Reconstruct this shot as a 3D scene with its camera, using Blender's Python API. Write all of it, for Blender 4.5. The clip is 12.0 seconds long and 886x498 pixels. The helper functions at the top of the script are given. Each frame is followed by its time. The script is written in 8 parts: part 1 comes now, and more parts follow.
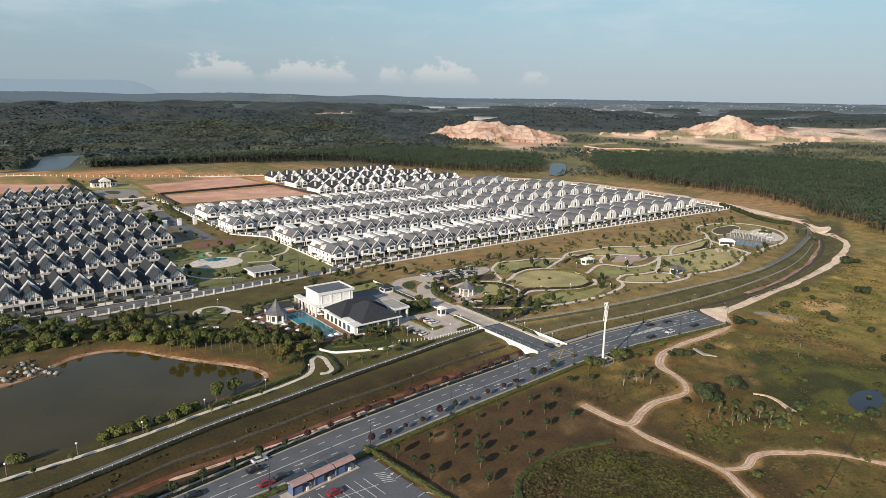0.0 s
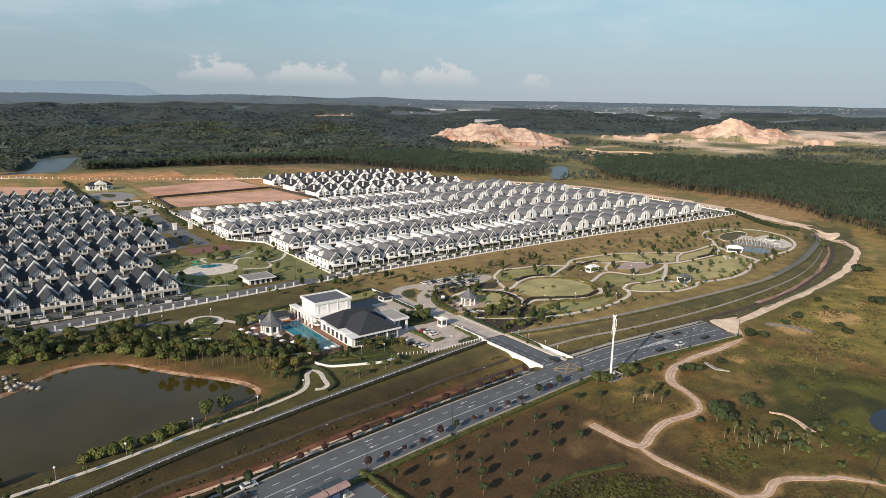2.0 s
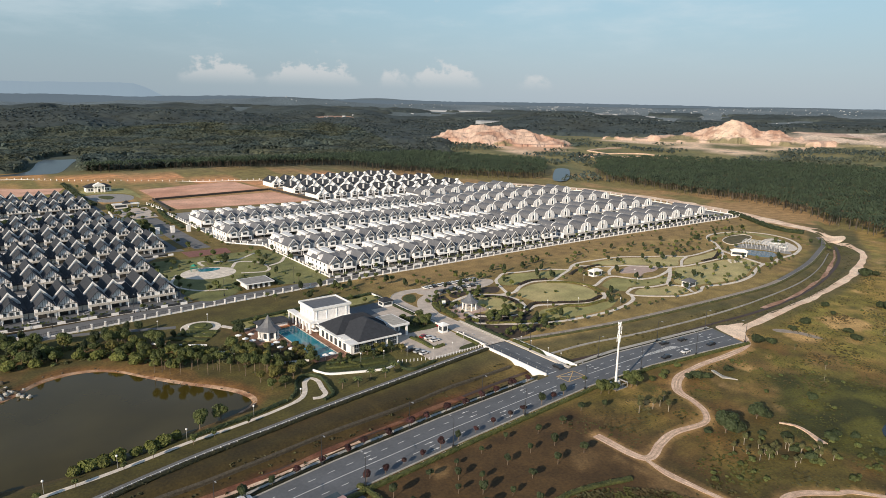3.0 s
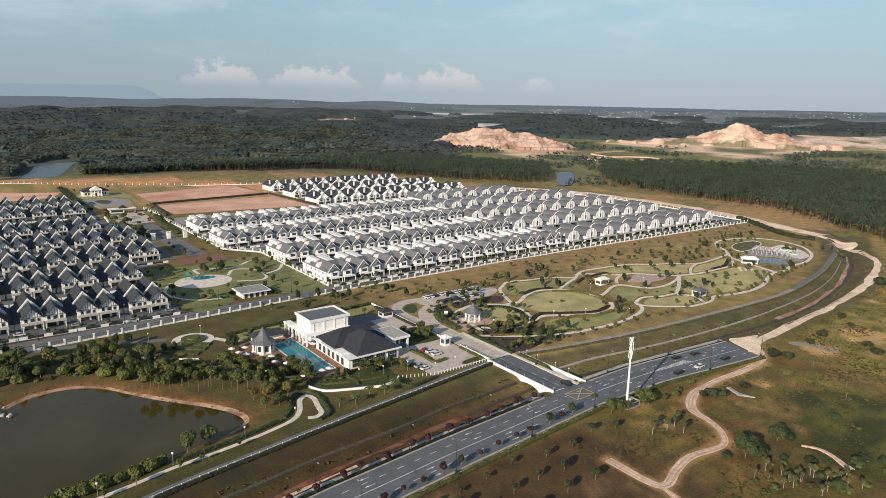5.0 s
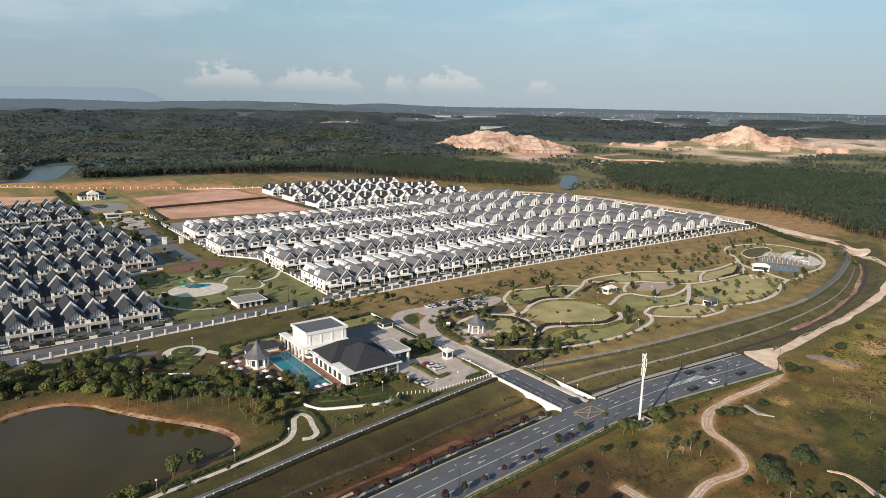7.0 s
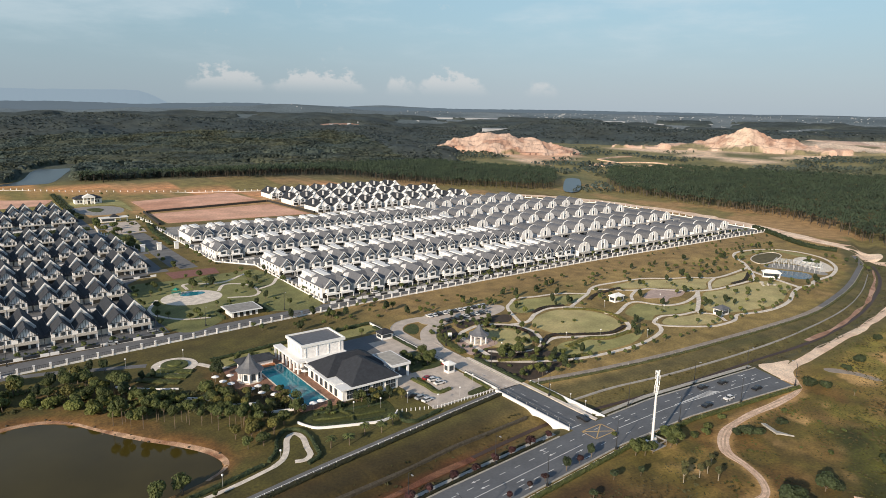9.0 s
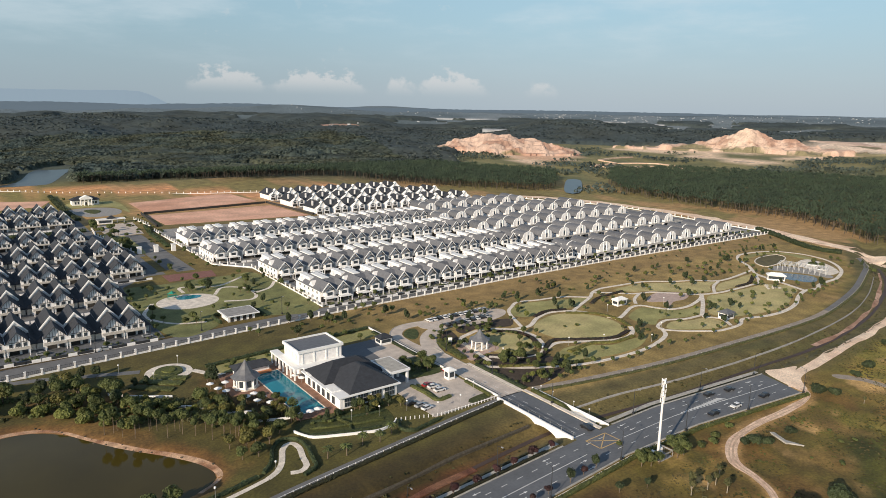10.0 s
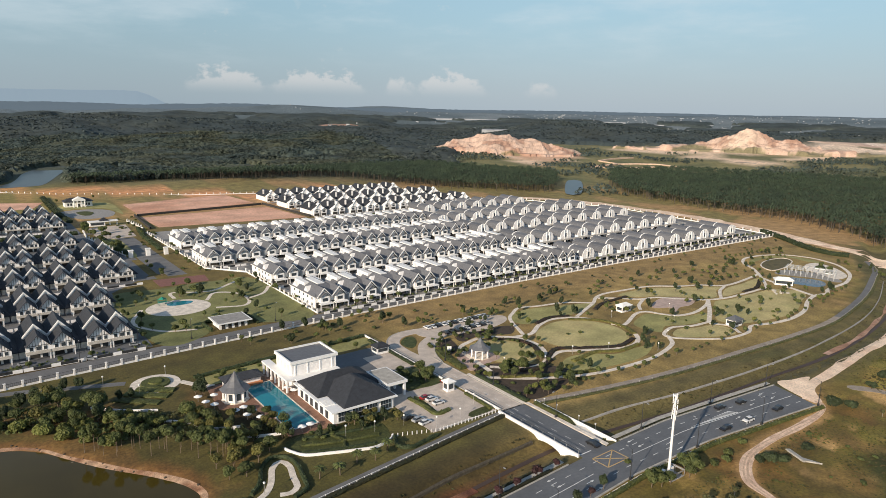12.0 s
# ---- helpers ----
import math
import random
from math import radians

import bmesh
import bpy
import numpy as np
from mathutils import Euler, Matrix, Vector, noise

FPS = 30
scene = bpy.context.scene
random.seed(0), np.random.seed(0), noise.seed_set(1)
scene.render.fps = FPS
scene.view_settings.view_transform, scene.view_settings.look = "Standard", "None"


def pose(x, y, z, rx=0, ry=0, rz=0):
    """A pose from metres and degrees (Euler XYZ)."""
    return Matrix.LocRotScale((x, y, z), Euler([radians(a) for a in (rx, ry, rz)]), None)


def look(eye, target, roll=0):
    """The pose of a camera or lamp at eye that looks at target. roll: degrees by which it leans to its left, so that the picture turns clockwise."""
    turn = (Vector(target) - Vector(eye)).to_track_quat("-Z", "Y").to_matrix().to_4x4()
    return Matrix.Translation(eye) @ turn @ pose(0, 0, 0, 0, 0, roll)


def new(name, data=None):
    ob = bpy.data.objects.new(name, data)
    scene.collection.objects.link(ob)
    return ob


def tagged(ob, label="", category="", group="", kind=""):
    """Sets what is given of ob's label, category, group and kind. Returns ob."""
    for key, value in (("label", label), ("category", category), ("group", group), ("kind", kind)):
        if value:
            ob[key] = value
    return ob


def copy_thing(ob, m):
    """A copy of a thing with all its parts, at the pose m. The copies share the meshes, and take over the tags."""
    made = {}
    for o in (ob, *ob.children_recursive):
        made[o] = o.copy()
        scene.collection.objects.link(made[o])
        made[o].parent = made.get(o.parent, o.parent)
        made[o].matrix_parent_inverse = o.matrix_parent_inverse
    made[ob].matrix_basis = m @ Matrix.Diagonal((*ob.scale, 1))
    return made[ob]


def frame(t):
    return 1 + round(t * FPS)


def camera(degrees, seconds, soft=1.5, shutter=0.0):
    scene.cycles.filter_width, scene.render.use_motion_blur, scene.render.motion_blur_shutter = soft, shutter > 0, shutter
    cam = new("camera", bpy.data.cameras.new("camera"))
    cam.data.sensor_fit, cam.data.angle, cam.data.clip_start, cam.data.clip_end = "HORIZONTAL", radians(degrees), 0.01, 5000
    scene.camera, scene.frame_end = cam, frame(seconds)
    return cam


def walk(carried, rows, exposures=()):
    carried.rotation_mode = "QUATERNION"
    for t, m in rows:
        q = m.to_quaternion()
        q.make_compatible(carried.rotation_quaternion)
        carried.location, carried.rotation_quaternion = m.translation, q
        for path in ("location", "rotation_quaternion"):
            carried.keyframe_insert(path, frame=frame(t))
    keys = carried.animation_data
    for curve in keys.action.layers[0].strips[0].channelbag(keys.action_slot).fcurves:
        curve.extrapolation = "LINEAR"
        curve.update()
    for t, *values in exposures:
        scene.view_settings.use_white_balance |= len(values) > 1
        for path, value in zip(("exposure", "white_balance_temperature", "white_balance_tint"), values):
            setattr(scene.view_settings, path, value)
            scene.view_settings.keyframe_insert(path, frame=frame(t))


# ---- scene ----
PATH = [
    (0.0, (0.00, -0.00, 100.00), (118.02, 155.22, 55.52), 0.873),
    (1.0, (3.21, 4.53, 100.17), (121.27, 159.80, 55.97), 0.953),
    (2.0, (6.57, 9.20, 100.34), (124.57, 164.61, 56.46), 1.010),
    (3.0, (10.04, 13.98, 100.49), (127.91, 169.59, 56.96), 1.047),
    (4.0, (13.60, 18.84, 100.63), (131.28, 174.69, 57.48), 1.068),
    (5.0, (17.21, 23.74, 100.76), (134.68, 179.85, 57.97), 1.076),
    (6.0, (20.86, 28.65, 100.87), (138.10, 185.03, 58.44), 1.074),
    (7.0, (24.50, 33.53, 100.96), (141.52, 190.17, 58.86), 1.067),
    (8.0, (28.11, 38.36, 101.02), (144.95, 195.21, 59.22), 1.058),
    (9.0, (31.66, 43.10, 101.06), (148.38, 200.10, 59.49), 1.050),
    (10.0, (35.12, 47.71, 101.06), (151.79, 204.79, 59.66), 1.047),
    (11.0, (38.47, 52.17, 101.04), (155.19, 209.24, 59.71), 1.053),
    (12.0, (41.67, 56.44, 100.97), (158.56, 213.37, 59.63), 1.071),
]
cam = camera(67.0, 12.0, soft=0.8)
walk(cam, [(t, look(eye, target, roll)) for t, eye, target, roll in PATH])

# ---- daylight ----
SUN_AZ, SUN_EL = 201.0, 21.0
world = bpy.data.worlds.new("sky")
scene.world = world
world.use_nodes = True
wn = world.node_tree
wn.nodes.clear()
w_out = wn.nodes.new("ShaderNodeOutputWorld")
w_bg = wn.nodes.new("ShaderNodeBackground")
w_sky = wn.nodes.new("ShaderNodeTexSky")
w_sky.sky_type, w_sky.sun_disc = "NISHITA", False
w_sky.sun_elevation, w_sky.sun_rotation = radians(SUN_EL), radians(90 - SUN_AZ)
w_sky.air_density, w_sky.dust_density, w_sky.ozone_density = 1.0, 0.6, 2.0
w_bg.inputs["Strength"].default_value = 0.10


def world_node(kind, **values):
    n = wn.nodes.new("ShaderNode" + kind)
    for key, v in values.items():
        n.inputs[key.replace("_", " ")].default_value = v
    return n


def world_ramp(source, a, b, lo=0.0, hi=1.0):
    n = world_node("MapRange", From_Min=a, From_Max=b, To_Min=lo, To_Max=hi)
    n.interpolation_type = "SMOOTHSTEP"
    wn.links.new(source, n.inputs["Value"])
    return n.outputs["Result"]


def world_math(op, a, b):
    n = wn.nodes.new("ShaderNodeMath")
    n.operation = op
    for i, v in enumerate((a, b)):
        if isinstance(v, float):
            n.inputs[i].default_value = v
        else:
            wn.links.new(v, n.inputs[i])
    return n.outputs[0]


def world_mix(fac, a, b):
    n = wn.nodes.new("ShaderNodeMix")
    n.data_type = "RGBA"
    for sock, v in ((n.inputs[0], fac), (n.inputs[6], a), (n.inputs[7], b)):
        if isinstance(v, bpy.types.NodeSocket):
            wn.links.new(v, sock)
        else:
            sock.default_value = v if isinstance(v, float) else (*v, 1.0)
    return n.outputs[2]


w_co = wn.nodes.new("ShaderNodeTexCoord")
w_xyz = wn.nodes.new("ShaderNodeSeparateXYZ")
wn.links.new(w_co.outputs["Generated"], w_xyz.inputs[0])
HEIGHT = w_xyz.outputs["Z"]
w_az = world_math("ARCTAN2", w_xyz.outputs["Y"], w_xyz.outputs["X"])
# humid haze whitens the sky towards the horizon
haze = world_math("MULTIPLY", world_ramp(HEIGHT, -0.02, 0.45, 0.92, 0.25), world_ramp(HEIGHT, 0.17, 0.6, 1.0, 0.2))
veil = world_mix(world_ramp(HEIGHT, 0.0, 0.16), world_mix(world_ramp(w_az, radians(40), radians(80)), (3.45, 4.15, 4.8), (2.75, 3.5, 4.1)), world_mix(world_ramp(w_az, radians(40), radians(80)), (3.2, 4.85, 5.7), (2.75, 4.2, 4.95)))
col = world_mix(haze, w_sky.outputs[0], veil)
# thin high cloud and small far cumulus
w_map = world_node("Mapping", Scale=(2.0, 2.0, 9.0))
wn.links.new(w_co.outputs["Generated"], w_map.inputs["Vector"])
thin = world_node("TexNoise", Scale=2.2, Detail=6.0, Roughness=0.6)
wn.links.new(w_map.outputs[0], thin.inputs["Vector"])
col = world_mix(world_math("MULTIPLY", world_ramp(thin.outputs["Fac"], 0.45, 0.75, 0.0, 0.42), world_ramp(HEIGHT, 0.03, 0.12)), col, (5.6, 6.3, 6.7))


def cloud_bank(az0, az1, top, soft):
    """How high small cumulus heaps stand between two bearings."""
    return world_math("MULTIPLY", world_math("MULTIPLY", world_ramp(w_az, radians(az0), radians(az0 + soft)), world_ramp(w_az, radians(az1), radians(az1 - soft))), top)


w_flat = wn.nodes.new("ShaderNodeCombineXYZ")
wn.links.new(world_math("MULTIPLY", w_az, 52.0), w_flat.inputs[0])
wn.links.new(world_math("MULTIPLY", HEIGHT, 70.0), w_flat.inputs[1])
puff = world_node("TexNoise", Scale=1.0, Detail=6.0, Roughness=0.6)
wn.links.new(w_flat.outputs[0], puff.inputs["Vector"])
banks = 0.0
for az0, az1, top, soft in ((67.4, 74.8, 0.95, 2.2), (59.2, 68.4, 0.92, 2.6), (55.6, 58.8, 0.72, 1.2), (49.2, 56.6, 0.95, 2.6), (43.5, 47.5, 0.5, 1.5)):
    banks = world_math("ADD", cloud_bank(az0, az1, top, soft), banks)
heap = world_math("SUBTRACT", world_math("MULTIPLY", banks, world_ramp(puff.outputs["Fac"], 0.28, 0.70, 0.38, 1.2)), world_ramp(HEIGHT, 0.018, 0.063))
cumulus = world_math("MULTIPLY", world_ramp(heap, 0.0, 0.42, 0.0, 0.5), world_ramp(HEIGHT, 0.012, 0.040))
col = world_mix(cumulus, col, (6.5, 6.25, 6.1))
wn.links.new(col, w_bg.inputs[0])
wn.links.new(w_bg.outputs[0], w_out.inputs[0])
sun = new("sun", bpy.data.lights.new("sun", "SUN"))
sun.data.energy, sun.data.angle, sun.data.color = 4.6, radians(0.6), (1.0, 0.84, 0.66)
se, sa = radians(SUN_EL), radians(SUN_AZ)
sun.matrix_world = look((math.cos(sa) * math.cos(se) * 300, math.sin(sa) * math.cos(se) * 300, math.sin(se) * 300), (0, 0, 0))
scene.view_settings.exposure = 0.24

# ---- materials ----
def material(name, colour, rough=0.85, metal=0.0, vary=0.25, scale=0.4, fine=0.0, bump=0.0, attr="", tint=None, per_object=0.0, coat=0.0, dirt=0.0, thin=0.0):
    """A noise-varied surface. vary: strength of the coarse mottling; fine: of the fine grain; tint: a second colour mixed in patches."""
    m = bpy.data.materials.new(name)
    m.use_nodes = True
    nt = m.node_tree
    N, L = nt.nodes, nt.links
    bsdf = N["Principled BSDF"]
    bsdf.inputs["Roughness"].default_value = rough
    bsdf.inputs["Metallic"].default_value = metal
    bsdf.inputs["Coat Weight"].default_value = coat
    geo = N.new("ShaderNodeNewGeometry")

    def noise_at(sc, detail=4.0):
        n = N.new("ShaderNodeTexNoise")
        n.inputs["Scale"].default_value, n.inputs["Detail"].default_value = sc, detail
        L.new(geo.outputs["Position"], n.inputs["Vector"])
        return n.outputs["Fac"]

    def mapped(fac, lo, hi, a=0.3, b=0.7):
        r = N.new("ShaderNodeMapRange")
        r.inputs["From Min"].default_value, r.inputs["From Max"].default_value = a, b
        r.inputs["To Min"].default_value, r.inputs["To Max"].default_value = lo, hi
        L.new(fac, r.inputs["Value"])
        return r.outputs["Result"]

    def mixed(kind, fac, a, b):
        x = N.new("ShaderNodeMix")
        x.data_type, x.blend_type = "RGBA", kind
        for sock, v in ((x.inputs[0], fac), (x.inputs[6], a), (x.inputs[7], b)):
            if isinstance(v, bpy.types.NodeSocket):
                L.new(v, sock)
            else:
                sock.default_value = v if isinstance(v, float) else (*v, 1.0)
        return x.outputs[2]

    if attr:
        at = N.new("ShaderNodeAttribute")
        at.attribute_name = attr
        col = at.outputs["Color"]
    else:
        rgb = N.new("ShaderNodeRGB")
        rgb.outputs[0].default_value = (*colour, 1.0)
        col = rgb.outputs[0]
    if tint:
        col = mixed("MIX", mapped(noise_at(scale * 0.35), 0.0, 1.0, 0.42, 0.62), col, tint)

    def scaled(col, fac):
        v = N.new("ShaderNodeVectorMath")
        v.operation = "SCALE"
        L.new(col, v.inputs[0])
        L.new(fac, v.inputs["Scale"])
        return v.outputs[0]

    if vary:
        col = scaled(col, mapped(noise_at(scale), 1 - vary, 1 + vary))
    if fine:
        col = scaled(col, mapped(noise_at(scale * 9, 3.0), 1 - fine, 1 + fine))
    if per_object:
        info = N.new("ShaderNodeObjectInfo")
        col = scaled(col, mapped(info.outputs["Random"], 1 - per_object, 1 + per_object, 0.0, 1.0))
    if dirt:
        col = mixed("MIX", mapped(noise_at(0.9, 6.0), 0.0, dirt, 0.45, 0.75), col, (0.16, 0.13, 0.09))
    L.new(col, bsdf.inputs["Base Color"])
    if bump:
        b = N.new("ShaderNodeBump")
        b.inputs["Strength"].default_value, b.inputs["Distance"].default_value = bump, 0.3
        L.new(noise_at(scale * 6, 5.0), b.inputs["Height"])
        L.new(b.outputs[0], bsdf.inputs["Normal"])
    if thin:
        # leaves let part of the light through
        glow, both = N.new("ShaderNodeBsdfTranslucent"), N.new("ShaderNodeMixShader")
        both.inputs[0].default_value = thin
        L.new(col, glow.inputs["Color"])
        L.new(bsdf.outputs[0], both.inputs[1])
        L.new(glow.outputs[0], both.inputs[2])
        L.new(both.outputs[0], N["Material Output"].inputs["Surface"])
    return m


M_GROUND = material("ground_cover", (0.1, 0.1, 0.05), 0.95, attr="tone", vary=0.30, scale=0.13, fine=0.28, bump=0.5)
M_ASPHALT = material("asphalt", (0.124, 0.132, 0.143), 0.8, vary=0.14, scale=0.12, fine=0.1)
M_ASPHALT_OLD = material("pale_asphalt", (0.15, 0.15, 0.15), 0.85, vary=0.18, scale=0.15, fine=0.1)
M_PAVER = material("beige_pavers", (0.52, 0.45, 0.385), 0.85, vary=0.16, scale=0.3, fine=0.12)
M_KERB = material("concrete_kerb", (0.40, 0.38, 0.34), 0.85, vary=0.2, scale=0.6, fine=0.15)
M_CONCRETE = material("concrete", (0.29, 0.28, 0.265), 0.85, vary=0.2, scale=0.5, fine=0.15)
M_PATH = material("pale_path_concrete", (0.70, 0.63, 0.54), 0.85, vary=0.2, scale=0.4, fine=0.15)
M_LINE = material("road_paint", (0.68, 0.69, 0.68), 0.6, vary=0.12, scale=0.8, fine=0.15)
M_YELLOW = material("yellow_road_paint", (0.52, 0.36, 0.16), 0.6, vary=0.15, scale=0.8, fine=0.15)
M_TRACK = material("sandy_track", (0.72, 0.53, 0.39), 0.95, vary=0.22, scale=0.6, fine=0.2, bump=0.15, tint=(0.58, 0.40, 0.29))
M_HAULROAD = material("pale_haul_road_sand", (0.86, 0.67, 0.50), 0.95, vary=0.2, scale=0.15, fine=0.2, bump=0.15, tint=(0.70, 0.49, 0.35))
M_REDMUD = material("red_mud", (0.15, 0.055, 0.028), 0.8, vary=0.4, scale=0.3, fine=0.3, bump=0.3, tint=(0.20, 0.095, 0.05))
M_SAND = material("orange_sand", (0.68, 0.40, 0.28), 0.95, vary=0.2, scale=0.05, fine=0.15, tint=(0.55, 0.29, 0.19))
M_SHORE = material("shore_sand", (0.44, 0.29, 0.19), 0.95, vary=0.35, scale=0.5, fine=0.3, bump=0.4, tint=(0.26, 0.135, 0.075))
M_STONE = material("rough_stone", (0.075, 0.064, 0.045), 0.9, vary=0.3, scale=1.2, fine=0.3, bump=0.6)
M_WHITE = material("white_wall_paint", (0.84, 0.83, 0.815), 0.7, vary=0.05, scale=0.5, dirt=0.12)
M_CREAM = material("cream_wall_paint", (0.72, 0.69, 0.62), 0.7, vary=0.06, scale=0.5, dirt=0.15)
M_TRIM = material("white_trim", (0.82, 0.82, 0.80), 0.6, vary=0.04, scale=0.5)
M_ROOF_DARK = material("charcoal_roof_tile", (0.031, 0.035, 0.043), 0.8, vary=0.2, scale=0.8, fine=0.2, bump=0.3, per_object=0.15)
M_ROOF_GREY = material("grey_roof_tile", (0.128, 0.133, 0.146), 0.7, vary=0.14, scale=0.8, fine=0.15, bump=0.3, per_object=0.12)
M_ROOF_MID = material("slate_grey_roof_sheet", (0.125, 0.130, 0.142), 0.6, vary=0.14, scale=0.8, fine=0.15, per_object=0.12)
M_TIMBER = material("dark_timber", (0.05, 0.045, 0.042), 0.7, vary=0.2, scale=1.5)
M_GLASS = material("dark_window_glass", (0.045, 0.055, 0.065), 0.1, vary=0.1, scale=0.6)
# Near-black stands in for the shade inside openings; also colours the plot hoarding.
M_SHADE = material("opening_shade_and_dark_boards", (0.035, 0.033, 0.03), 0.9, vary=0.1, scale=0.6)
M_STEEL = material("dark_painted_steel", (0.03, 0.032, 0.035), 0.5, vary=0.1, scale=2.0)
M_GALV = material("galvanised_steel", (0.5, 0.5, 0.5), 0.45, metal=0.6, vary=0.1, scale=2.0)
M_LAMP = material("opal_lamp", (0.8, 0.8, 0.78), 0.4, vary=0.03)
M_BARK = material("bark", (0.16, 0.12, 0.085), 0.9, vary=0.3, scale=2.0)
M_PALE_BARK = material("pale_bark", (0.30, 0.26, 0.20), 0.9, vary=0.3, scale=2.0)


def leaf_material(name, colour, tint, per_object=0.22):
    return material(name, colour, 0.7, vary=0.35, scale=1.3, fine=0.3, tint=tint, per_object=per_object, thin=0.35)


M_LEAF = leaf_material("green_leaves", (0.135, 0.158, 0.050), (0.086, 0.112, 0.036))
M_LEAF_BRIGHT = leaf_material("bright_green_leaves", (0.185, 0.200, 0.052), (0.135, 0.155, 0.040))
M_LEAF_DARK = leaf_material("dark_green_leaves", (0.060, 0.082, 0.034), (0.042, 0.060, 0.026))
M_LEAF_RED = leaf_material("wine_red_leaves", (0.075, 0.030, 0.032), (0.055, 0.032, 0.030))
M_LEAF_OLIVE = leaf_material("olive_leaves", (0.135, 0.132, 0.055), (0.10, 0.11, 0.042))
M_LEAF_YELLOW = leaf_material("yellow_leaves", (0.19, 0.175, 0.048), (0.14, 0.14, 0.04))
M_HEDGE = leaf_material("clipped_hedge", (0.125, 0.138, 0.042), (0.092, 0.108, 0.034))
M_MAROON = leaf_material("maroon_bedding_shrubs", (0.055, 0.035, 0.028), (0.045, 0.045, 0.026))
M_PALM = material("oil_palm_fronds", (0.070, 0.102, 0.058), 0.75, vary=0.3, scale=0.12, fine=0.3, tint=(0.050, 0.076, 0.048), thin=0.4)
M_DARK_TRUNK = material("dark_palm_trunk", (0.075, 0.062, 0.048), 0.9, vary=0.3, scale=1.0)
# Blue distance haze is mixed into these two canopy base colours.
M_FOREST_HAZED = material("hazed_forest_canopy", (0.098, 0.132, 0.120), 0.85, vary=0.4, scale=0.02, fine=0.25, tint=(0.140, 0.156, 0.104), thin=0.5)
M_FAR_FOREST_HAZED = material("hazed_far_forest_canopy", (0.096, 0.128, 0.132), 0.9, vary=0.25, scale=0.012, fine=0.15, tint=(0.114, 0.138, 0.126), thin=0.5)


def water_material(name, colour, rough=0.06, ripple=0.02, scale=0.6):
    m = material(name, colour, rough, vary=0.12, scale=0.06)
    nt = m.node_tree
    b, n, g = nt.nodes.new("ShaderNodeBump"), nt.nodes.new("ShaderNodeTexNoise"), nt.nodes.new("ShaderNodeNewGeometry")
    n.inputs["Scale"].default_value = scale
    b.inputs["Strength"].default_value, b.inputs["Distance"].default_value = ripple, 0.3
    nt.links.new(g.outputs["Position"], n.inputs["Vector"])
    nt.links.new(n.outputs["Fac"], b.inputs["Height"])
    nt.links.new(b.outputs[0], nt.nodes["Principled BSDF"].inputs["Normal"])
    nt.nodes["Principled BSDF"].inputs["IOR"].default_value = 1.33
    return m


M_POND = water_material("murky_brown_pond_water", (0.060, 0.046, 0.010), 0.06, 0.010)
M_STREAM = water_material("muddy_water", (0.075, 0.052, 0.042), 0.6, 0.05)
M_POOL = water_material("turquoise_pool_water", (0.018, 0.20, 0.26), 0.08, 0.05, 1.5)
M_LAKE = water_material("grey_lake_water", (0.06, 0.07, 0.072), 0.3, 0.05)
M_DARKWATER = water_material("dark_swamp_water", (0.022, 0.026, 0.03))


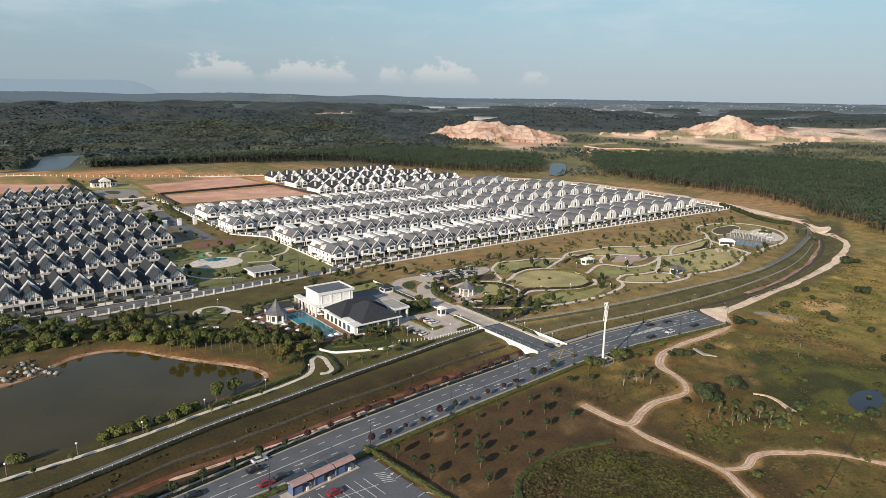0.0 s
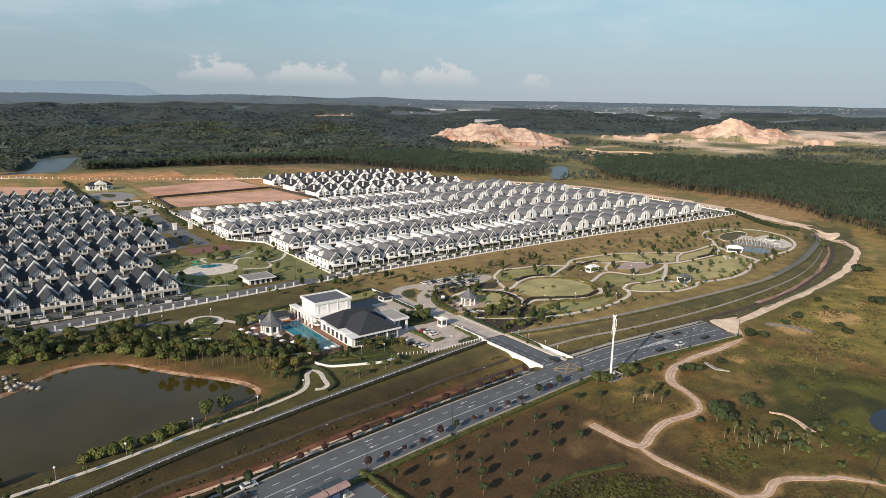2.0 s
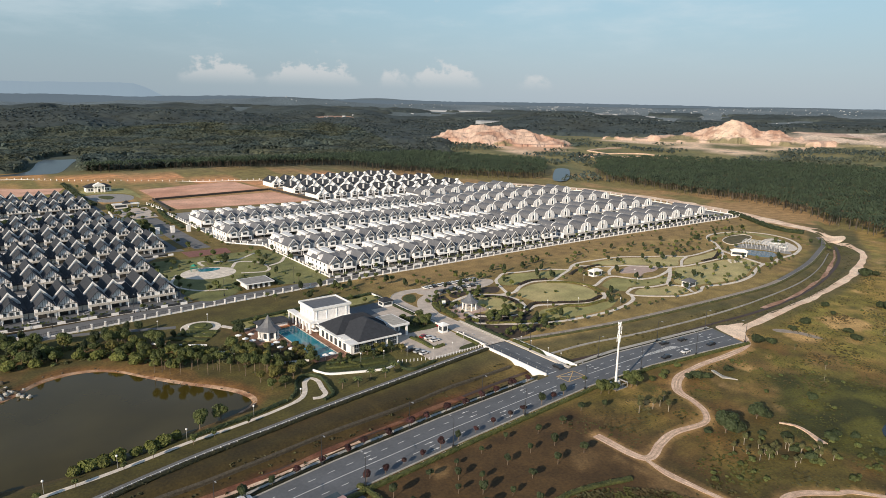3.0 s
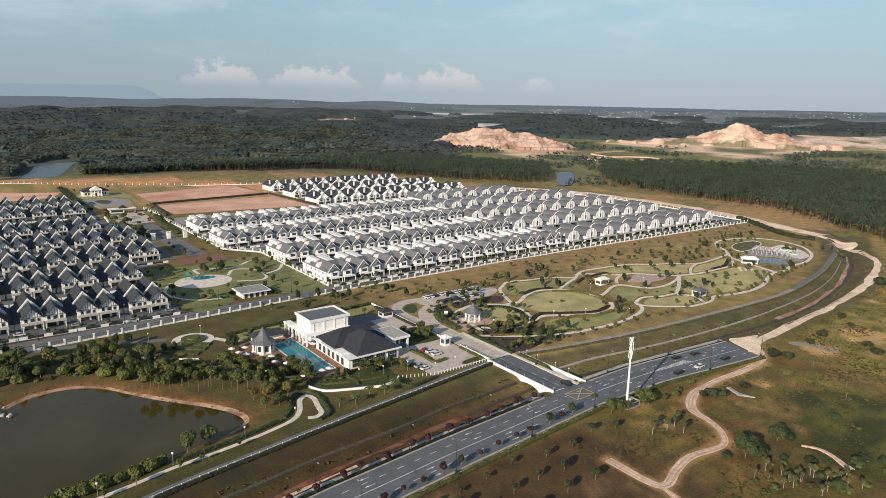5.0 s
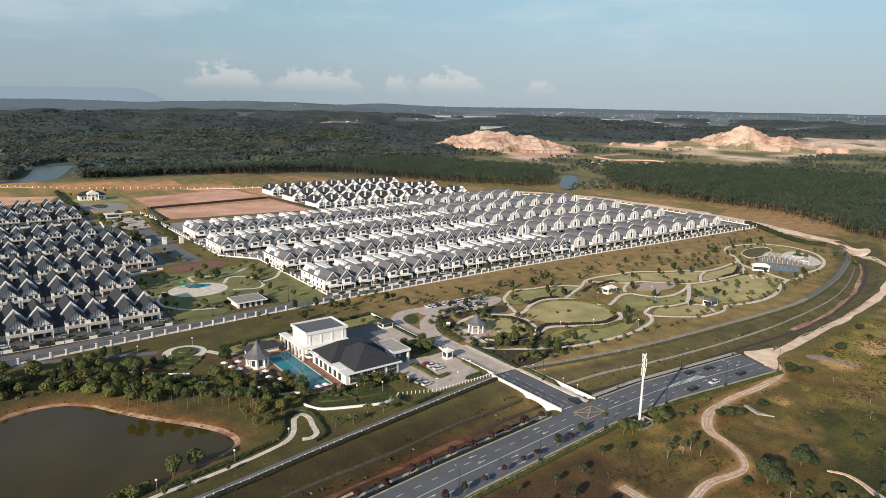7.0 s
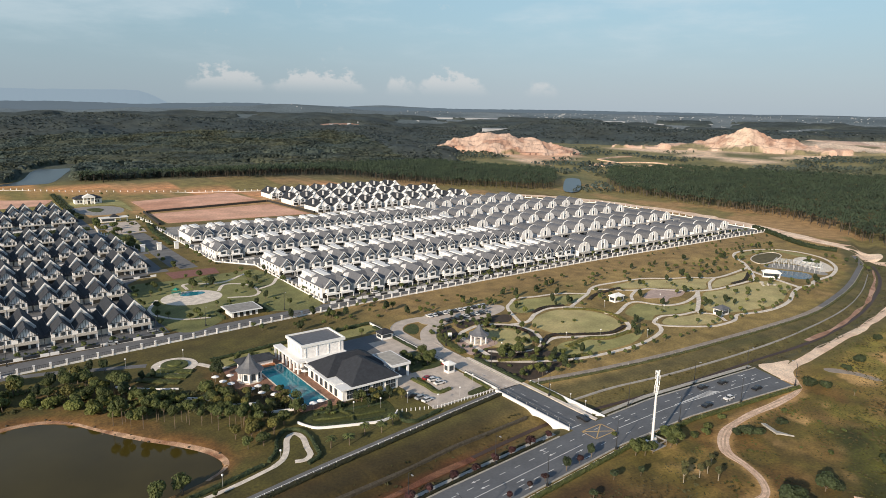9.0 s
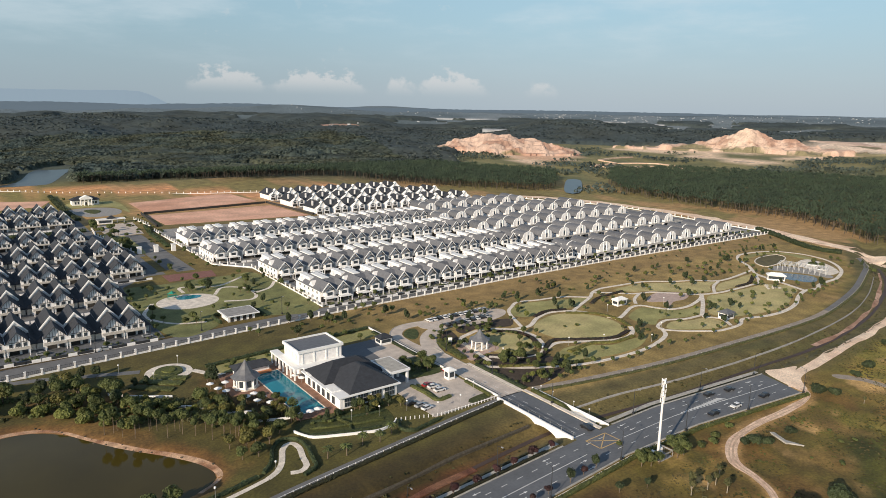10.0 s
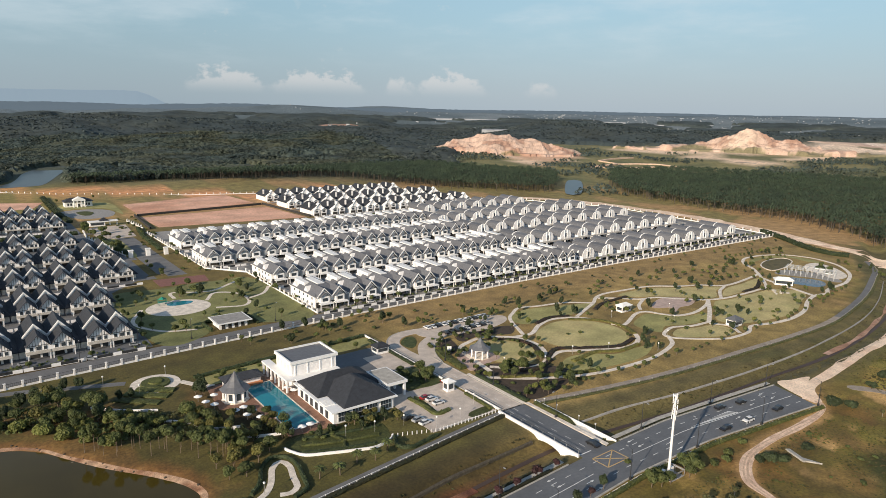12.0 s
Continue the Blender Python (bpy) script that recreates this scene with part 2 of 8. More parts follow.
# ---- geometry tools ----
class Builder:
    """Collects vertices and faces of one mesh."""

    def __init__(self):
        self.v, self.f = [], []

    def poly(self, *points):
        n = len(self.v)
        self.v.extend(points)
        self.f.append(tuple(range(n, n + len(points))))
        return self

    def box(self, x0, x1, y0, y1, z0, z1):
        n = len(self.v)
        self.v += [(x, y, z) for z in (z0, z1) for x, y in ((x0, y0), (x1, y0), (x1, y1), (x0, y1))]
        self.f += [tuple(n + i for i in q) for q in ((3, 2, 1, 0), (4, 5, 6, 7), (0, 1, 5, 4), (1, 2, 6, 5), (2, 3, 7, 6), (3, 0, 4, 7))]
        return self

    def prism(self, outline, z0, z1):
        """An upright prism over a counter-clockwise outline of (x, y)."""
        n, k = len(self.v), len(outline)
        self.v += [(x, y, z0) for x, y in outline] + [(x, y, z1) for x, y in outline]
        self.f += [tuple(range(n + k - 1, n - 1, -1)), tuple(range(n + k, n + 2 * k))]
        self.f += [(n + i, n + (i + 1) % k, n + k + (i + 1) % k, n + k + i) for i in range(k)]
        return self

    def extrude_y(self, outline, y0, y1):
        """A prism along y over an outline of (x, z)."""
        n, k = len(self.v), len(outline)
        self.v += [(x, y0, z) for x, z in outline] + [(x, y1, z) for x, z in outline]
        self.f += [tuple(range(n, n + k)), tuple(range(n + 2 * k - 1, n + k - 1, -1))]
        self.f += [(n + (i + 1) % k, n + i, n + k + i, n + k + (i + 1) % k) for i in range(k)]
        return self

    def extrude_x(self, outline, x0, x1):
        """A prism along x over an outline of (y, z)."""
        n, k = len(self.v), len(outline)
        self.v += [(x0, y, z) for y, z in outline] + [(x1, y, z) for y, z in outline]
        self.f += [tuple(range(n + k - 1, n - 1, -1)), tuple(range(n + k, n + 2 * k))]
        self.f += [(n + i, n + (i + 1) % k, n + k + (i + 1) % k, n + k + i) for i in range(k)]
        return self

    def cone(self, x, y, z0, z1, r0, r1, sides=8, turn=0.0):
        n = len(self.v)
        for r, z in ((r0, z0), (r1, z1)):
            self.v += [(x + r * math.cos(turn + 6.2832 * i / sides), y + r * math.sin(turn + 6.2832 * i / sides), z) for i in range(sides)]
        self.f += [tuple(range(n + sides - 1, n - 1, -1)), tuple(range(n + sides, n + 2 * sides))]
        self.f += [(n + i, n + (i + 1) % sides, n + sides + (i + 1) % sides, n + sides + i) for i in range(sides)]
        return self

    def rod(self, a, b, r, sides=5, r1=None):
        """A tapered rod from a to b."""
        a, b = Vector(a), Vector(b)
        q = (b - a).to_track_quat("Z", "Y").to_matrix()
        n, r1 = len(self.v), r if r1 is None else r1
        for p, rr in ((a, r), (b, r1)):
            self.v += [tuple(p + q @ Vector((rr * math.cos(6.2832 * i / sides), rr * math.sin(6.2832 * i / sides), 0))) for i in range(sides)]
        self.f += [tuple(range(n + sides - 1, n - 1, -1)), tuple(range(n + sides, n + 2 * sides))]
        self.f += [(n + i, n + (i + 1) % sides, n + sides + (i + 1) % sides, n + sides + i) for i in range(sides)]
        return self

    def ball(self, x, y, z, r, rings=5, sides=8, squash=1.0):
        n = len(self.v)
        for k in range(1, rings):
            a = math.pi * k / rings
            self.v += [(x + r * math.sin(a) * math.cos(6.2832 * i / sides), y + r * math.sin(a) * math.sin(6.2832 * i / sides), z + squash * r * math.cos(a)) for i in range(sides)]
        top, low = len(self.v), len(self.v) + 1
        self.v += [(x, y, z + squash * r), (x, y, z - squash * r)]
        for i in range(sides):
            j = (i + 1) % sides
            self.f.append((top, n + i, n + j))
            self.f.append((low, n + (rings - 2) * sides + j, n + (rings - 2) * sides + i))
            self.f += [(n + k * sides + i, n + (k + 1) * sides + i, n + (k + 1) * sides + j, n + k * sides + j) for k in range(rings - 2)]
        return self

    def gable(self, x0, x1, y0, y1, z_eave, z_top, thick=0.25, over=0.5):
        """A gable roof shell with its ridge along y; over: the eaves' overhang at the sides."""
        xm, s = (x0 + x1) / 2, (z_top - z_eave) / ((x1 - x0) / 2)
        lo = z_eave - s * over
        line = [(x0 - over, lo), (xm, z_top), (x1 + over, lo), (x1 + over, lo + thick), (xm, z_top + thick * 1.2), (x0 - over, lo + thick)]
        return self.extrude_y(line, y0, y1)

    def hip(self, x0, x1, y0, y1, z0, z1, rx0, rx1, ry0, ry1, thick=0.3):
        """A hipped roof: eaves rectangle at z0, ridge rectangle at z1, with a fascia."""
        n = len(self.v)
        self.v += [(x0, y0, z0 - thick), (x1, y0, z0 - thick), (x1, y1, z0 - thick), (x0, y1, z0 - thick), (x0, y0, z0), (x1, y0, z0), (x1, y1, z0), (x0, y1, z0)]
        self.v += [(rx0, ry0, z1), (rx1, ry0, z1), (rx1, ry1, z1), (rx0, ry1, z1)]
        self.f += [tuple(n + i for i in q) for q in ((3, 2, 1, 0), (0, 1, 5, 4), (1, 2, 6, 5), (2, 3, 7, 6), (3, 0, 4, 7), (4, 5, 9, 8), (5, 6, 10, 9), (6, 7, 11, 10), (7, 4, 8, 11), (8, 9, 10, 11))]
        return self

    def mesh(self, name, mat):
        me = bpy.data.meshes.new(name)
        me.from_pydata([tuple(p) for p in self.v], [], self.f)
        me.materials.append(mat)
        me.validate()
        return me


def array_mesh(name, verts, quads, mat):
    me = bpy.data.meshes.new(name)
    me.from_pydata(verts.tolist(), [], [tuple(q) for q in quads.tolist()])
    me.materials.append(mat)
    return me


def part(name, builder, mat, parent, label=""):
    me = builder.mesh(name, mat) if isinstance(builder, Builder) else builder
    ob = new(name, me)
    ob.parent = parent
    return tagged(ob, label) if label else ob


def thing(name, label, category, group="", m=None, builder=None, mat=None, kind=""):
    me = None if builder is None else (builder.mesh(name, mat) if isinstance(builder, Builder) else builder)
    ob = new(name, me)
    if m is not None:
        ob.matrix_basis = m
    return tagged(ob, label, category, group, kind)


def lattice(ix, iy, seed):
    h = np.sin(ix * 127.1 + iy * 311.7 + seed * 74.7) * 43758.5453
    return h - np.floor(h)


def vnoise(x, y, size, seed=0):
    x, y = np.asarray(x, float) / size, np.asarray(y, float) / size
    ix, iy = np.floor(x), np.floor(y)
    fx, fy = x - ix, y - iy
    fx, fy = fx * fx * (3 - 2 * fx), fy * fy * (3 - 2 * fy)
    a, b = lattice(ix, iy, seed), lattice(ix + 1, iy, seed)
    c, d = lattice(ix, iy + 1, seed), lattice(ix + 1, iy + 1, seed)
    return (a * (1 - fx) + b * fx) * (1 - fy) + (c * (1 - fx) + d * fx) * fy


def fbm(x, y, size, seed=0, octaves=4):
    return sum(vnoise(x, y, size / 2**k, seed + k) / 2**k for k in range(octaves)) / sum(0.5**k for k in range(octaves))


def smooth(v, a, b):
    t = np.clip((np.asarray(v, float) - a) / (b - a), 0, 1)
    return t * t * (3 - 2 * t)


def curve_through(points, step=2.0, closed=False):
    """A smooth line through a few plan points, sampled about every step metres."""
    p = [np.array(q, float) for q in points]
    n, out = len(p), []
    for i in range(n if closed else n - 1):
        if closed:
            a, b, c, d = p[i - 1], p[i], p[(i + 1) % n], p[(i + 2) % n]
        else:
            b, c = p[i], p[i + 1]
            a, d = (p[i - 1] if i else 2 * b - c), (p[i + 2] if i + 2 < n else 2 * c - b)
        k = max(2, int(np.linalg.norm(c - b) / step))
        for t in np.arange(k) / k:
            out.append(0.5 * (2 * b + (c - a) * t + (2 * a - 5 * b + 4 * c - d) * t * t + (3 * b - a - 3 * c + d) * t**3))
    if not closed:
        out.append(p[-1])
    return np.array(out)


def line_distance(x, y, line, closed=False):
    """Distance from points to a line, and how far along it (0 to 1) the nearest place lies."""
    best, where = np.full(np.shape(x), 1e9), np.zeros(np.shape(x))
    ends = np.roll(line, -1, 0) if closed else line[1:]
    for i, (a, b) in enumerate(zip(line, ends)):
        d = b - a
        t = np.clip(((x - a[0]) * d[0] + (y - a[1]) * d[1]) / max(d @ d, 1e-9), 0, 1)
        dist = np.hypot(x - a[0] - t * d[0], y - a[1] - t * d[1])
        where = np.where(dist < best, (i + t) / len(line), where)
        best = np.minimum(best, dist)
    return best, where


def inside(x, y, outline):
    x, y, odd = np.asarray(x, float), np.asarray(y, float), np.zeros(np.shape(x), bool)
    for a, b in zip(outline, np.roll(outline, -1, 0)):
        if a[1] != b[1]:
            odd ^= ((a[1] > y) != (b[1] > y)) & (x < (b[0] - a[0]) * (y - a[1]) / (b[1] - a[1]) + a[0])
    return odd


def signed(x, y, outline):
    d, _ = line_distance(x, y, outline, True)
    return np.where(inside(x, y, outline), -d, d)


# ---- plan of the place: x along the main road, y across it ----
CANAL = curve_through([(-60, 164), (0, 170), (40, 175), (68, 176.8), (90, 179), (118, 182), (166, 187), (195, 188), (243, 183), (299, 180), (345, 178), (405, 183), (455, 194), (507, 211), (560, 238), (610, 262), (700, 300)], 8)
POND = curve_through([(-60, 215), (-20, 262), (8, 264), (21, 270), (31, 278), (44, 280), (55, 273), (68, 254), (80, 239), (86, 229), (87, 220), (79, 214.5), (68, 212), (53, 208), (39, 205.5), (25, 204.5), (14, 205.5), (2, 206), (-30, 205)], 4, True)
LAKE = curve_through([(60, 985), (101, 1026), (128, 1157), (150, 1215), (188, 1262), (197, 1240), (166, 1116), (150, 1050), (136, 1002), (120, 985)], 10, True)
POND2 = curve_through([(646, 618), (658, 608), (716, 655), (778, 716), (766, 728), (700, 672)], 8, True)
SWAMP = curve_through([(263, 133), (271, 119.5), (277, 104), (290, 91), (280, 76), (224, 67.6), (219.6, 76.5), (216.7, 85.5), (215, 96.6), (219, 106.8), (235.7, 121)], 5, True)
ROAD_LOW = np.array([(-80, 132), (20, 145.5), (47, 149.3), (70, 151.3), (88, 153), (105, 154.6), (130, 157.2), (190, 162), (225, 161.5), (281, 154.5)], float)
ROAD_HIGH = np.array([(-80, 144), (20, 157.5), (47, 161.6), (70, 165.6), (90, 168.6), (130, 172.7), (190, 177), (225, 177.5), (286, 172)], float)

TRACKS = (
    ([(163, 136), (164, 119), (175, 121), (186, 123), (199, 121.5), (206, 126), (210, 133), (214, 142), (228, 149), (250, 150), (270, 150), (281, 152), (286, 157)], 2.7),
    ([(164, 119), (162.5, 110), (163, 100), (164, 86), (161, 79), (156, 70)], 1.9),
    ([(164, 86), (171, 83), (178, 84.5), (184, 83), (191, 78), (197, 74), (208, 56), (225, 30)], 1.9),
    ([(556, 240), (572, 246), (584, 262), (591, 282), (599, 305), (612, 352), (625, 402), (629, 450), (628, 486), (620, 532), (602, 590), (560, 640)], 17.0),
    ([(284, 157), (291, 161), (301, 164.5), (327, 167), (361, 169.5), (388, 171.5), (449, 180), (500, 193), (530, 207), (556, 232), (566, 248)], 4.6),
)


def terrain(x, y):
    """Height of the ground."""
    x, y = np.asarray(x, float), np.asarray(y, float)
    z = np.zeros(np.shape(x))
    near = (x > -100) & (x < 760) & (y > 120) & (y < 340)
    d = np.full(np.shape(x), 1e3)
    if near.any():
        d[near] = line_distance(x[near], y[near], CANAL)[0]
    z -= 2.6 * (1 - smooth(d, 2.5, 9.5))
    box = (x > -140) & (x < 140) & (y > 150) & (y < 330)
    s = np.full(np.shape(x), 1e3)
    if box.any():
        s[box] = signed(x[box], y[box], POND)
    z -= 1.9 * (1 - smooth(s, -6, 6))
    r, az = np.hypot(x, y), np.degrees(np.arctan2(y, x))
    wild = np.clip(smooth(y - 0.35 * x, 640, 900) + smooth(x, 700, 1000), 0, 1) * smooth(r, 600, 1200)
    z += wild * (fbm(x, y, 560, 3, 5) - 0.40) * 98 * smooth(r, 1000, 2100) * (0.1 + 0.9 * smooth(az, 48, 60))
    z += 62 * smooth(r, 2050, 2350) * (1 - smooth(r, 2600, 3300)) * (1 - smooth(az, 44, 52)) * fbm(x, y, 480, 23)
    z += wild * smooth(r, 1050, 1500) * (1 - smooth(r, 2900, 3500)) * smooth(az, 50, 58) * 22 * (abs(2 * fbm(x, y, 310, 33, 4) - 1) - 0.2)
    left = smooth(az, 54, 77)
    z += smooth(r, 2500, 4700) * (80 - 30 * left + 26 * (fbm(x, y, 900, 9) - 0.5))
    z += smooth(r, 1150, 1250) * (1 - smooth(r, 1900, 2100)) * (1 - smooth(az, 50, 56)) * 9 * fbm(x, y, 160, 15)
    # low knoll behind the estate
    z += 7 * np.exp(-(((x - 330) / 150) ** 2 + ((y - 905) / 45) ** 2))
    return z


def blend(base, colour, weight):
    return base * (1 - weight[..., None]) + np.array(colour) * weight[..., None]


QUARRY_L = curve_through([(925, 1275), (990, 1250), (1060, 1200), (1130, 1125), (1165, 1105), (1100, 1020), (960, 930), (883, 905), (855, 925), (900, 1000), (975, 1100), (970, 1190), (925, 1250)], 25, True)
QUARRY_R = curve_through([(1480, 1180), (1382, 975), (1330, 900), (1290, 831), (1300, 727), (1420, 700), (1592, 745), (1800, 690), (1950, 560), (2150, 520), (2250, 800), (2050, 950), (1800, 980), (1560, 1060)], 45, True)


def sand_at(x, y):
    """How far the ground is bare mined sand, 0 to 1."""
    x, y = np.asarray(x, float), np.asarray(y, float)
    out = np.zeros(np.shape(x))
    near = (x > 780) & (x < 2350) & (y > 430) & (y < 1360)
    if near.any():
        u, v = x[near], y[near]
        warp = fbm(u, v, 120, 43) - 0.5
        m = 1 - smooth(np.minimum(signed(u, v, QUARRY_L) + 70 * warp, signed(u, v, QUARRY_R) + 190 * warp), -6, 8)
        island = np.exp(-(((u - 1470) * 0.48 + (v - 835) * 0.88) / 95) ** 2 - (((u - 1470) * 0.88 - (v - 835) * 0.48) / 62) ** 2)
        m *= 1 - smooth(island + 0.5 * warp, 0.35, 0.5)
        m *= 1 - 0.9 * smooth(fbm(u, v, 110, 47), 0.55, 0.58) * (u > 1230)
        out[near] = m
    return out


def woods_at(x, y):
    """How far the far land is wooded, 0 to 1."""
    r, az = np.hypot(x, y), np.degrees(np.arctan2(y, x))
    w = smooth(fbm(x, y, 420, 7) + 0.30 * smooth(az, 48, 60) - 0.03, 0.46, 0.56)
    w = np.maximum(w, smooth(r, 2050, 2150))
    return w * np.maximum(smooth(az, 50, 55), smooth(r, 2000, 2150))


def ground_tone(x, y):
    """Colour of the ground cover by zone, with distance haze mixed in."""
    n1, n2, n3 = fbm(x, y, 60, 11), fbm(x, y, 18, 21), fbm(x, y, 7, 31)
    tone = np.zeros((*np.shape(x), 3)) + (0.135, 0.115, 0.046)
    # mown banks and lawns between the road and the estates
    mid = smooth(y - 0.13 * np.clip(x, -80, 190), 150, 158) * (1 - smooth(y, 340, 348)) * smooth(x, -200, -150)
    east = smooth(x, 120, 210)
    tone = blend(tone, (0.034, 0.029, 0.010), mid)
    tone = blend(tone, (0.300, 0.240, 0.115), mid * east)
    tone = blend(tone, (0.060, 0.042, 0.018), mid * smooth(n2, 0.45, 0.62) * (0.8 - 0.5 * east))
    tone = blend(tone, (0.085, 0.086, 0.025), mid * smooth(n1, 0.5, 0.62) * (0.6 - 0.3 * east))
    club = smooth(x, 40, 95) * (1 - smooth(x, 180, 186)) * smooth(y, 196, 204) * (1 - smooth(y, 232, 250))
    tone = blend(tone, (0.094, 0.096, 0.036), club * 0.85)
    verge = smooth(y, 304, 318) * (1 - smooth(y, 344, 348)) * smooth(x, 150, 215)
    tone = blend(tone, (0.240, 0.182, 0.092), verge * 0.85)
    shore = smooth(y, 205, 230) * (1 - smooth(y, 300, 310)) * (1 - smooth(x, 95, 112))
    tone = blend(tone, (0.085, 0.080, 0.034), shore * 0.7)
    tone = blend(tone, (0.150, 0.095, 0.052), shore * smooth(n2, 0.5, 0.62) * 0.7)
    # planted field before the road
    field = (1 - smooth(y, 152, 158)) * smooth(x, 84, 92) * (1 - smooth(x, 168, 190))
    tone = blend(tone, (0.062, 0.037, 0.020), field * 0.92)
    tone = blend(tone, (0.088, 0.058, 0.032), field * smooth(n3, 0.52, 0.66) * 0.5)
    tone = blend(tone, (0.24, 0.17, 0.12), field * smooth(n2 + n3, 1.12, 1.3) * 0.45)
    # wild land beyond the track
    wild = (1 - smooth(y, 150, 168)) * smooth(x, 165, 195)
    wild = np.maximum(wild, (1 - smooth(y - 0.35 * (x - 300), 150, 178)) * smooth(x, 290, 320))
    tone = blend(tone, (0.150, 0.100, 0.042), wild)
    tone = blend(tone, (0.095, 0.090, 0.028), wild * smooth(n2, 0.44, 0.54) * 0.85)
    tone = blend(tone, (0.330, 0.262, 0.100), wild * smooth(x, 280, 330) * 0.75)
    tone = blend(tone, (0.190, 0.185, 0.060), wild * smooth(fbm(x, y, 30, 71), 0.47, 0.55) * smooth(x, 230, 300) * 0.9)
    tone = blend(tone, (0.062, 0.042, 0.020), wild * smooth(fbm(x, y, 26, 73), 0.52, 0.62) * (1 - smooth(x, 240, 320)) * 0.75)
    tone = blend(tone, (0.145, 0.140, 0.040), wild * smooth(fbm(x, y, 13, 75), 0.56, 0.66) * 0.6)
    tone = blend(tone, (0.50, 0.36, 0.25), wild * smooth(n2 + 0.6 * n3, 0.98 - 0.06 * smooth(x, 280, 340), 1.12) * 0.65)
    weeds = wild * smooth(fbm(x, y, 5.5, 87, 2), 0.52, 0.66)
    tone = blend(tone, (0.055, 0.060, 0.020), weeds * (0.55 - 0.3 * smooth(x, 280, 330)))
    tone = blend(tone, (0.300, 0.230, 0.105), wild * smooth(fbm(x, y, 6.5, 93, 2), 0.58, 0.70) * 0.5)
    # eroded bare ground between the weeds
    bare = np.exp(-(((x - 345) / 16) ** 2 + ((y - 140) / 13) ** 2)) + np.exp(-(((x - 310) / 9) ** 2 + ((y - 143) / 8) ** 2)) + np.exp(-(((x - 255) / 7) ** 2 + ((y - 140) / 5) ** 2))
    tone = blend(tone, (0.46, 0.33, 0.22), wild * smooth(bare * (0.4 + n3 * 1.2), 0.45, 0.62) * 0.85)
    scrub = (1 - smooth(np.hypot((x - 128) / 33, (y - 88) / 30), 0.85, 1.05))
    tone = blend(tone, (0.040, 0.032, 0.013), scrub * 0.9)
    low = (x < 330) & (x > 180) & (y < 150)
    sw = np.full(np.shape(x), 1e3)
    if low.any():
        sw[low] = signed(x[low], y[low], SWAMP)
    marsh = 1 - smooth(sw + 14 * (n2 - 0.5), -4, 1)
    tone = blend(tone, (0.17, 0.118, 0.058), wild * (1 - smooth(x, 288, 310)) * smooth(x, 222, 240) * (1 - marsh) * smooth(n1 + n2, 0.85, 1.05) * 0.8)
    tone = blend(tone, (0.034, 0.044, 0.010), marsh * 0.97)
    tone = blend(tone, (0.120, 0.130, 0.034), marsh * smooth(fbm(x, y, 14, 83), 0.50, 0.58) * (1 - 0.8 * smooth(sw, -12, -3)) * 0.6)
    # sand spilled beside the tracks
    core = (x > 140) & (x < 640) & (y > 20) & (y < 330)
    if core.any():
        u, v = x[core], y[core]
        spill = np.zeros(u.shape)
        for pts, w in TRACKS:
            near_by = line_distance(u, v, curve_through(pts, 6))[0] + 3.4 * (n3[core] - 0.5)
            spill = np.maximum(spill, 1 - smooth(near_by, w / 2 - 0.2, w / 2 + 2.4))
        full = np.zeros(np.shape(x))
        full[core] = spill
        tone = blend(tone, (0.40, 0.275, 0.185), full * 0.8)
        red = wild * (1 - smooth(x, 215, 245)) * smooth(y, 108, 120)
        south = (1 - marsh) * smooth(x, 158, 168) * (1 - smooth(x, 232, 262)) * (1 - smooth(y, 108, 120)) * (1 - full)
        tone = blend(tone, (0.056, 0.048, 0.017), south * smooth(n2, 0.34, 0.5) * 0.85)
        tone = blend(tone, (0.110, 0.100, 0.034), south * smooth(fbm(x, y, 12, 97), 0.52, 0.6) * 0.65)
        tone = blend(tone, (0.125, 0.068, 0.032), red * (1 - full) * smooth(n1, 0.4, 0.55) * 0.7)
    # canal bed and water edges
    near = (x > -100) & (x < 760) & (y > 120) & (y < 340)
    d = np.full(np.shape(x), 1e3)
    if near.any():
        d[near] = line_distance(x[near], y[near], CANAL)[0]
    upstream = smooth(x, 150, 215)
    tone = blend(tone, (0.092, 0.038, 0.020), (1 - smooth(d + 7 * (n2 - 0.5), 1.0, 3.2)) * 0.8 * (1 - upstream))
    tone = blend(tone, (0.135, 0.105, 0.045), (1 - smooth(d + 4 * (n3 - 0.5), 3.0, 9.0)) * 0.8 * upstream)
    tone = blend(tone, (0.036, 0.031, 0.012), smooth(d, 3, 6) * (1 - smooth(d, 13, 18)) * 0.75 * (1 - upstream))
    bank_grass = smooth(y - 0.2 * x, 181, 184) * (1 - smooth(y - 0.13 * x, 198, 204)) * (1 - smooth(x, 95, 140)) * smooth(x, -90, -60)
    tone = blend(tone, (0.060, 0.060, 0.021), bank_grass * 0.75)
    tone = blend(tone, (0.094, 0.092, 0.044), upstream * (1 - smooth(d + 5 * (n3 - 0.5), 15, 21)) * 0.9)
    tone = blend(tone, (0.070, 0.078, 0.030), upstream * (1 - smooth(d, 13, 19)) * smooth(n2, 0.48, 0.6) * 0.7)
    tone = blend(tone, (0.095, 0.095, 0.036), smooth(y, 296, 306) * (1 - smooth(y, 330, 336)) * (1 - smooth(x, 175, 215)) * 0.6)
    box = (x > -140) & (x < 140) & (y > 150) & (y < 330)
    s = np.full(np.shape(x), 1e3)
    if box.any():
        s[box] = signed(x[box], y[box], POND)
    far_side = smooth(y, 206, 214)
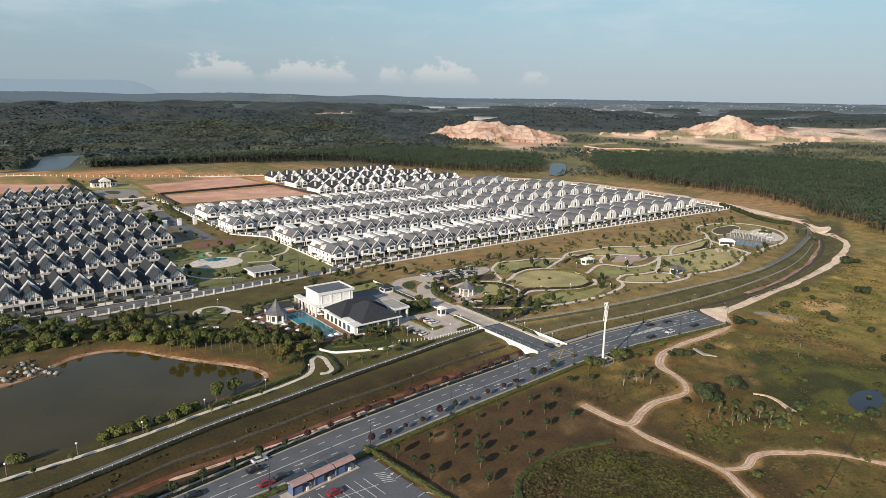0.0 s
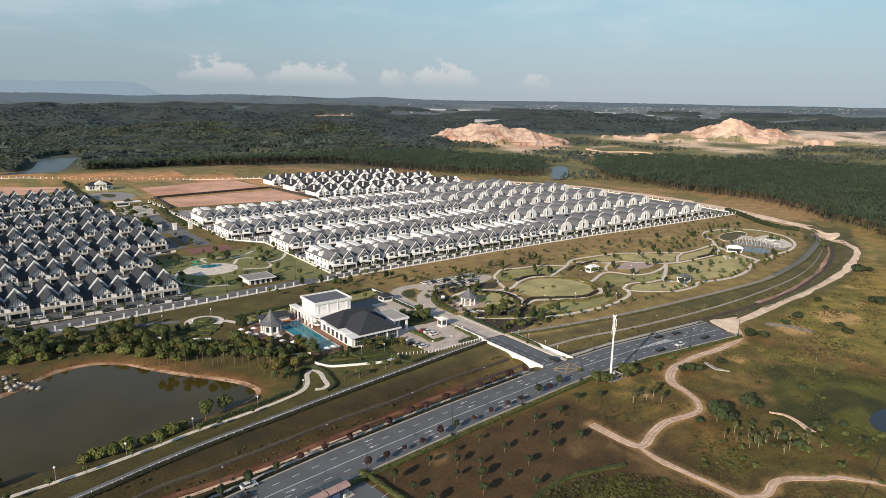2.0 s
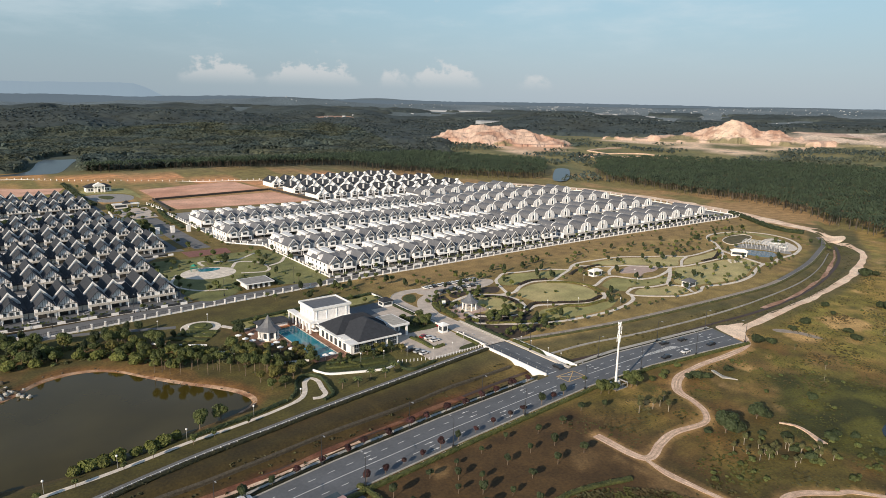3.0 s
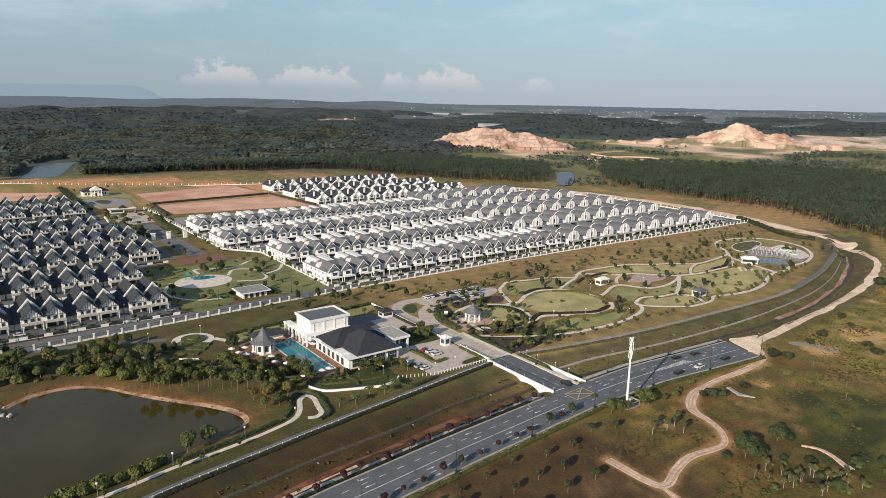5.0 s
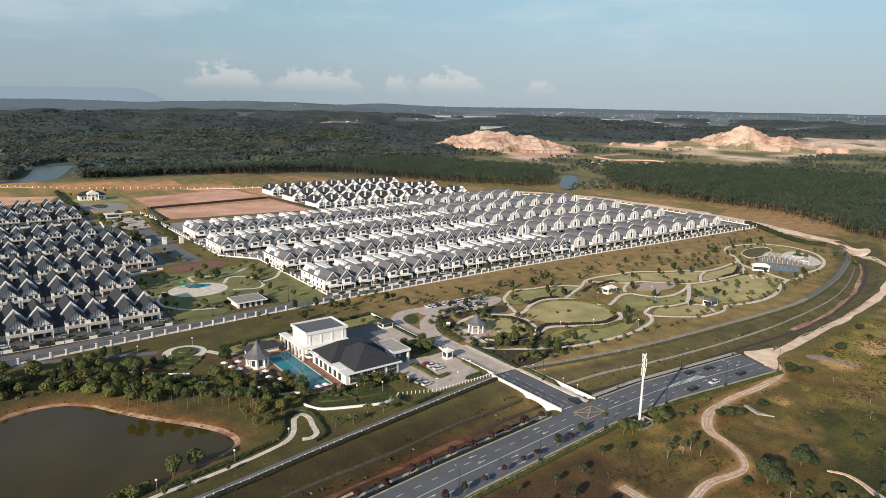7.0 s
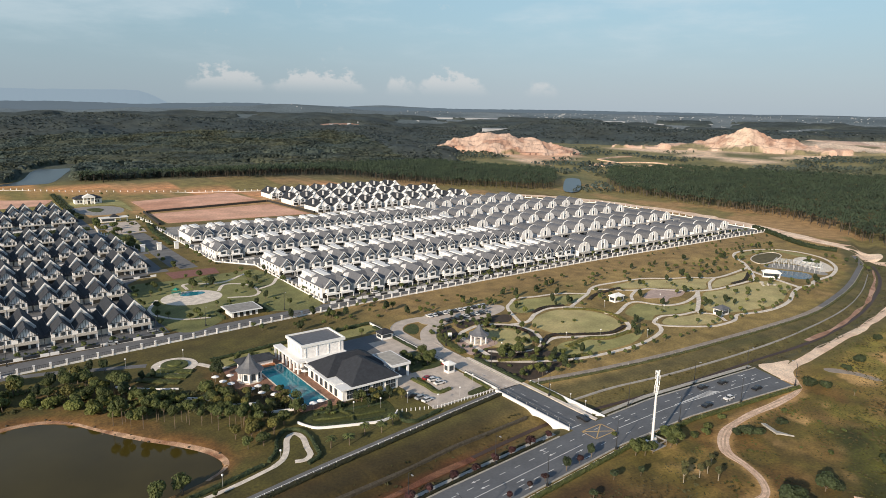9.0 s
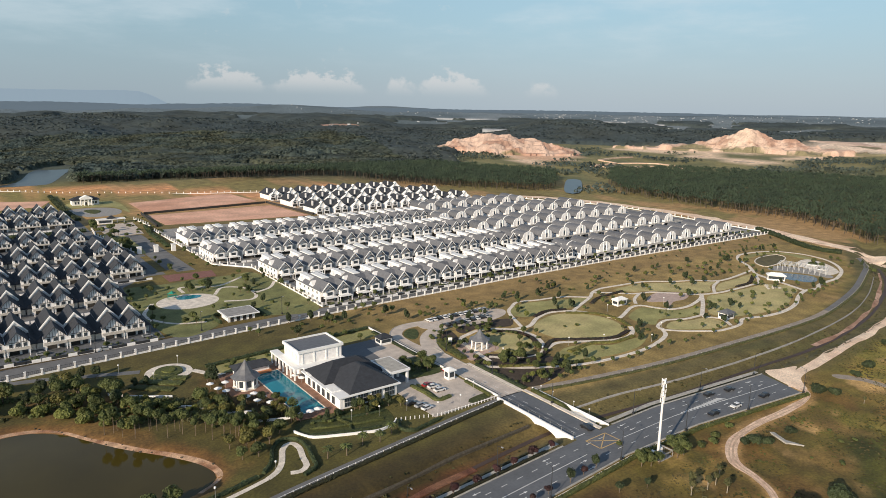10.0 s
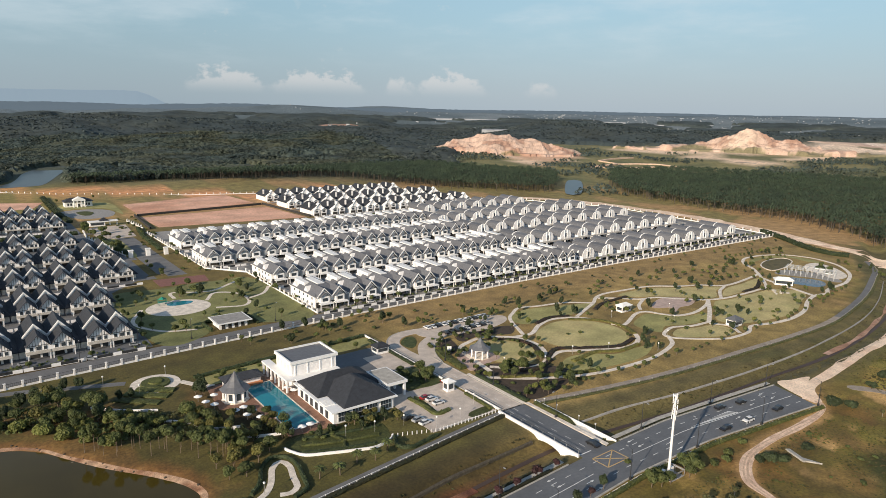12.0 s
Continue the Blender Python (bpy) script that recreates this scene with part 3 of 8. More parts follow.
    tone = blend(tone, (0.130, 0.066, 0.034), (1 - smooth(s + 9 * (n2 - 0.5), 1.5, 5.5)) * far_side * 0.8)
    tone = blend(tone, (0.40, 0.25, 0.165), (1 - smooth(s + 3.2 * (n3 - 0.5), 0.2, 1.2)) * (0.15 + 0.85 * far_side) * 0.35)
    # land round and behind the estates
    back = smooth(y - 0.9 * np.maximum(x - 600, 0), 600, 700) * (1 - smooth(np.hypot(x, y), 1500, 2000))
    back = np.maximum(back, smooth(x, 608, 616) * (1 - smooth(x, 720, 800)) * smooth(y, 230, 260))
    tone = blend(tone, (0.205, 0.195, 0.090), back * 0.8)
    tone = blend(tone, (0.42, 0.275, 0.17), back * smooth(n1 + 0.3 * n2, 0.66, 0.78) * (0.85 - 0.25 * smooth(x, 560, 620)))
    soil = np.exp(-(((x - 420) / 55) ** 2 + ((y - 800) / 32) ** 2)) + np.exp(-((((x - 140) * 0.8 + (y - 925) * 0.6) / 150) ** 2 + (((x - 140) * 0.6 - (y - 925) * -0.8) / 24) ** 2))
    tone = blend(tone, (0.58, 0.31, 0.19), back * smooth(soil + 0.6 * (n2 - 0.5), 0.4, 0.6) * 0.9)
    # far land: scrub, woods and mined sand
    r, az = np.hypot(x, y), np.degrees(np.arctan2(y, x))
    far = smooth(r, 900, 1100) * smooth(y + x, 900, 1300)
    tone = blend(tone, (0.205, 0.185, 0.080), far)
    tone = blend(tone, (0.085, 0.105, 0.046), far * smooth(n2, 0.45, 0.6) * 0.8)
    woods = far * woods_at(x, y)
    tone = blend(tone, (0.048, 0.064, 0.048), woods * 0.95)
    # distance haze put into the ground colour: bluer, then paler with range
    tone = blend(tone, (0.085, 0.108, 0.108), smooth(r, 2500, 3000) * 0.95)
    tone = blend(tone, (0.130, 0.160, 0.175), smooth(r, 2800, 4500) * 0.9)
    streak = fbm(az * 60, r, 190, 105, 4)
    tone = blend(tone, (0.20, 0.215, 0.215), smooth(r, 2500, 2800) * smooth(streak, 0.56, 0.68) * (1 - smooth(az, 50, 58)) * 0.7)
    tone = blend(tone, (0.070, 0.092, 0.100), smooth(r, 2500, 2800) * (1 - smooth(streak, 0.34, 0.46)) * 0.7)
    sand = sand_at(x, y)
    tone = blend(tone, (0.78, 0.59, 0.47), sand * 0.95)
    tone = blend(tone, (0.52, 0.27, 0.17), sand * smooth(fbm(x, y, 60, 51), 0.44, 0.6) * smooth(az, 41, 45) * 0.75)
    tone = blend(tone, (0.70, 0.54, 0.40), sand * smooth(fbm(x, y, 40, 57), 0.5, 0.6) * 0.5)
    tone = blend(tone, (0.52, 0.28, 0.18), smooth(np.exp(-(((x - 1362) ** 2 + (y - 2536) ** 2) / 95**2)) + 0.5 * (n1 - 0.5), 0.35, 0.5) * 0.9)
    tone = blend(tone, (0.55, 0.33, 0.24), smooth(np.exp(-((((x - 1490) / 90) ** 2 + ((y - 2330) / 40) ** 2))) + 0.5 * (n1 - 0.5), 0.35, 0.5) * 0.9)
    # the far multiplier adds more haze blue beyond about 2 km
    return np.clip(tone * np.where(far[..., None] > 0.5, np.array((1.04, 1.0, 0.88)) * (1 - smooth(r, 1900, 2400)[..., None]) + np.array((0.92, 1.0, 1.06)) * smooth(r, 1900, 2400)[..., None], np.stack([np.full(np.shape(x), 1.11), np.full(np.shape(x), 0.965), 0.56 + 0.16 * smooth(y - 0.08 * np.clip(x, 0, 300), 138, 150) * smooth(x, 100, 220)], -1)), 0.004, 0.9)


def spread(lo, a, b, hi, core, grow=1.09, most=140):
    """Grid lines: even between a and b, wider and wider outside."""
    out, p, s = list(np.arange(a, b, core)), b, core
    while p < hi:
        out.append(p)
        s = min(s * grow, most)
        p += s
    out.append(hi)
    left, p, s = [], a, core
    while True:
        s = min(s * grow, most)
        p -= s
        if p <= lo:
            break
        left.append(p)
    return np.array([lo] + left[::-1] + out)


def build_ground():
    gx, gy = spread(-4900, -40, 620, 4900, 2.2), spread(-4900, 40, 350, 4900, 2.2)
    X, Y = np.meshgrid(gx, gy, indexing="ij")
    Z = terrain(X, Y)
    nx, ny = X.shape
    idx = np.arange(nx * ny).reshape(nx, ny)
    quads = np.stack([idx[:-1, :-1], idx[1:, :-1], idx[1:, 1:], idx[:-1, 1:]], -1).reshape(-1, 4)
    me = array_mesh("ground", np.stack([X, Y, Z], -1).reshape(-1, 3), quads, M_GROUND)
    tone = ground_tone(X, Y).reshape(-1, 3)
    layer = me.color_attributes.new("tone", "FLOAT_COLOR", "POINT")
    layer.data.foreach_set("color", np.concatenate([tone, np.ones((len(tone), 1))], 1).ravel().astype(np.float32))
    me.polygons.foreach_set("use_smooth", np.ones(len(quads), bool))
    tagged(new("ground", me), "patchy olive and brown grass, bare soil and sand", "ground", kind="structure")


build_ground()
M_QUARRY = material("mined_sand", (0.6, 0.45, 0.33), 0.95, attr="tone", vary=0.16, scale=0.05, fine=0.18, bump=0.3)


def build_quarry(crest, az0, az1, d0, d1, front, back_, label, reddish):
    """Terraced mined ground round a broken crest line of (x, y, height)."""
    az_, dd = np.radians(np.arange(az0, az1, 0.12)), np.arange(d0, d1, 6.0)
    A, D = np.meshgrid(az_, dd, indexing="ij")
    X, Y = 40 + D * np.cos(A), 55 + D * np.sin(A)
    m = sand_at(X, Y)
    line = np.array([p[:2] for p in crest], float)
    dist, where = line_distance(X, Y, line)
    h = np.interp(where * len(line), np.arange(len(line)), [p[2] for p in crest])
    mid = line.mean(0)
    ahead = np.hypot(X - 40, Y - 55) < np.interp(A, np.arctan2(line[:, 1] - 55, line[:, 0] - 40)[::-1], np.hypot(line[:, 0] - 40, line[:, 1] - 55)[::-1])
    w = np.where(ahead, front, back_)
    rough = fbm(X, Y, 48, 5, 5)
    up = h * np.clip(1 - dist / (w * (0.7 + 0.6 * rough)), 0, 1) ** 1.5
    m = np.maximum(m, smooth(up, 1.5, 4.0))
    step = 6.0
    q = up / step + 2.4 * fbm(X, Y, 55, 15, 5)
    up = np.where(up > 0.5, step * (np.floor(q) + smooth(q - np.floor(q), 0.5, 0.95)) * 0.8 + up * 0.2, up)
    gully = 1 - 2 * abs(2 * fbm(X, Y, 42, 25, 5) - 1)
    Z = terrain(X, Y) - 3 + np.clip(m * 3, 0, 1) * (2.0 + up + 3 * (rough - 0.5) + (8 * gully + 5 * (fbm(X, Y, 17, 35, 3) - 0.5)) * smooth(up, 2, 16))
    idx = np.arange(X.size).reshape(X.shape)
    quads = np.stack([idx[:-1, :-1], idx[:-1, 1:], idx[1:, 1:], idx[1:, :-1]], -1).reshape(-1, 4)
    keep = m.ravel()[quads].max(1) > 0.05
    me = array_mesh("quarry", np.stack([X, Y, Z], -1).reshape(-1, 3), quads[keep][:, ::-1], M_QUARRY)
    tone = np.zeros((*X.shape, 3)) + (0.50, 0.365, 0.29)
    tone = blend(tone, (0.43, 0.24, 0.165), smooth(fbm(X, Y, 60, 51), 0.44, 0.6) * reddish)
    tone = blend(tone, (0.60, 0.47, 0.36), smooth(fbm(X, Y, 90, 57), 0.48, 0.6) * 0.6)
    tone = blend(tone, (0.30, 0.17, 0.12), smooth(fbm(X, Y, 22, 53), 0.52, 0.62) * smooth(up, 4, 14) * 0.7)
    tone = blend(tone, (0.13, 0.13, 0.065), smooth(fbm(X, Y, 46, 59) - 0.3 * smooth(up, 6, 14), 0.56, 0.61) * 0.85)
    layer = me.color_attributes.new("tone", "FLOAT_COLOR", "POINT")
    layer.data.foreach_set("color", np.concatenate([tone.reshape(-1, 3), np.ones((X.size, 1))], 1).ravel().astype(np.float32))
    tagged(new("quarry", me), label, "quarry", kind="structure")


build_quarry([(934, 1262, 4), (953, 1248, 18), (982, 1225, 26), (1002, 1209, 33), (1030, 1185, 32), (1040, 1176, 30), (1053, 1164, 24), (1095, 1124, 24), (1117, 1102, 14), (1140, 1078, 6)], 40, 57, 1080, 1620, 78, 70, "terraced pinkish sand quarry with broken faces", 0.8)
build_quarry([(1489, 1208, 1), (1559, 1115, 4), (1606, 1045, 12), (1639, 990, 34), (1655, 962, 48), (1668, 939, 38), (1689, 899, 22), (1706, 864, 26), (1718, 838, 18), (1731, 812, 8), (1780, 690, 2)], 11, 42, 1360, 2340, 72, 70, "wide pale sand quarry with a craggy peak", 0.2)


def ribbon(name, line, width, mat, lift=0.05, thick=0.12, ragged=0.0, seed=0, label="", category="path", drape=True, kind="structure", parent=None):
    """A strip along a plan line, lying on the ground with its own thickness."""
    line = np.asarray(line, float)
    d = np.gradient(line, axis=0)
    d /= np.linalg.norm(d, axis=1)[:, None] + 1e-9
    side = np.stack([-d[:, 1], d[:, 0]], 1)
    s = np.arange(len(line)) * 1.0
    w0 = width / 2 * (1 + ragged * 2 * (vnoise(s, s * 0, 7.0, seed) - 0.5))
    w1 = width / 2 * (1 + ragged * 2 * (vnoise(s, s * 0, 7.0, seed + 5) - 0.5))
    left, right = line + side * w0[:, None], line - side * w1[:, None]
    rows = [left, line, right]
    z = [terrain(q[:, 0], q[:, 1]) + lift if drape else np.full(len(q), lift) for q in rows]
    top = [np.column_stack([q, h]) for q, h in zip(rows, z)]
    low = [t - (0, 0, thick) for t in (top[0], top[2])]
    n = len(line)
    verts = np.concatenate([*top, *low])
    i = np.arange(n - 1)
    quads = np.concatenate([np.stack([i + a, i + a + 1, i + b + 1, i + b], 1) for a, b in ((n, 0), (2 * n, n), (0, 3 * n), (4 * n, 2 * n))])
    me = array_mesh(name, verts, quads[:, ::-1], mat)
    ob = new(name, me)
    if parent:
        ob.parent = parent
        return tagged(ob, label) if label else ob
    return tagged(ob, label, category, "", kind)


def sheet(name, outline, z, mat, label, category, kind="structure", thick=0.1, parent=None):
    outline = [tuple(p) for p in outline]
    area = sum(a[0] * b[1] - b[0] * a[1] for a, b in zip(outline, outline[1:] + outline[:1]))
    b = Builder().prism(outline if area > 0 else outline[::-1], z - thick, z)
    if parent:
        return part(name, b, mat, parent, label)
    return thing(name, label, category, builder=b, mat=mat, kind=kind)

# ---- water ----
sheet("water", POND, -1.1, M_POND, "still murky brown pond water", "water")
ribbon("shore", curve_through([(5, 263.5), (21, 270), (31, 278), (44, 280), (55, 273), (68, 254), (80, 239), (86, 229), (87, 220), (80, 215)], 1.5), 1.5, M_SHORE, 0.05, 0.1, 0.9, 81, "narrow strip of pale sand along the pond", "shore")
sheet("water", LAKE, terrain(140, 1150) + 0.6, M_LAKE, "still grey lake water before the woods", "water")
sheet("water", POND2, 1.0, M_LAKE, "small grey pond at the edge of the palms", "water")
sheet("water", curve_through([(241.2, 85.4), (252, 86.1), (258.4, 82.2), (248, 76.9), (238.2, 77.1), (235.2, 80.3)], 2, True), 0.06, M_DARKWATER, "dark open water in the swamp", "water")
ribbon("water", CANAL[14:][CANAL[14:, 0] < 548], 1.7, M_STREAM, 0.12, 0.1, 0.35, 3, "shallow muddy stream in the canal bed", "water")


# ---- roads ----
def strip_between(low, high, z, mat, name, label, category, thick=0.2):
    return sheet(name, list(map(tuple, low)) + list(map(tuple, high[::-1])), z, mat, label, category, thick=thick)


strip_between(ROAD_LOW, ROAD_HIGH, 0.08, M_ASPHALT, "road", "blue-grey asphalt dual-lane main road with white markings", "road")
sheet("road", [(184.5, 176.6), (195.5, 177), (195.5, 214), (184.5, 214)], 0.1, M_ASPHALT, "grey asphalt side road over the bridge", "road")


def offset_line(line, by):
    d = np.gradient(np.asarray(line, float), axis=0)
    d /= np.linalg.norm(d, axis=1)[:, None]
    return line + np.stack([-d[:, 1], d[:, 0]], 1) * by


def along(line, s):
    """The place s metres along a line, and the heading there in radians."""
    for a, b in zip(line, line[1:]):
        d = np.linalg.norm(b - a)
        if s <= d:
            break
        s -= d
    u = (b - a) / d
    return a + u * s, math.atan2(u[1], u[0])


def length_of(line):
    return float(np.linalg.norm(np.diff(line, axis=0), axis=1).sum())


def densify(line, step):
    return np.array([along(line, s)[0] for s in np.arange(0, length_of(line), step)] + [line[-1]])


LOW_D, HIGH_D = densify(ROAD_LOW, 4), densify(ROAD_HIGH, 4)
low_a = LOW_D
high_a = HIGH_D[HIGH_D[:, 0] < 181]
high_b = HIGH_D[HIGH_D[:, 0] > 199]
for ln, sgn in ((low_a, -1), (high_a, 1), (high_b, 1)):
    ribbon("kerb", offset_line(ln, sgn * 0.25), 0.5, M_KERB, 0.24, 0.3, label="pale concrete road kerb", category="kerb", drape=False)
for ln in (high_a, high_b):
    ribbon("pavement", offset_line(ln, 2.6), 1.6, M_KERB, 0.16, 0.2, label="pale concrete footway beside the road", category="pavement", drape=False)
ribbon("pavement", offset_line(low_a[low_a[:, 0] > 92], -1.6), 1.0, M_PATH, 0.14, 0.2, label="narrow pale concrete footway", category="pavement", drape=False)


def paint(pieces, mat, label):
    b = Builder()
    for cx, cy, lx, ly, turn in pieces:
        c, s = math.cos(turn), math.sin(turn)
        b.prism([(cx + c * u - s * v, cy + s * u + c * v) for u, v in ((-lx / 2, -ly / 2), (lx / 2, -ly / 2), (lx / 2, ly / 2), (-lx / 2, ly / 2))], 0.07, 0.104)
    thing("road_marking", label, "road marking", builder=b, mat=mat, kind="structure")


def middle(t):
    lo, hi = densify(ROAD_LOW, 1.0), densify(ROAD_HIGH, 1.0)
    n = min(len(lo), len(hi))
    return np.array([lo[int(i * (len(lo) - 1) / (n - 1))] * (1 - t) + hi[int(i * (len(hi) - 1) / (n - 1))] * t for i in range(n)])


solid, dash = [], []
for t, kind_ in ((0.5, "solid"), (0.25, "dash"), (0.75, "dash")):
    ln = middle(t)
    total = length_of(ln)
    for s in np.arange(1, total - 2, 2.0 if kind_ == "solid" else 6.2):
        p, a = along(ln, s)
        if kind_ == "solid" and 181 < p[0] < 199:
            continue
        (solid if kind_ == "solid" else dash).append((*p, 2.02 if kind_ == "solid" else 2.3, 0.2 if kind_ == "solid" else 0.17, a))
paint(solid, M_LINE, "solid white centre line on the road")
paint(dash, M_LINE, "dashed white lane lines on the road")
paint([(190, y, 0.14, 2.4, 0) for y in np.arange(182, 214, 6)] + [(187.3, y, 0.14, 2.0, 0) for y in np.arange(181, 214, 6)] + [(187.2, 178.2, 5, 0.35, 0)], M_LINE, "white lane dashes on the bridge road")
hatch = [(229 + 1.55 * i, 169.6 - 0.09 * i, 0.5, 0.6 + 0.22 * i, 0.75) for i in range(15)]
paint(hatch, M_LINE, "white hatched island on the road")
BOX = ((186.3, 168.7), (195.6, 168.8), (195.4, 174.8), (186.2, 174.6))
paint([((a[0] + b[0]) / 2, (a[1] + b[1]) / 2, math.dist(a, b), 0.34, math.atan2(b[1] - a[1], b[0] - a[0])) for a, b in zip(BOX + (BOX[0], BOX[1]), BOX[1:] + (BOX[0], BOX[2], BOX[3]))], M_YELLOW, "faded yellow box junction")


def arrows(places, label):
    b = Builder()
    for x, y, turn in places:
        c, s = math.cos(turn), math.sin(turn)
        for shape in (((-1.6, -0.09), (0.3, -0.09), (0.3, 0.09), (-1.6, 0.09)), ((0.3, -0.42), (1.5, 0.0), (0.3, 0.42))):
            b.prism([(x + c * u - s * v, y + s * u + c * v) for u, v in shape], 0.07, 0.106)
    thing("road_marking", label, "road marking", builder=b, mat=M_LINE, kind="structure")


arr = []
for t, xs, turn in ((0.12, (70, 118, 150, 176, 214, 248), 0.05), (0.37, (70, 118, 150, 176, 214, 248), 0.05), (0.63, (60, 100, 140, 168, 205, 262, 274), 3.19), (0.87, (60, 100, 140, 168, 205, 262, 274), 3.19)):
    ln = middle(t)
    for x0 in xs:
        p = ln[np.argmin(abs(ln[:, 0] - x0))]
        arr.append((p[0], p[1], turn))
arrows(arr, "white direction arrows on the road")

# bridge road continued as paved avenue to the gate, with kerbs
AVENUE = curve_through([(190, 213.5), (190, 230), (190.1, 250), (190.2, 268)], 3)
HOOK = curve_through([(189.2, 267.9), (188.6, 281), (190.4, 291), (197, 297.6), (206, 298.6), (217, 296)], 2)
BRANCH = curve_through([(191.5, 262), (195, 272), (202, 282), (214, 289.5)], 2)
ribbon("road", AVENUE, 8.8, M_PAVER, 0.10, 0.2, label="beige paved avenue leading to the clubhouse and park", category="road", drape=False)
ribbon("road", HOOK, 5.4, M_PAVER, 0.095, 0.2, label="beige paved drive round the entrance island", category="road", drape=False)
ribbon("road", BRANCH, 7.0, M_PAVER, 0.09, 0.2, label="beige paved drive to the park car park", category="road", drape=False)
ribbon("kerb", offset_line(AVENUE, -4.6), 0.4, M_KERB, 0.24, 0.25, label="pale concrete kerb", category="kerb", drape=False)
ribbon("kerb", offset_line(AVENUE, 4.6), 0.4, M_KERB, 0.24, 0.25, label="pale concrete kerb", category="kerb", drape=False)
ribbon("kerb", offset_line(BRANCH, -3.7), 0.4, M_KERB, 0.22, 0.25, label="pale curving concrete kerb", category="kerb", drape=False)
ribbon("kerb", offset_line(HOOK, 2.9), 0.4, M_KERB, 0.22, 0.25, label="pale curving concrete kerb", category="kerb", drape=False)
paint([(190.1, y, 0.16, 2.6, 0) for y in np.arange(216, 264, 6)], M_LINE, "white centre dashes on the paved avenue")
sheet("pavement", [(196.0, 177.5), (197.7, 178), (197.7, 214), (196.0, 214)], 0.18, M_PATH, "pale concrete footway beside the bridge road", "pavement", thick=0.3)
sheet("pavement", [(195.1, 214.01), (196.6, 214.01), (196.8, 246), (195.3, 246)], 0.18, M_PATH, "pale concrete footway beside the avenue", "pavement", thick=0.3)

# dirt tracks
for i, (pts, w) in enumerate(TRACKS):
    ribbon("dirt_track", curve_through(pts, 1.5), w, M_TRACK if i < 3 else M_HAULROAD, 0.05 + 0.008 * i, 0.1, 0.42, 13 + i, "winding pale sandy dirt track", "track", drape=True)
M_RUT = material("worn_wheel_rut", (0.52, 0.37, 0.265), 0.95, vary=0.25, scale=0.7, fine=0.2)
for i, (pts, w) in enumerate(TRACKS[:3]):
    for k, side_ in enumerate((-0.62, 0.62)):
        ribbon("wheel_rut", offset_line(curve_through(pts, 1.5), side_), 0.42, M_RUT, 0.066 + 0.008 * i, 0.03, 0.95, 33 + 2 * i + k, "darker wheel rut in the dirt track", "track")
sheet("dirt_apron", curve_through([(282.5, 155.5), (287, 157), (297, 165), (306, 168.5), (297, 171), (289, 172.4)], 2, True), 0.045, M_HAULROAD, "bare sandy ground at the road's end", "ground", thick=0.05)

# footpaths along the canal, round the pond and through the park
BANK_L = curve_through([(-60, 174), (3, 181.5), (15, 183.4), (29, 186.4), (45, 190.6), (62, 194.4), (84, 198), (107, 202), (134, 206), (165, 210.5), (184, 213)], 3)
BANK_R = curve_through([(200, 213), (230, 207), (267, 202), (313, 199), (358, 197), (388, 197.5), (419, 202), (462, 211), (512, 226), (535, 234), (558, 248)], 3)
ribbon("path", BANK_L, 2.6, M_ASPHALT_OLD, 0.06, 0.12, label="grey asphalt canal path", category="path")
M_BANKPATH = material("worn_tan_path", (0.30, 0.255, 0.21), 0.9, vary=0.2, scale=0.3, fine=0.15)
ribbon("path", BANK_R[BANK_R[:, 0] > 398], 3.2, M_ASPHALT_OLD, 0.064, 0.12, label="dark asphalt end of the canal path", category="path")
ribbon("path", BANK_R[BANK_R[:, 0] < 402], 3.2, M_BANKPATH, 0.06, 0.12, label="worn tan canal path curving round the park", category="path")
ribbon("path", curve_through([(-40, 192), (3, 194.8), (16, 195.6), (31, 197.2), (47, 200), (60, 203), (70, 204.2), (82, 206.2), (90, 208), (97, 210)], 3), 1.5, M_PATH, 0.06, 0.12, label="pale concrete promenade along the pond", category="path")
ribbon("path", curve_through([(97, 210), (100.5, 212), (103.6, 216), (107, 223.2), (110.3, 225.3), (111.4, 221.5), (109.8, 215), (108.9, 210.6), (106.2, 208.6), (103.4, 209.4)], 1.5), 1.8, M_PATH, 0.07, 0.12, label="pale looping garden path", category="path")
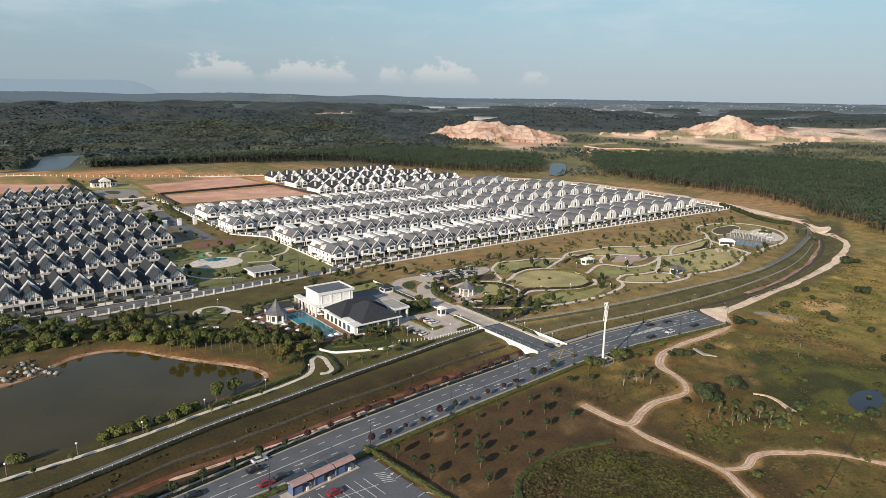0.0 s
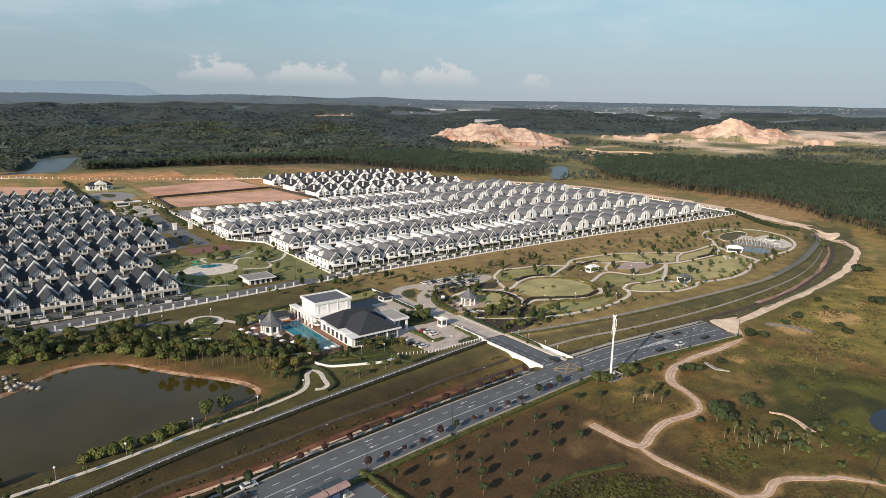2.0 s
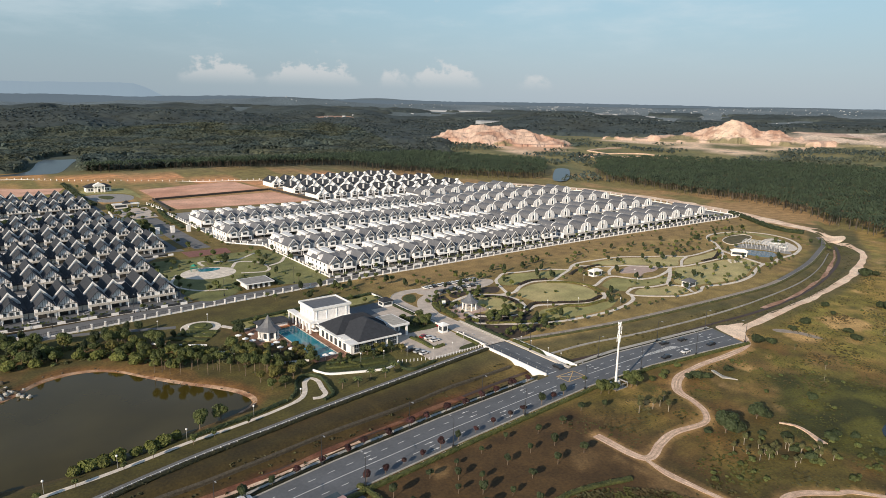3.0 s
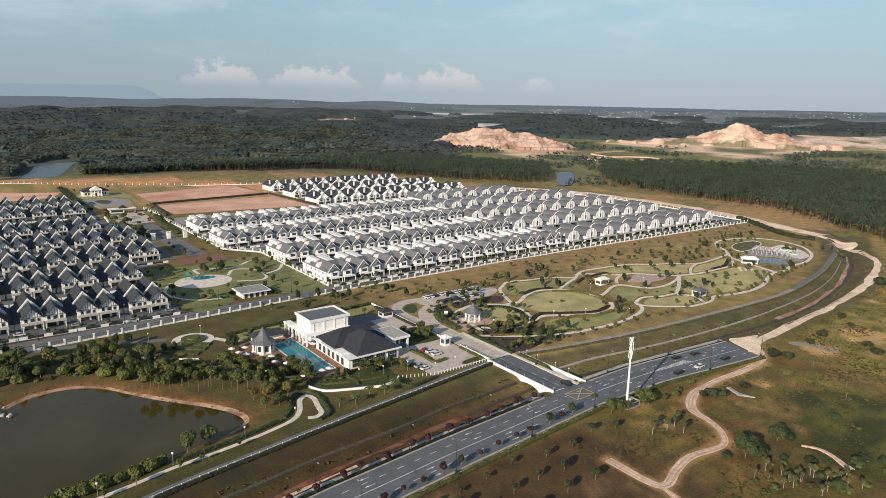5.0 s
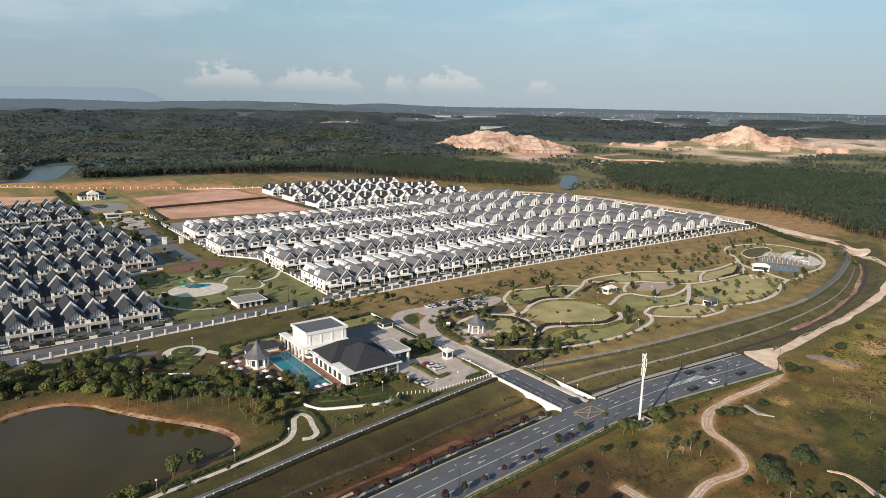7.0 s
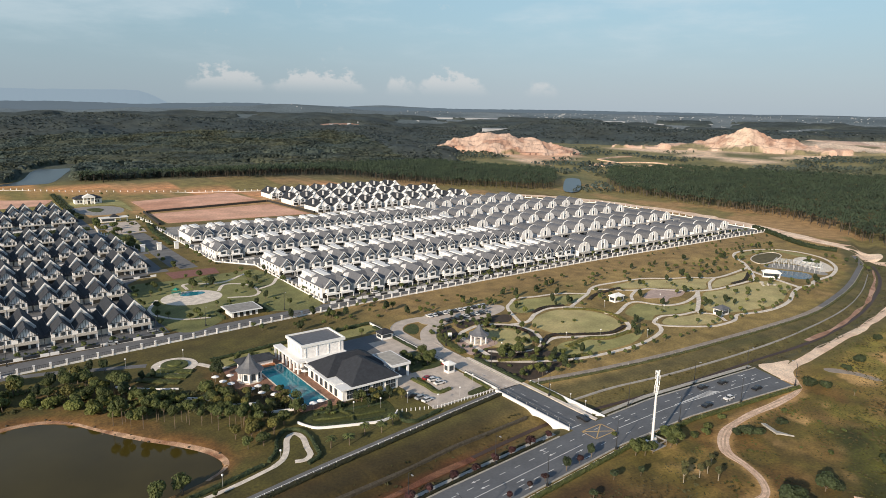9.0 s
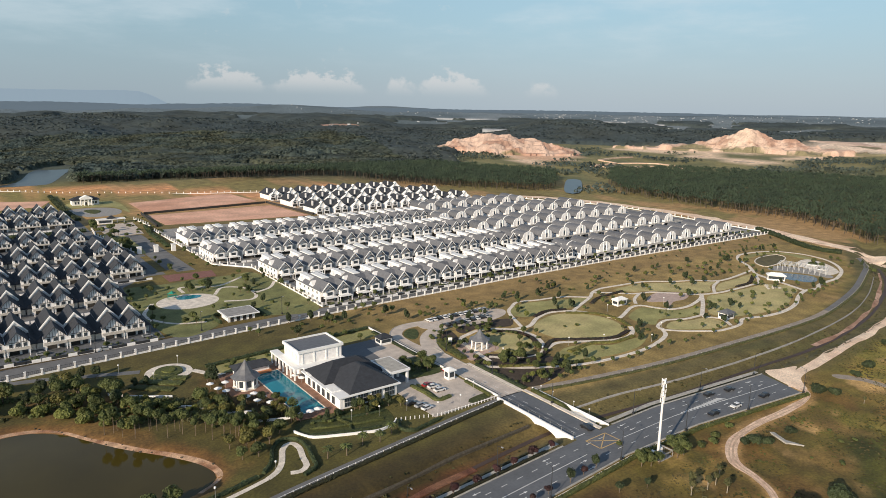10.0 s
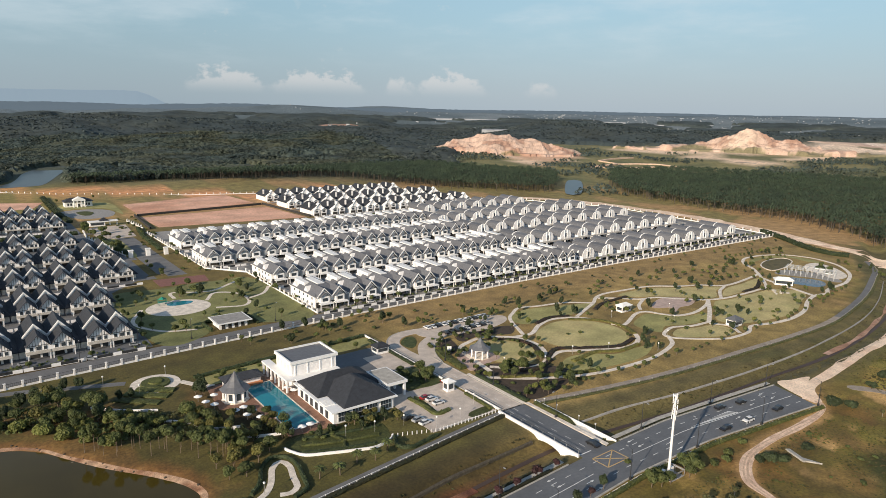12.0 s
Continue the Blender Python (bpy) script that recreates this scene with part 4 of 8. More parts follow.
PARK_PATHS = (
    ([(205, 243), (210, 268), (219, 274), (229, 275), (240, 267), (242, 255), (235, 242), (226, 237), (216, 239), (208, 247)], 2.2),
    ([(240, 268), (250, 267), (262, 274), (274, 277), (286, 272), (294, 258), (292, 243), (283, 233), (271, 231), (255, 238), (244, 243), (234, 240)], 2.2),
    ([(199, 240), (213, 229), (225, 223), (240, 218), (261, 216), (276, 217), (293, 222), (301, 230)], 2.0),
    ([(246, 268), (256, 288), (264, 295), (273, 300), (284, 297), (300, 294), (313, 285)], 1.8),
    ([(287, 273), (300, 279), (313, 285), (322, 291), (332, 294), (346, 293), (368, 290), (383, 281), (397, 275), (406, 267.6), (418, 266), (444, 269), (455, 271)], 1.9),
    ([(322, 290), (330, 285), (340, 276), (351, 273), (359, 265), (369.5, 255.5), (382, 251), (397, 250), (415, 250), (427, 251), (446, 264), (455, 271)], 1.9),
    ([(381, 252), (394.6, 261), (407, 265.6)], 1.8),
    ([(324, 262.7), (331, 269), (342, 274.5)], 1.8),
    ([(293, 256), (297, 251.5), (316, 259.6), (324, 259), (327, 252.4), (332, 246), (344.6, 244.4), (362, 249), (372.6, 254.8)], 2.0),
    ([(370.6, 253.5), (354, 242), (336, 231)], 2.2),
    ([(336, 231), (323.5, 232), (313, 236), (301, 232), (300.4, 227), (308, 220), (319, 213), (325.4, 211.4), (338, 211.6), (347, 215.7), (353.4, 214.5)], 1.8),
    ([(333.7, 229.5), (338.7, 222), (333, 213)], 1.8),
    ([(353, 214.5), (366, 211.4), (380, 211), (397, 214), (415, 221), (431, 225), (443, 223.5), (452, 227), (466, 228), (481, 229), (506, 237.6), (526, 253), (534, 269), (534, 281), (528, 292), (516, 298.5), (503, 301), (490, 300.5), (476, 293), (466, 281), (455, 271)], 2.2),
    ([(446, 264), (440, 250), (436, 238), (431, 225)], 2.6),
)
for i, (pts, w) in enumerate(PARK_PATHS):
    ribbon("path", curve_through(pts, 2), w, M_PATH, 0.085 + 0.006 * i, 0.12, label="pale curving concrete park path", category="path", drape=False)


lawn_level = [0.02]


def lawn(outline, label, mat):
    lawn_level[0] += 0.004
    return sheet("lawn", curve_through(outline, 2, True), lawn_level[0], mat, label, "lawn", thick=0.015)


M_LAWN = material("mown_park_lawn", (0.460, 0.385, 0.180), 0.95, vary=0.2, scale=0.12, fine=0.18, bump=0.3, tint=(0.360, 0.325, 0.140))
M_LAWN_GREEN = material("green_mown_lawn", (0.315, 0.295, 0.115), 0.95, vary=0.2, scale=0.12, fine=0.18, bump=0.3, tint=(0.24, 0.23, 0.085))
M_LAWN_DEEP = material("deep_green_lawn", (0.200, 0.200, 0.072), 0.95, vary=0.25, scale=0.12, fine=0.2, bump=0.3, tint=(0.145, 0.155, 0.055))
M_BED = material("mulched_bed", (0.055, 0.040, 0.028), 0.95, vary=0.3, scale=0.5, fine=0.3)
lawn([(250, 264), (262, 271), (274, 273), (285, 268), (291, 256), (289, 245), (281, 236), (270, 234), (256, 241), (248, 250)], "round dry-green mown park lawn", M_LAWN)
lawn([(216, 270), (228, 272), (236, 265), (238, 255), (232, 245), (224, 241), (216, 246), (212, 258)], "oval mown lawn beside the park gazebo", M_LAWN)
lawn([(240, 236), (252, 235), (262, 228), (276, 228), (284, 226), (272, 220), (258, 219), (240, 222), (230, 228)], "mown lawn between park paths", M_LAWN_GREEN)
lawn([(384, 248), (415, 247), (425, 247), (434, 236), (428, 228), (414, 224), (396, 217), (380, 214.5), (356, 218), (346, 222), (342, 230), (357, 241), (372, 250)], "wide mown park lawn", M_LAWN)
lawn([(313, 233), (324, 229), (332, 228), (336, 222), (331, 214), (320, 216), (309, 222), (303, 228)], "oval mown park lawn", M_LAWN)
lawn([(346, 289), (366, 287), (381, 278), (395, 272), (404, 265), (394, 263), (381, 255), (371, 258.5), (362, 267), (352, 275), (343, 279), (336, 287)], "mown lawn between park paths", M_LAWN)
lawn([(397, 260), (408, 263), (420, 263), (440, 265), (443, 263), (426, 254), (400, 252.5), (386, 253.5)], "lens-shaped mown park lawn", M_LAWN)
lawn([(301, 249), (318, 256.5), (323, 255), (328, 249), (334, 243), (345, 241.5), (349, 240), (336, 233), (322, 235), (312, 239), (302, 235)], "mown lawn between park paths", M_LAWN_GREEN)
lawn([(256, 290), (272, 296), (298, 290), (312, 283), (290, 277), (276, 280), (258, 278)], "mown lawn between park paths", M_LAWN_GREEN)
lawn([(480, 291), (492, 297), (508, 297), (521, 292), (529, 282), (529, 270), (523, 262), (520, 272), (522, 284), (508, 292), (492, 292)], "mown lawn behind the pergola", M_LAWN_GREEN)
sheet("pavement", curve_through([(333, 262), (349, 270), (360, 267), (366, 259), (355, 253.5), (345.5, 254), (336, 250), (341, 256)], 2, True), 0.075, material("pink_pavers", (0.46, 0.35, 0.30), 0.85, vary=0.15, scale=0.4, fine=0.12), "pinkish paved court in the park", "pavement", thick=0.1)

# ---- estates: paving and streets ----
sheet("pavement", [(-120, 342), (104, 344), (106, 440), (132, 470), (132, 530), (121, 612), (121, 745), (-120, 745)], 0.03, M_ASPHALT, "dark grey paved house plots of the dark-roofed estate", "pavement", thick=0.05)
sheet("pavement", [(183, 348), (602, 348), (606, 520), (560, 598), (514, 640), (490, 760), (318, 760), (318, 612), (165, 612), (165, 470), (187, 440)], 0.03, M_CONCRETE, "pale concrete house plots of the grey-roofed estate", "pavement", thick=0.05)
ESTATE_STREETS = ((-120, 134, 403.5), (188, 603, 406), (-120, 134, 460), (168, 603, 464.5), (-120, 136, 517), (166, 603, 524), (-120, 130, 626), (166, 565, 571), (312, 512, 603), (312, 500, 662), (312, 490, 718))
for x0, x1, y0 in ESTATE_STREETS:
    sheet("road", [(x0, y0), (x1, y0), (x1, y0 + 6.5), (x0, y0 + 6.5)], 0.055, M_ASPHALT_OLD, "grey asphalt estate street", "road", thick=0.08)
for x0, y0, y1 in ((380.5, 356, 575), (187.5, 360, 470), (594, 356, 530), (137, 470, 640)):
    sheet("road", [(x0, y0), (x0 + 7, y0), (x0 + 7, y1), (x0, y1)], 0.06, M_ASPHALT_OLD, "grey asphalt estate street", "road", thick=0.09)
for o in ([(179, 708), (297, 730), (291, 810), (180, 780)], [(178, 632), (304, 620), (297, 698), (176, 690)], [(-60, 785), (46, 780), (104, 792), (124, 856), (60, 940), (-60, 950)]):
    sheet("sand_lot", o, 0.12, M_SAND, "cleared building plot of orange sand", "ground", thick=0.15)
for a, b in (((176, 699), (298, 714)), ((174, 700), (170, 626)), ((300, 716), (308, 620))):
    ribbon("retaining_wall", densify(np.array([a, b], float), 6), 1.2, M_SHADE, 2.0, 2.1, label="dark retaining hoarding between the plots", category="wall", kind="", drape=False)

front_street = [(-120, 321), (50, 328.5), (100, 332.5), (142, 335.5), (200, 339), (310, 342), (400, 342), (480, 340), (600, 337.5)]
sheet("road", front_street + [(600, 347), (310, 349.5), (200, 347.5), (142, 344.5), (100, 341.5), (-120, 331)], 0.05, M_ASPHALT_OLD, "grey asphalt estate street along the fence", "road", thick=0.08)

# ---- houses ----
def windows(root, places, far=False, mat=M_GLASS, trim=M_TRIM):
    """Framed windows in front walls, one object each: x, y, z of the sill's middle, width and height."""
    for x, y, z, w, h in places:
        if far:
            part("window", Builder().box(x - w / 2, x + w / 2, y - 0.1, y + 0.05, z, z + h), mat, root)
            continue
        win = part("window", Builder().box(x - w / 2 - 0.12, x + w / 2 + 0.12, y - 0.08, y + 0.05, z - 0.1, z + h + 0.12), trim, root)
        part("pane", Builder().box(x - w / 2, x + w / 2, y - 0.12, y - 0.06, z, z + h), mat, win)


def yard(root, half, front, far=False):
    """A low front wall with two gateways, one piece, and dark gates in it."""
    line = [(-half, 0.0), (half, 0.0), (half, 1.3), (half - 3.2, 1.3), (half - 3.2, 0.12), (1.6, 0.12), (1.6, 1.3), (-1.6, 1.3), (-1.6, 0.12), (-half + 3.2, 0.12), (-half + 3.2, 1.3), (-half, 1.3)]
    part("garden_wall", Builder().extrude_y(line, front, front + 0.3), M_WHITE, root, "low white rendered garden wall")
    if not far:
        for x0, x1 in ((-half + 3.25, -1.65), (1.65, half - 3.25)):
            part("gate", Builder().box(x0, x1, front + 0.1, front + 0.2, 0.15, 1.25), M_STEEL, root)


def house_dark(far=False, end=False):
    """A pair of gabled houses with charcoal roofs and timbered gables; front at y = 0."""
    r = new("house")
    tagged(r, "white two-storey twin house with charcoal gabled roofs and timbered gables", "house", "dark-roofed houses")
    b = Builder().box(-8.7, 8.7, 1.2, 10, 0, 5.4).box(-9.0, 9.0, 10, 27, 0, 6.0).box(-8.6, 8.6, 0, 1.2, 2.9, 5.4)
    for s in (-1, 1):
        b.extrude_y([(s * 4.35 - 4.1, 5.4), (s * 4.35 + 4.1, 5.4), (s * 4.35, 9.6)], 0, 10)
        b.extrude_y([(s * 4.5 - 4.4, 6.0), (s * 4.5 + 4.4, 6.0), (s * 4.5, 11.0)], 10, 27)
    part("wall", b, M_WHITE, r)
    for s in (-1, 1):
        part("roof", Builder().gable(s * 4.35 - 4.15, s * 4.35 + 4.15, -1.0, 10, 5.3, 9.7, 0.22, 0.2), M_ROOF_DARK, r)
        part("roof", Builder().gable(s * 4.5 - 4.4, s * 4.5 + 4.4, 10.0, 27.6, 6.0, 11.1, 0.25, 0.1), M_ROOF_DARK, r)
        xs = s * 4.5
        part("fascia", Builder().extrude_y([(xs - 4.5, 5.9), (xs, 11.0), (xs + 4.5, 5.9), (xs + 4.5, 6.7), (xs, 11.9), (xs - 4.5, 6.7)], 9.5, 10.25), M_TRIM, r, "white zigzag roof fascia")
        g = Builder()
        xg = s * 4.35
        for k, h in ((-2.9, 1.0), (-1.9, 2.0), (-0.9, 3.0), (0.1, 3.9), (1.1, 2.8), (2.1, 1.8), (3.0, 0.9)):
            g.box(xg + k - 0.07, xg + k + 0.07, -0.07, 0.02, 3.2, 5.4 + h)
        g.box(xg - 4.0, xg + 4.0, -0.08, 0.02, 5.35, 5.6)
        part("timber_frame", g, M_TIMBER, r, "dark vertical timbers on the gable")
        windows(r, [(xg - 2.4, 0, 3.6, 1.2, 1.5), (xg + 0.1, 0, 3.6, 1.6, 1.6), (xg + 2.5, 0, 3.6, 1.2, 1.5)], far)
        part("side_roof", Builder().hip(min(s * 8.3, s * 11.6), max(s * 8.3, s * 11.6), 2, 27, 3.3, 5.8, s * 8.7 - 0.2, s * 8.7 + 0.2, 3.5, 25.5), M_ROOF_DARK, r)
        part("side_wall", Builder().box(min(s * 8.7, s * 10.8), max(s * 8.7, s * 10.8), 3.5, 25, 0, 3.0), M_CREAM, r)
        part("porch_roof", Builder().extrude_x([(-2.5, 2.8), (0.3, 3.1), (0.3, 3.32), (-2.5, 3.0)], s * 4.45 - 4.2, s * 4.45 + 4.2), M_KERB, r, "pale grey sloping porch roof")
        for px in () if far else (xg - 3.8, xg + 3.8):
            part("post", Builder().box(px - 0.18, px + 0.18, -2.4, -2.05, 0, 2.8), M_WHITE, r)
        # dark flat box painted as the shade inside the garage
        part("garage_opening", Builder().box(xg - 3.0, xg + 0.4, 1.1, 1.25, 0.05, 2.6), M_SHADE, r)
        part("door", Builder().box(xg + 1.3, xg + 3.3, 1.1, 1.25, 0.05, 2.5), M_GLASS, r)
        if not far:
            part("roof_window", Builder().extrude_y([(xg + 1.6, 8.1), (xg + 2.5, 7.15), (xg + 2.65, 7.3), (xg + 1.75, 8.3)], 6.5, 7.5), M_GLASS, r)
    yard(r, 10.8, -12.8, far)
    return r


def house_grey(far=False, end=False):
    """A white terrace pair with grey roofs, front gables and a white flat roof strip; front at y = 0."""
    r = new("house")
    tagged(r, "white two-storey twin house with light grey gabled roofs", "house", "grey-roofed houses")
    b = Builder().box(-8.4, 8.4, 0.8, 31, 0, 6.0)
    for s in (-1, 1):
        b.extrude_y([(s * 4.2 - 3.3, 6.0), (s * 4.2 + 3.3, 6.0), (s * 4.2, 9.3)], -0.6, 4)
        b.box(s * 4.2 - 2.5, s * 4.2 + 2.5, -1.8, 0.8, 3.0, 6.2)
    b.extrude_x([(22, 6.0), (29, 6.0), (25.5, 9.0)], -8.4, -5.0)
    part("wall", b, M_WHITE, r)
    part("roof", Builder().hip(-8.9, 8.9, 0.4, 31.4, 6.1, 9.9, -2.4, 2.4, 9.0, 26.0, 0.25), M_ROOF_GREY, r)
    part("fascia", Builder().box(-9.05, 9.05, 0.25, 31.55, 5.5, 5.85), M_TRIM, r, "white eaves fascia")
    for s in (-1, 1):
        part("roof", Builder().gable(s * 4.2 - 3.7, s * 4.2 + 3.7, -1.0, 14, 5.95, 10.0, 0.22, 0.45), M_ROOF_GREY, r)
        part("bargeboard", Builder().extrude_y([(s * 4.2 - 4.2, 5.4), (s * 4.2, 9.95), (s * 4.2 + 4.2, 5.4), (s * 4.2 + 4.2, 5.95), (s * 4.2, 10.55), (s * 4.2 - 4.2, 5.95)], -1.3, -0.98), M_TRIM, r)
        part("bay_roof", Builder().gable(s * 4.2 - 2.5, s * 4.2 + 2.5, -2.4, 0.4, 6.1, 8.1, 0.2, 0.35), M_ROOF_GREY, r)
        windows(r, [(s * 4.2, -1.8, 3.7, 3.0, 1.7)], far)
        # shade below the porch, put in as a dark sheet on the wall
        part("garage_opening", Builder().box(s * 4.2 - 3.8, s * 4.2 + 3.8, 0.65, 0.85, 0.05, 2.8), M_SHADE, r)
        part("porch_roof", Builder().box(s * 4.2 - 3.7, s * 4.2 + 3.7, -4.6, -1.8, 2.7, 3.1), M_TRIM, r)
        for px in () if far else (s * 4.2 - 3.5, s * 4.2 + 3.5):
            part("post", Builder().box(px - 0.17, px + 0.17, -4.4, -4.06, 0, 2.75), M_WHITE, r)
    for x0, x1, y0, y1, zt in ((-6.2, -2.4, 18, 30.4, 9.3), (-2.6, 1.4, 10.0, 24, 10.25), (1.3, 4.2, 20, 29.0, 9.6)):
        part("flat_roof", Builder().box(x0, x1, y0, y1, 7.4, zt), M_TRIM, r, "bright white flat roof strip")
    part("dormer", Builder().extrude_x([(9.5, 6.4), (14.5, 6.4), (12, 9.2)], -8.3, -4.0), M_WHITE, r, "white triangular roof dormer")
    for y in (4, 9, 14, 19, 25) if end else ():
        part("window", Builder().box(-8.46, -8.38, y, y + 1.2, 3.8, 5.2), M_GLASS, r)
        part("window", Builder().box(-8.46, -8.38, y, y + 1.2, 0.8, 2.2), M_GLASS, r)
    yard(r, 9.3, -10.8, far)
    return r


def house_barn(far=False, end=False):
    """A white pair under barrel-shaped slate roofs with a tall finned front bay; front at y = 0."""
    r = new("house")
    tagged(r, "white two-storey house with curved slate-grey barn roof and tall finned bay", "house", "barn-roofed houses")
    part("wall", Builder().box(-7.6, 3.6, 0, 28.5, 0, 4.6), M_WHITE, r)
    part("link", Builder().box(3.6, 11.8, 7, 27, 0, 5.2), M_WHITE, r, "white flat-roofed link block")
    prof = [(-7.9, 4.2), (-7.4, 6.2), (-6.5, 8.0), (-5.1, 9.0), (-2.0, 9.9), (1.1, 9.0), (2.5, 8.0), (3.4, 6.2), (3.9, 4.2)]
    for y0, y1 in ((0.5, 13.6), (14.3, 28.9)):
        part("roof", Builder().extrude_y(prof, y0, y1), M_ROOF_MID, r)
    part("fire_wall", Builder().extrude_y([(-2 + (x + 2) * 1.02, z + 0.3) for x, z in prof[1:8]], 13.6, 14.3), M_TRIM, r, "white parapet across the roof")
    part("gable_wall", Builder().extrude_y([(-2 + (x + 2) * 1.03, z + 0.22) for x, z in prof], 0.05, 0.48), M_WHITE, r, "white barn-shaped gable wall")
    part("link_roof", Builder().hip(3.5, 12.0, 6.6, 27.4, 5.35, 7.0, 6.5, 9.0, 10, 24), M_ROOF_MID, r)
    for k, h in ((-3.6, 9.7), (-0.4, 9.7)):
        part("fin", Builder().box(k - 0.3, k + 0.3, -0.25, 0.1, 0, h), M_TRIM, r)
    windows(r, [(-2.0, 0.08, 3.6, 1.2, 3.4)], True)
    part("porch_roof", Builder().box(-7.8, 11.6, -4.6, -1.2, 2.75, 3.0), M_KERB, r)
    # wide dark sheet in place of the shade behind the porch
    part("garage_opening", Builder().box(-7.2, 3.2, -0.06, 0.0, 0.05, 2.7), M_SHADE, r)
    for px in () if far else (-7.4, 2.0, 11.2):
        part("post", Builder().box(px - 0.17, px + 0.17, -5.0, -4.66, 0, 2.75), M_WHITE, r)
    for y in (4, 8, 12, 18, 23) if end else ():
        part("window", Builder().box(-7.68, -7.58, y, y + 1.3, 1.2, 2.8), M_GLASS, r)
    for y in (4.5, 9.5, 19, 24) if end else ():
        part("roof_window", Builder().extrude_y([(-7.72, 6.0), (-7.1, 7.5), (-6.7, 7.4), (-7.3, 5.9)], y, y + 1.0), M_TRIM, r)
    yard(r, 9.4, -8.5, far)
    return r


def house_villa():
    """A white house under one broad charcoal gable; front at y = 0."""
    r = new("house")
    tagged(r, "white two-storey house under one broad charcoal gable", "house", "gabled villas")
    b = Builder().box(-7.6, 7.6, 0, 26, 0, 5.6)
    b.extrude_y([(-7.6, 5.6), (7.6, 5.6), (0, 10.4)], 0, 26)
    b.box(-6.6, -0.8, -2.2, 0, 0, 5.2).box(0.8, 6.6, -2.2, 0, 0, 5.2)
    part("wall", b, M_WHITE, r)
    part("roof", Builder().gable(-7.7, 7.7, 0.6, 26.5, 5.5, 10.5, 0.28, 0.7), M_ROOF_DARK, r)
    for s in (-1, 1):
        part("porch_gable", Builder().gable(s * 3.7 - 2.9, s * 3.7 + 2.9, -2.7, 0.5, 5.1, 7.2, 0.2, 0.3), M_TRIM, r)
        windows(r, [(s * 3.7, -2.2, 3.2, 2.6, 1.7)], True)
        # garage shade as a dark sheet on the front wall
        part("garage_opening", Builder().box(s * 3.7 - 2.4, s * 3.7 + 2.4, -2.26, -2.2, 0.05, 2.5), M_SHADE, r)
    part("chimney", Builder().box(-6.6, -5.4, 8, 9.4, 7, 11.6), M_WHITE, r)
    part("front_gable", Builder().gable(-3.6, 3.6, -0.6, 4.0, 7.2, 11.4, 0.25, 0.4), M_TRIM, r, "white stepped front gable")
    yard(r, 9.2, -8.5, True)
    return r


def row_of(proto, xs, y):
    global used
    for x in xs:
        if proto not in used:
            proto.matrix_basis = pose(x, y, 0)
            used.append(proto)
        else:
            copy_thing(proto, pose(x, y, 0))


used = []
dark, dark_far = house_dark(), house_dark(far=True)
grey, grey_end, grey_far = house_grey(), house_grey(end=True), house_grey(far=True)
barn, barn_end, barn_far = house_barn(), house_barn(end=True), house_barn(far=True)
villa = house_villa()
row_of(dark, [89.8 - 21.9 * k for k in range(0, 5)], 354.0)
row_of(dark, [91.5 - 22.2 * k for k in range(0, 5)], 409.5)
row_of(dark, [113.5 - 22.2 * k for k in range(0, 6)], 463.5)
row_of(dark_far, [114.0 - 22.2 * k for k in range(0, 6)], 520.0)
row_of(dark_far, [100.5 - 22.2 * k for k in range(0, 6)], 577.0)
row_of(dark_far, [103.5 - 22.0 * k for k in range(0, 6)], 657.0)
row_of(dark_far, [100.0 - 22.0 * k for k in range(0, 6)], 706.0)
row_of(grey_end, [193.4], 355.5)
row_of(grey_end, [193.6], 412.5)
row_of(grey_end, [176.2], 475.5)
row_of(grey, [193.4 + 19.2 * k for k in range(1, 10)], 355.5)
row_of(grey, [193.6 + 19.2 * k for k in range(1, 10)], 412.5)
row_of(grey_far, [176.2 + 19.3 * k for k in range(1, 11)], 475.5)
row_of(grey_far, [177.2 + 19.3 * k for k in range(0, 11)], 535.0)
row_of(barn_end, [389.0], 354.0)
row_of(barn_end, [388.0], 411.0)
row_of(barn, [389.0 + 19.55 * k for k in range(1, 10)], 354.0)
row_of(barn, [388.0 + 19.55 * k for k in range(1, 10)], 411.0)
row_of(barn_far, [387.0 + 19.55 * k for k in range(0, 10)], 463.5)
row_of(barn_far, [386.0 + 19.55 * k for k in range(0, 10)], 516.5)
row_of(barn_far, [412.0 + 19.55 * k for k in range(0, 7)], 573.0)
for y in (623.0, 679.0, 735.0):
    row_of(villa, [318.5 + 19.2 * k for k in range(0, 10 if y < 690 else 9)], y)


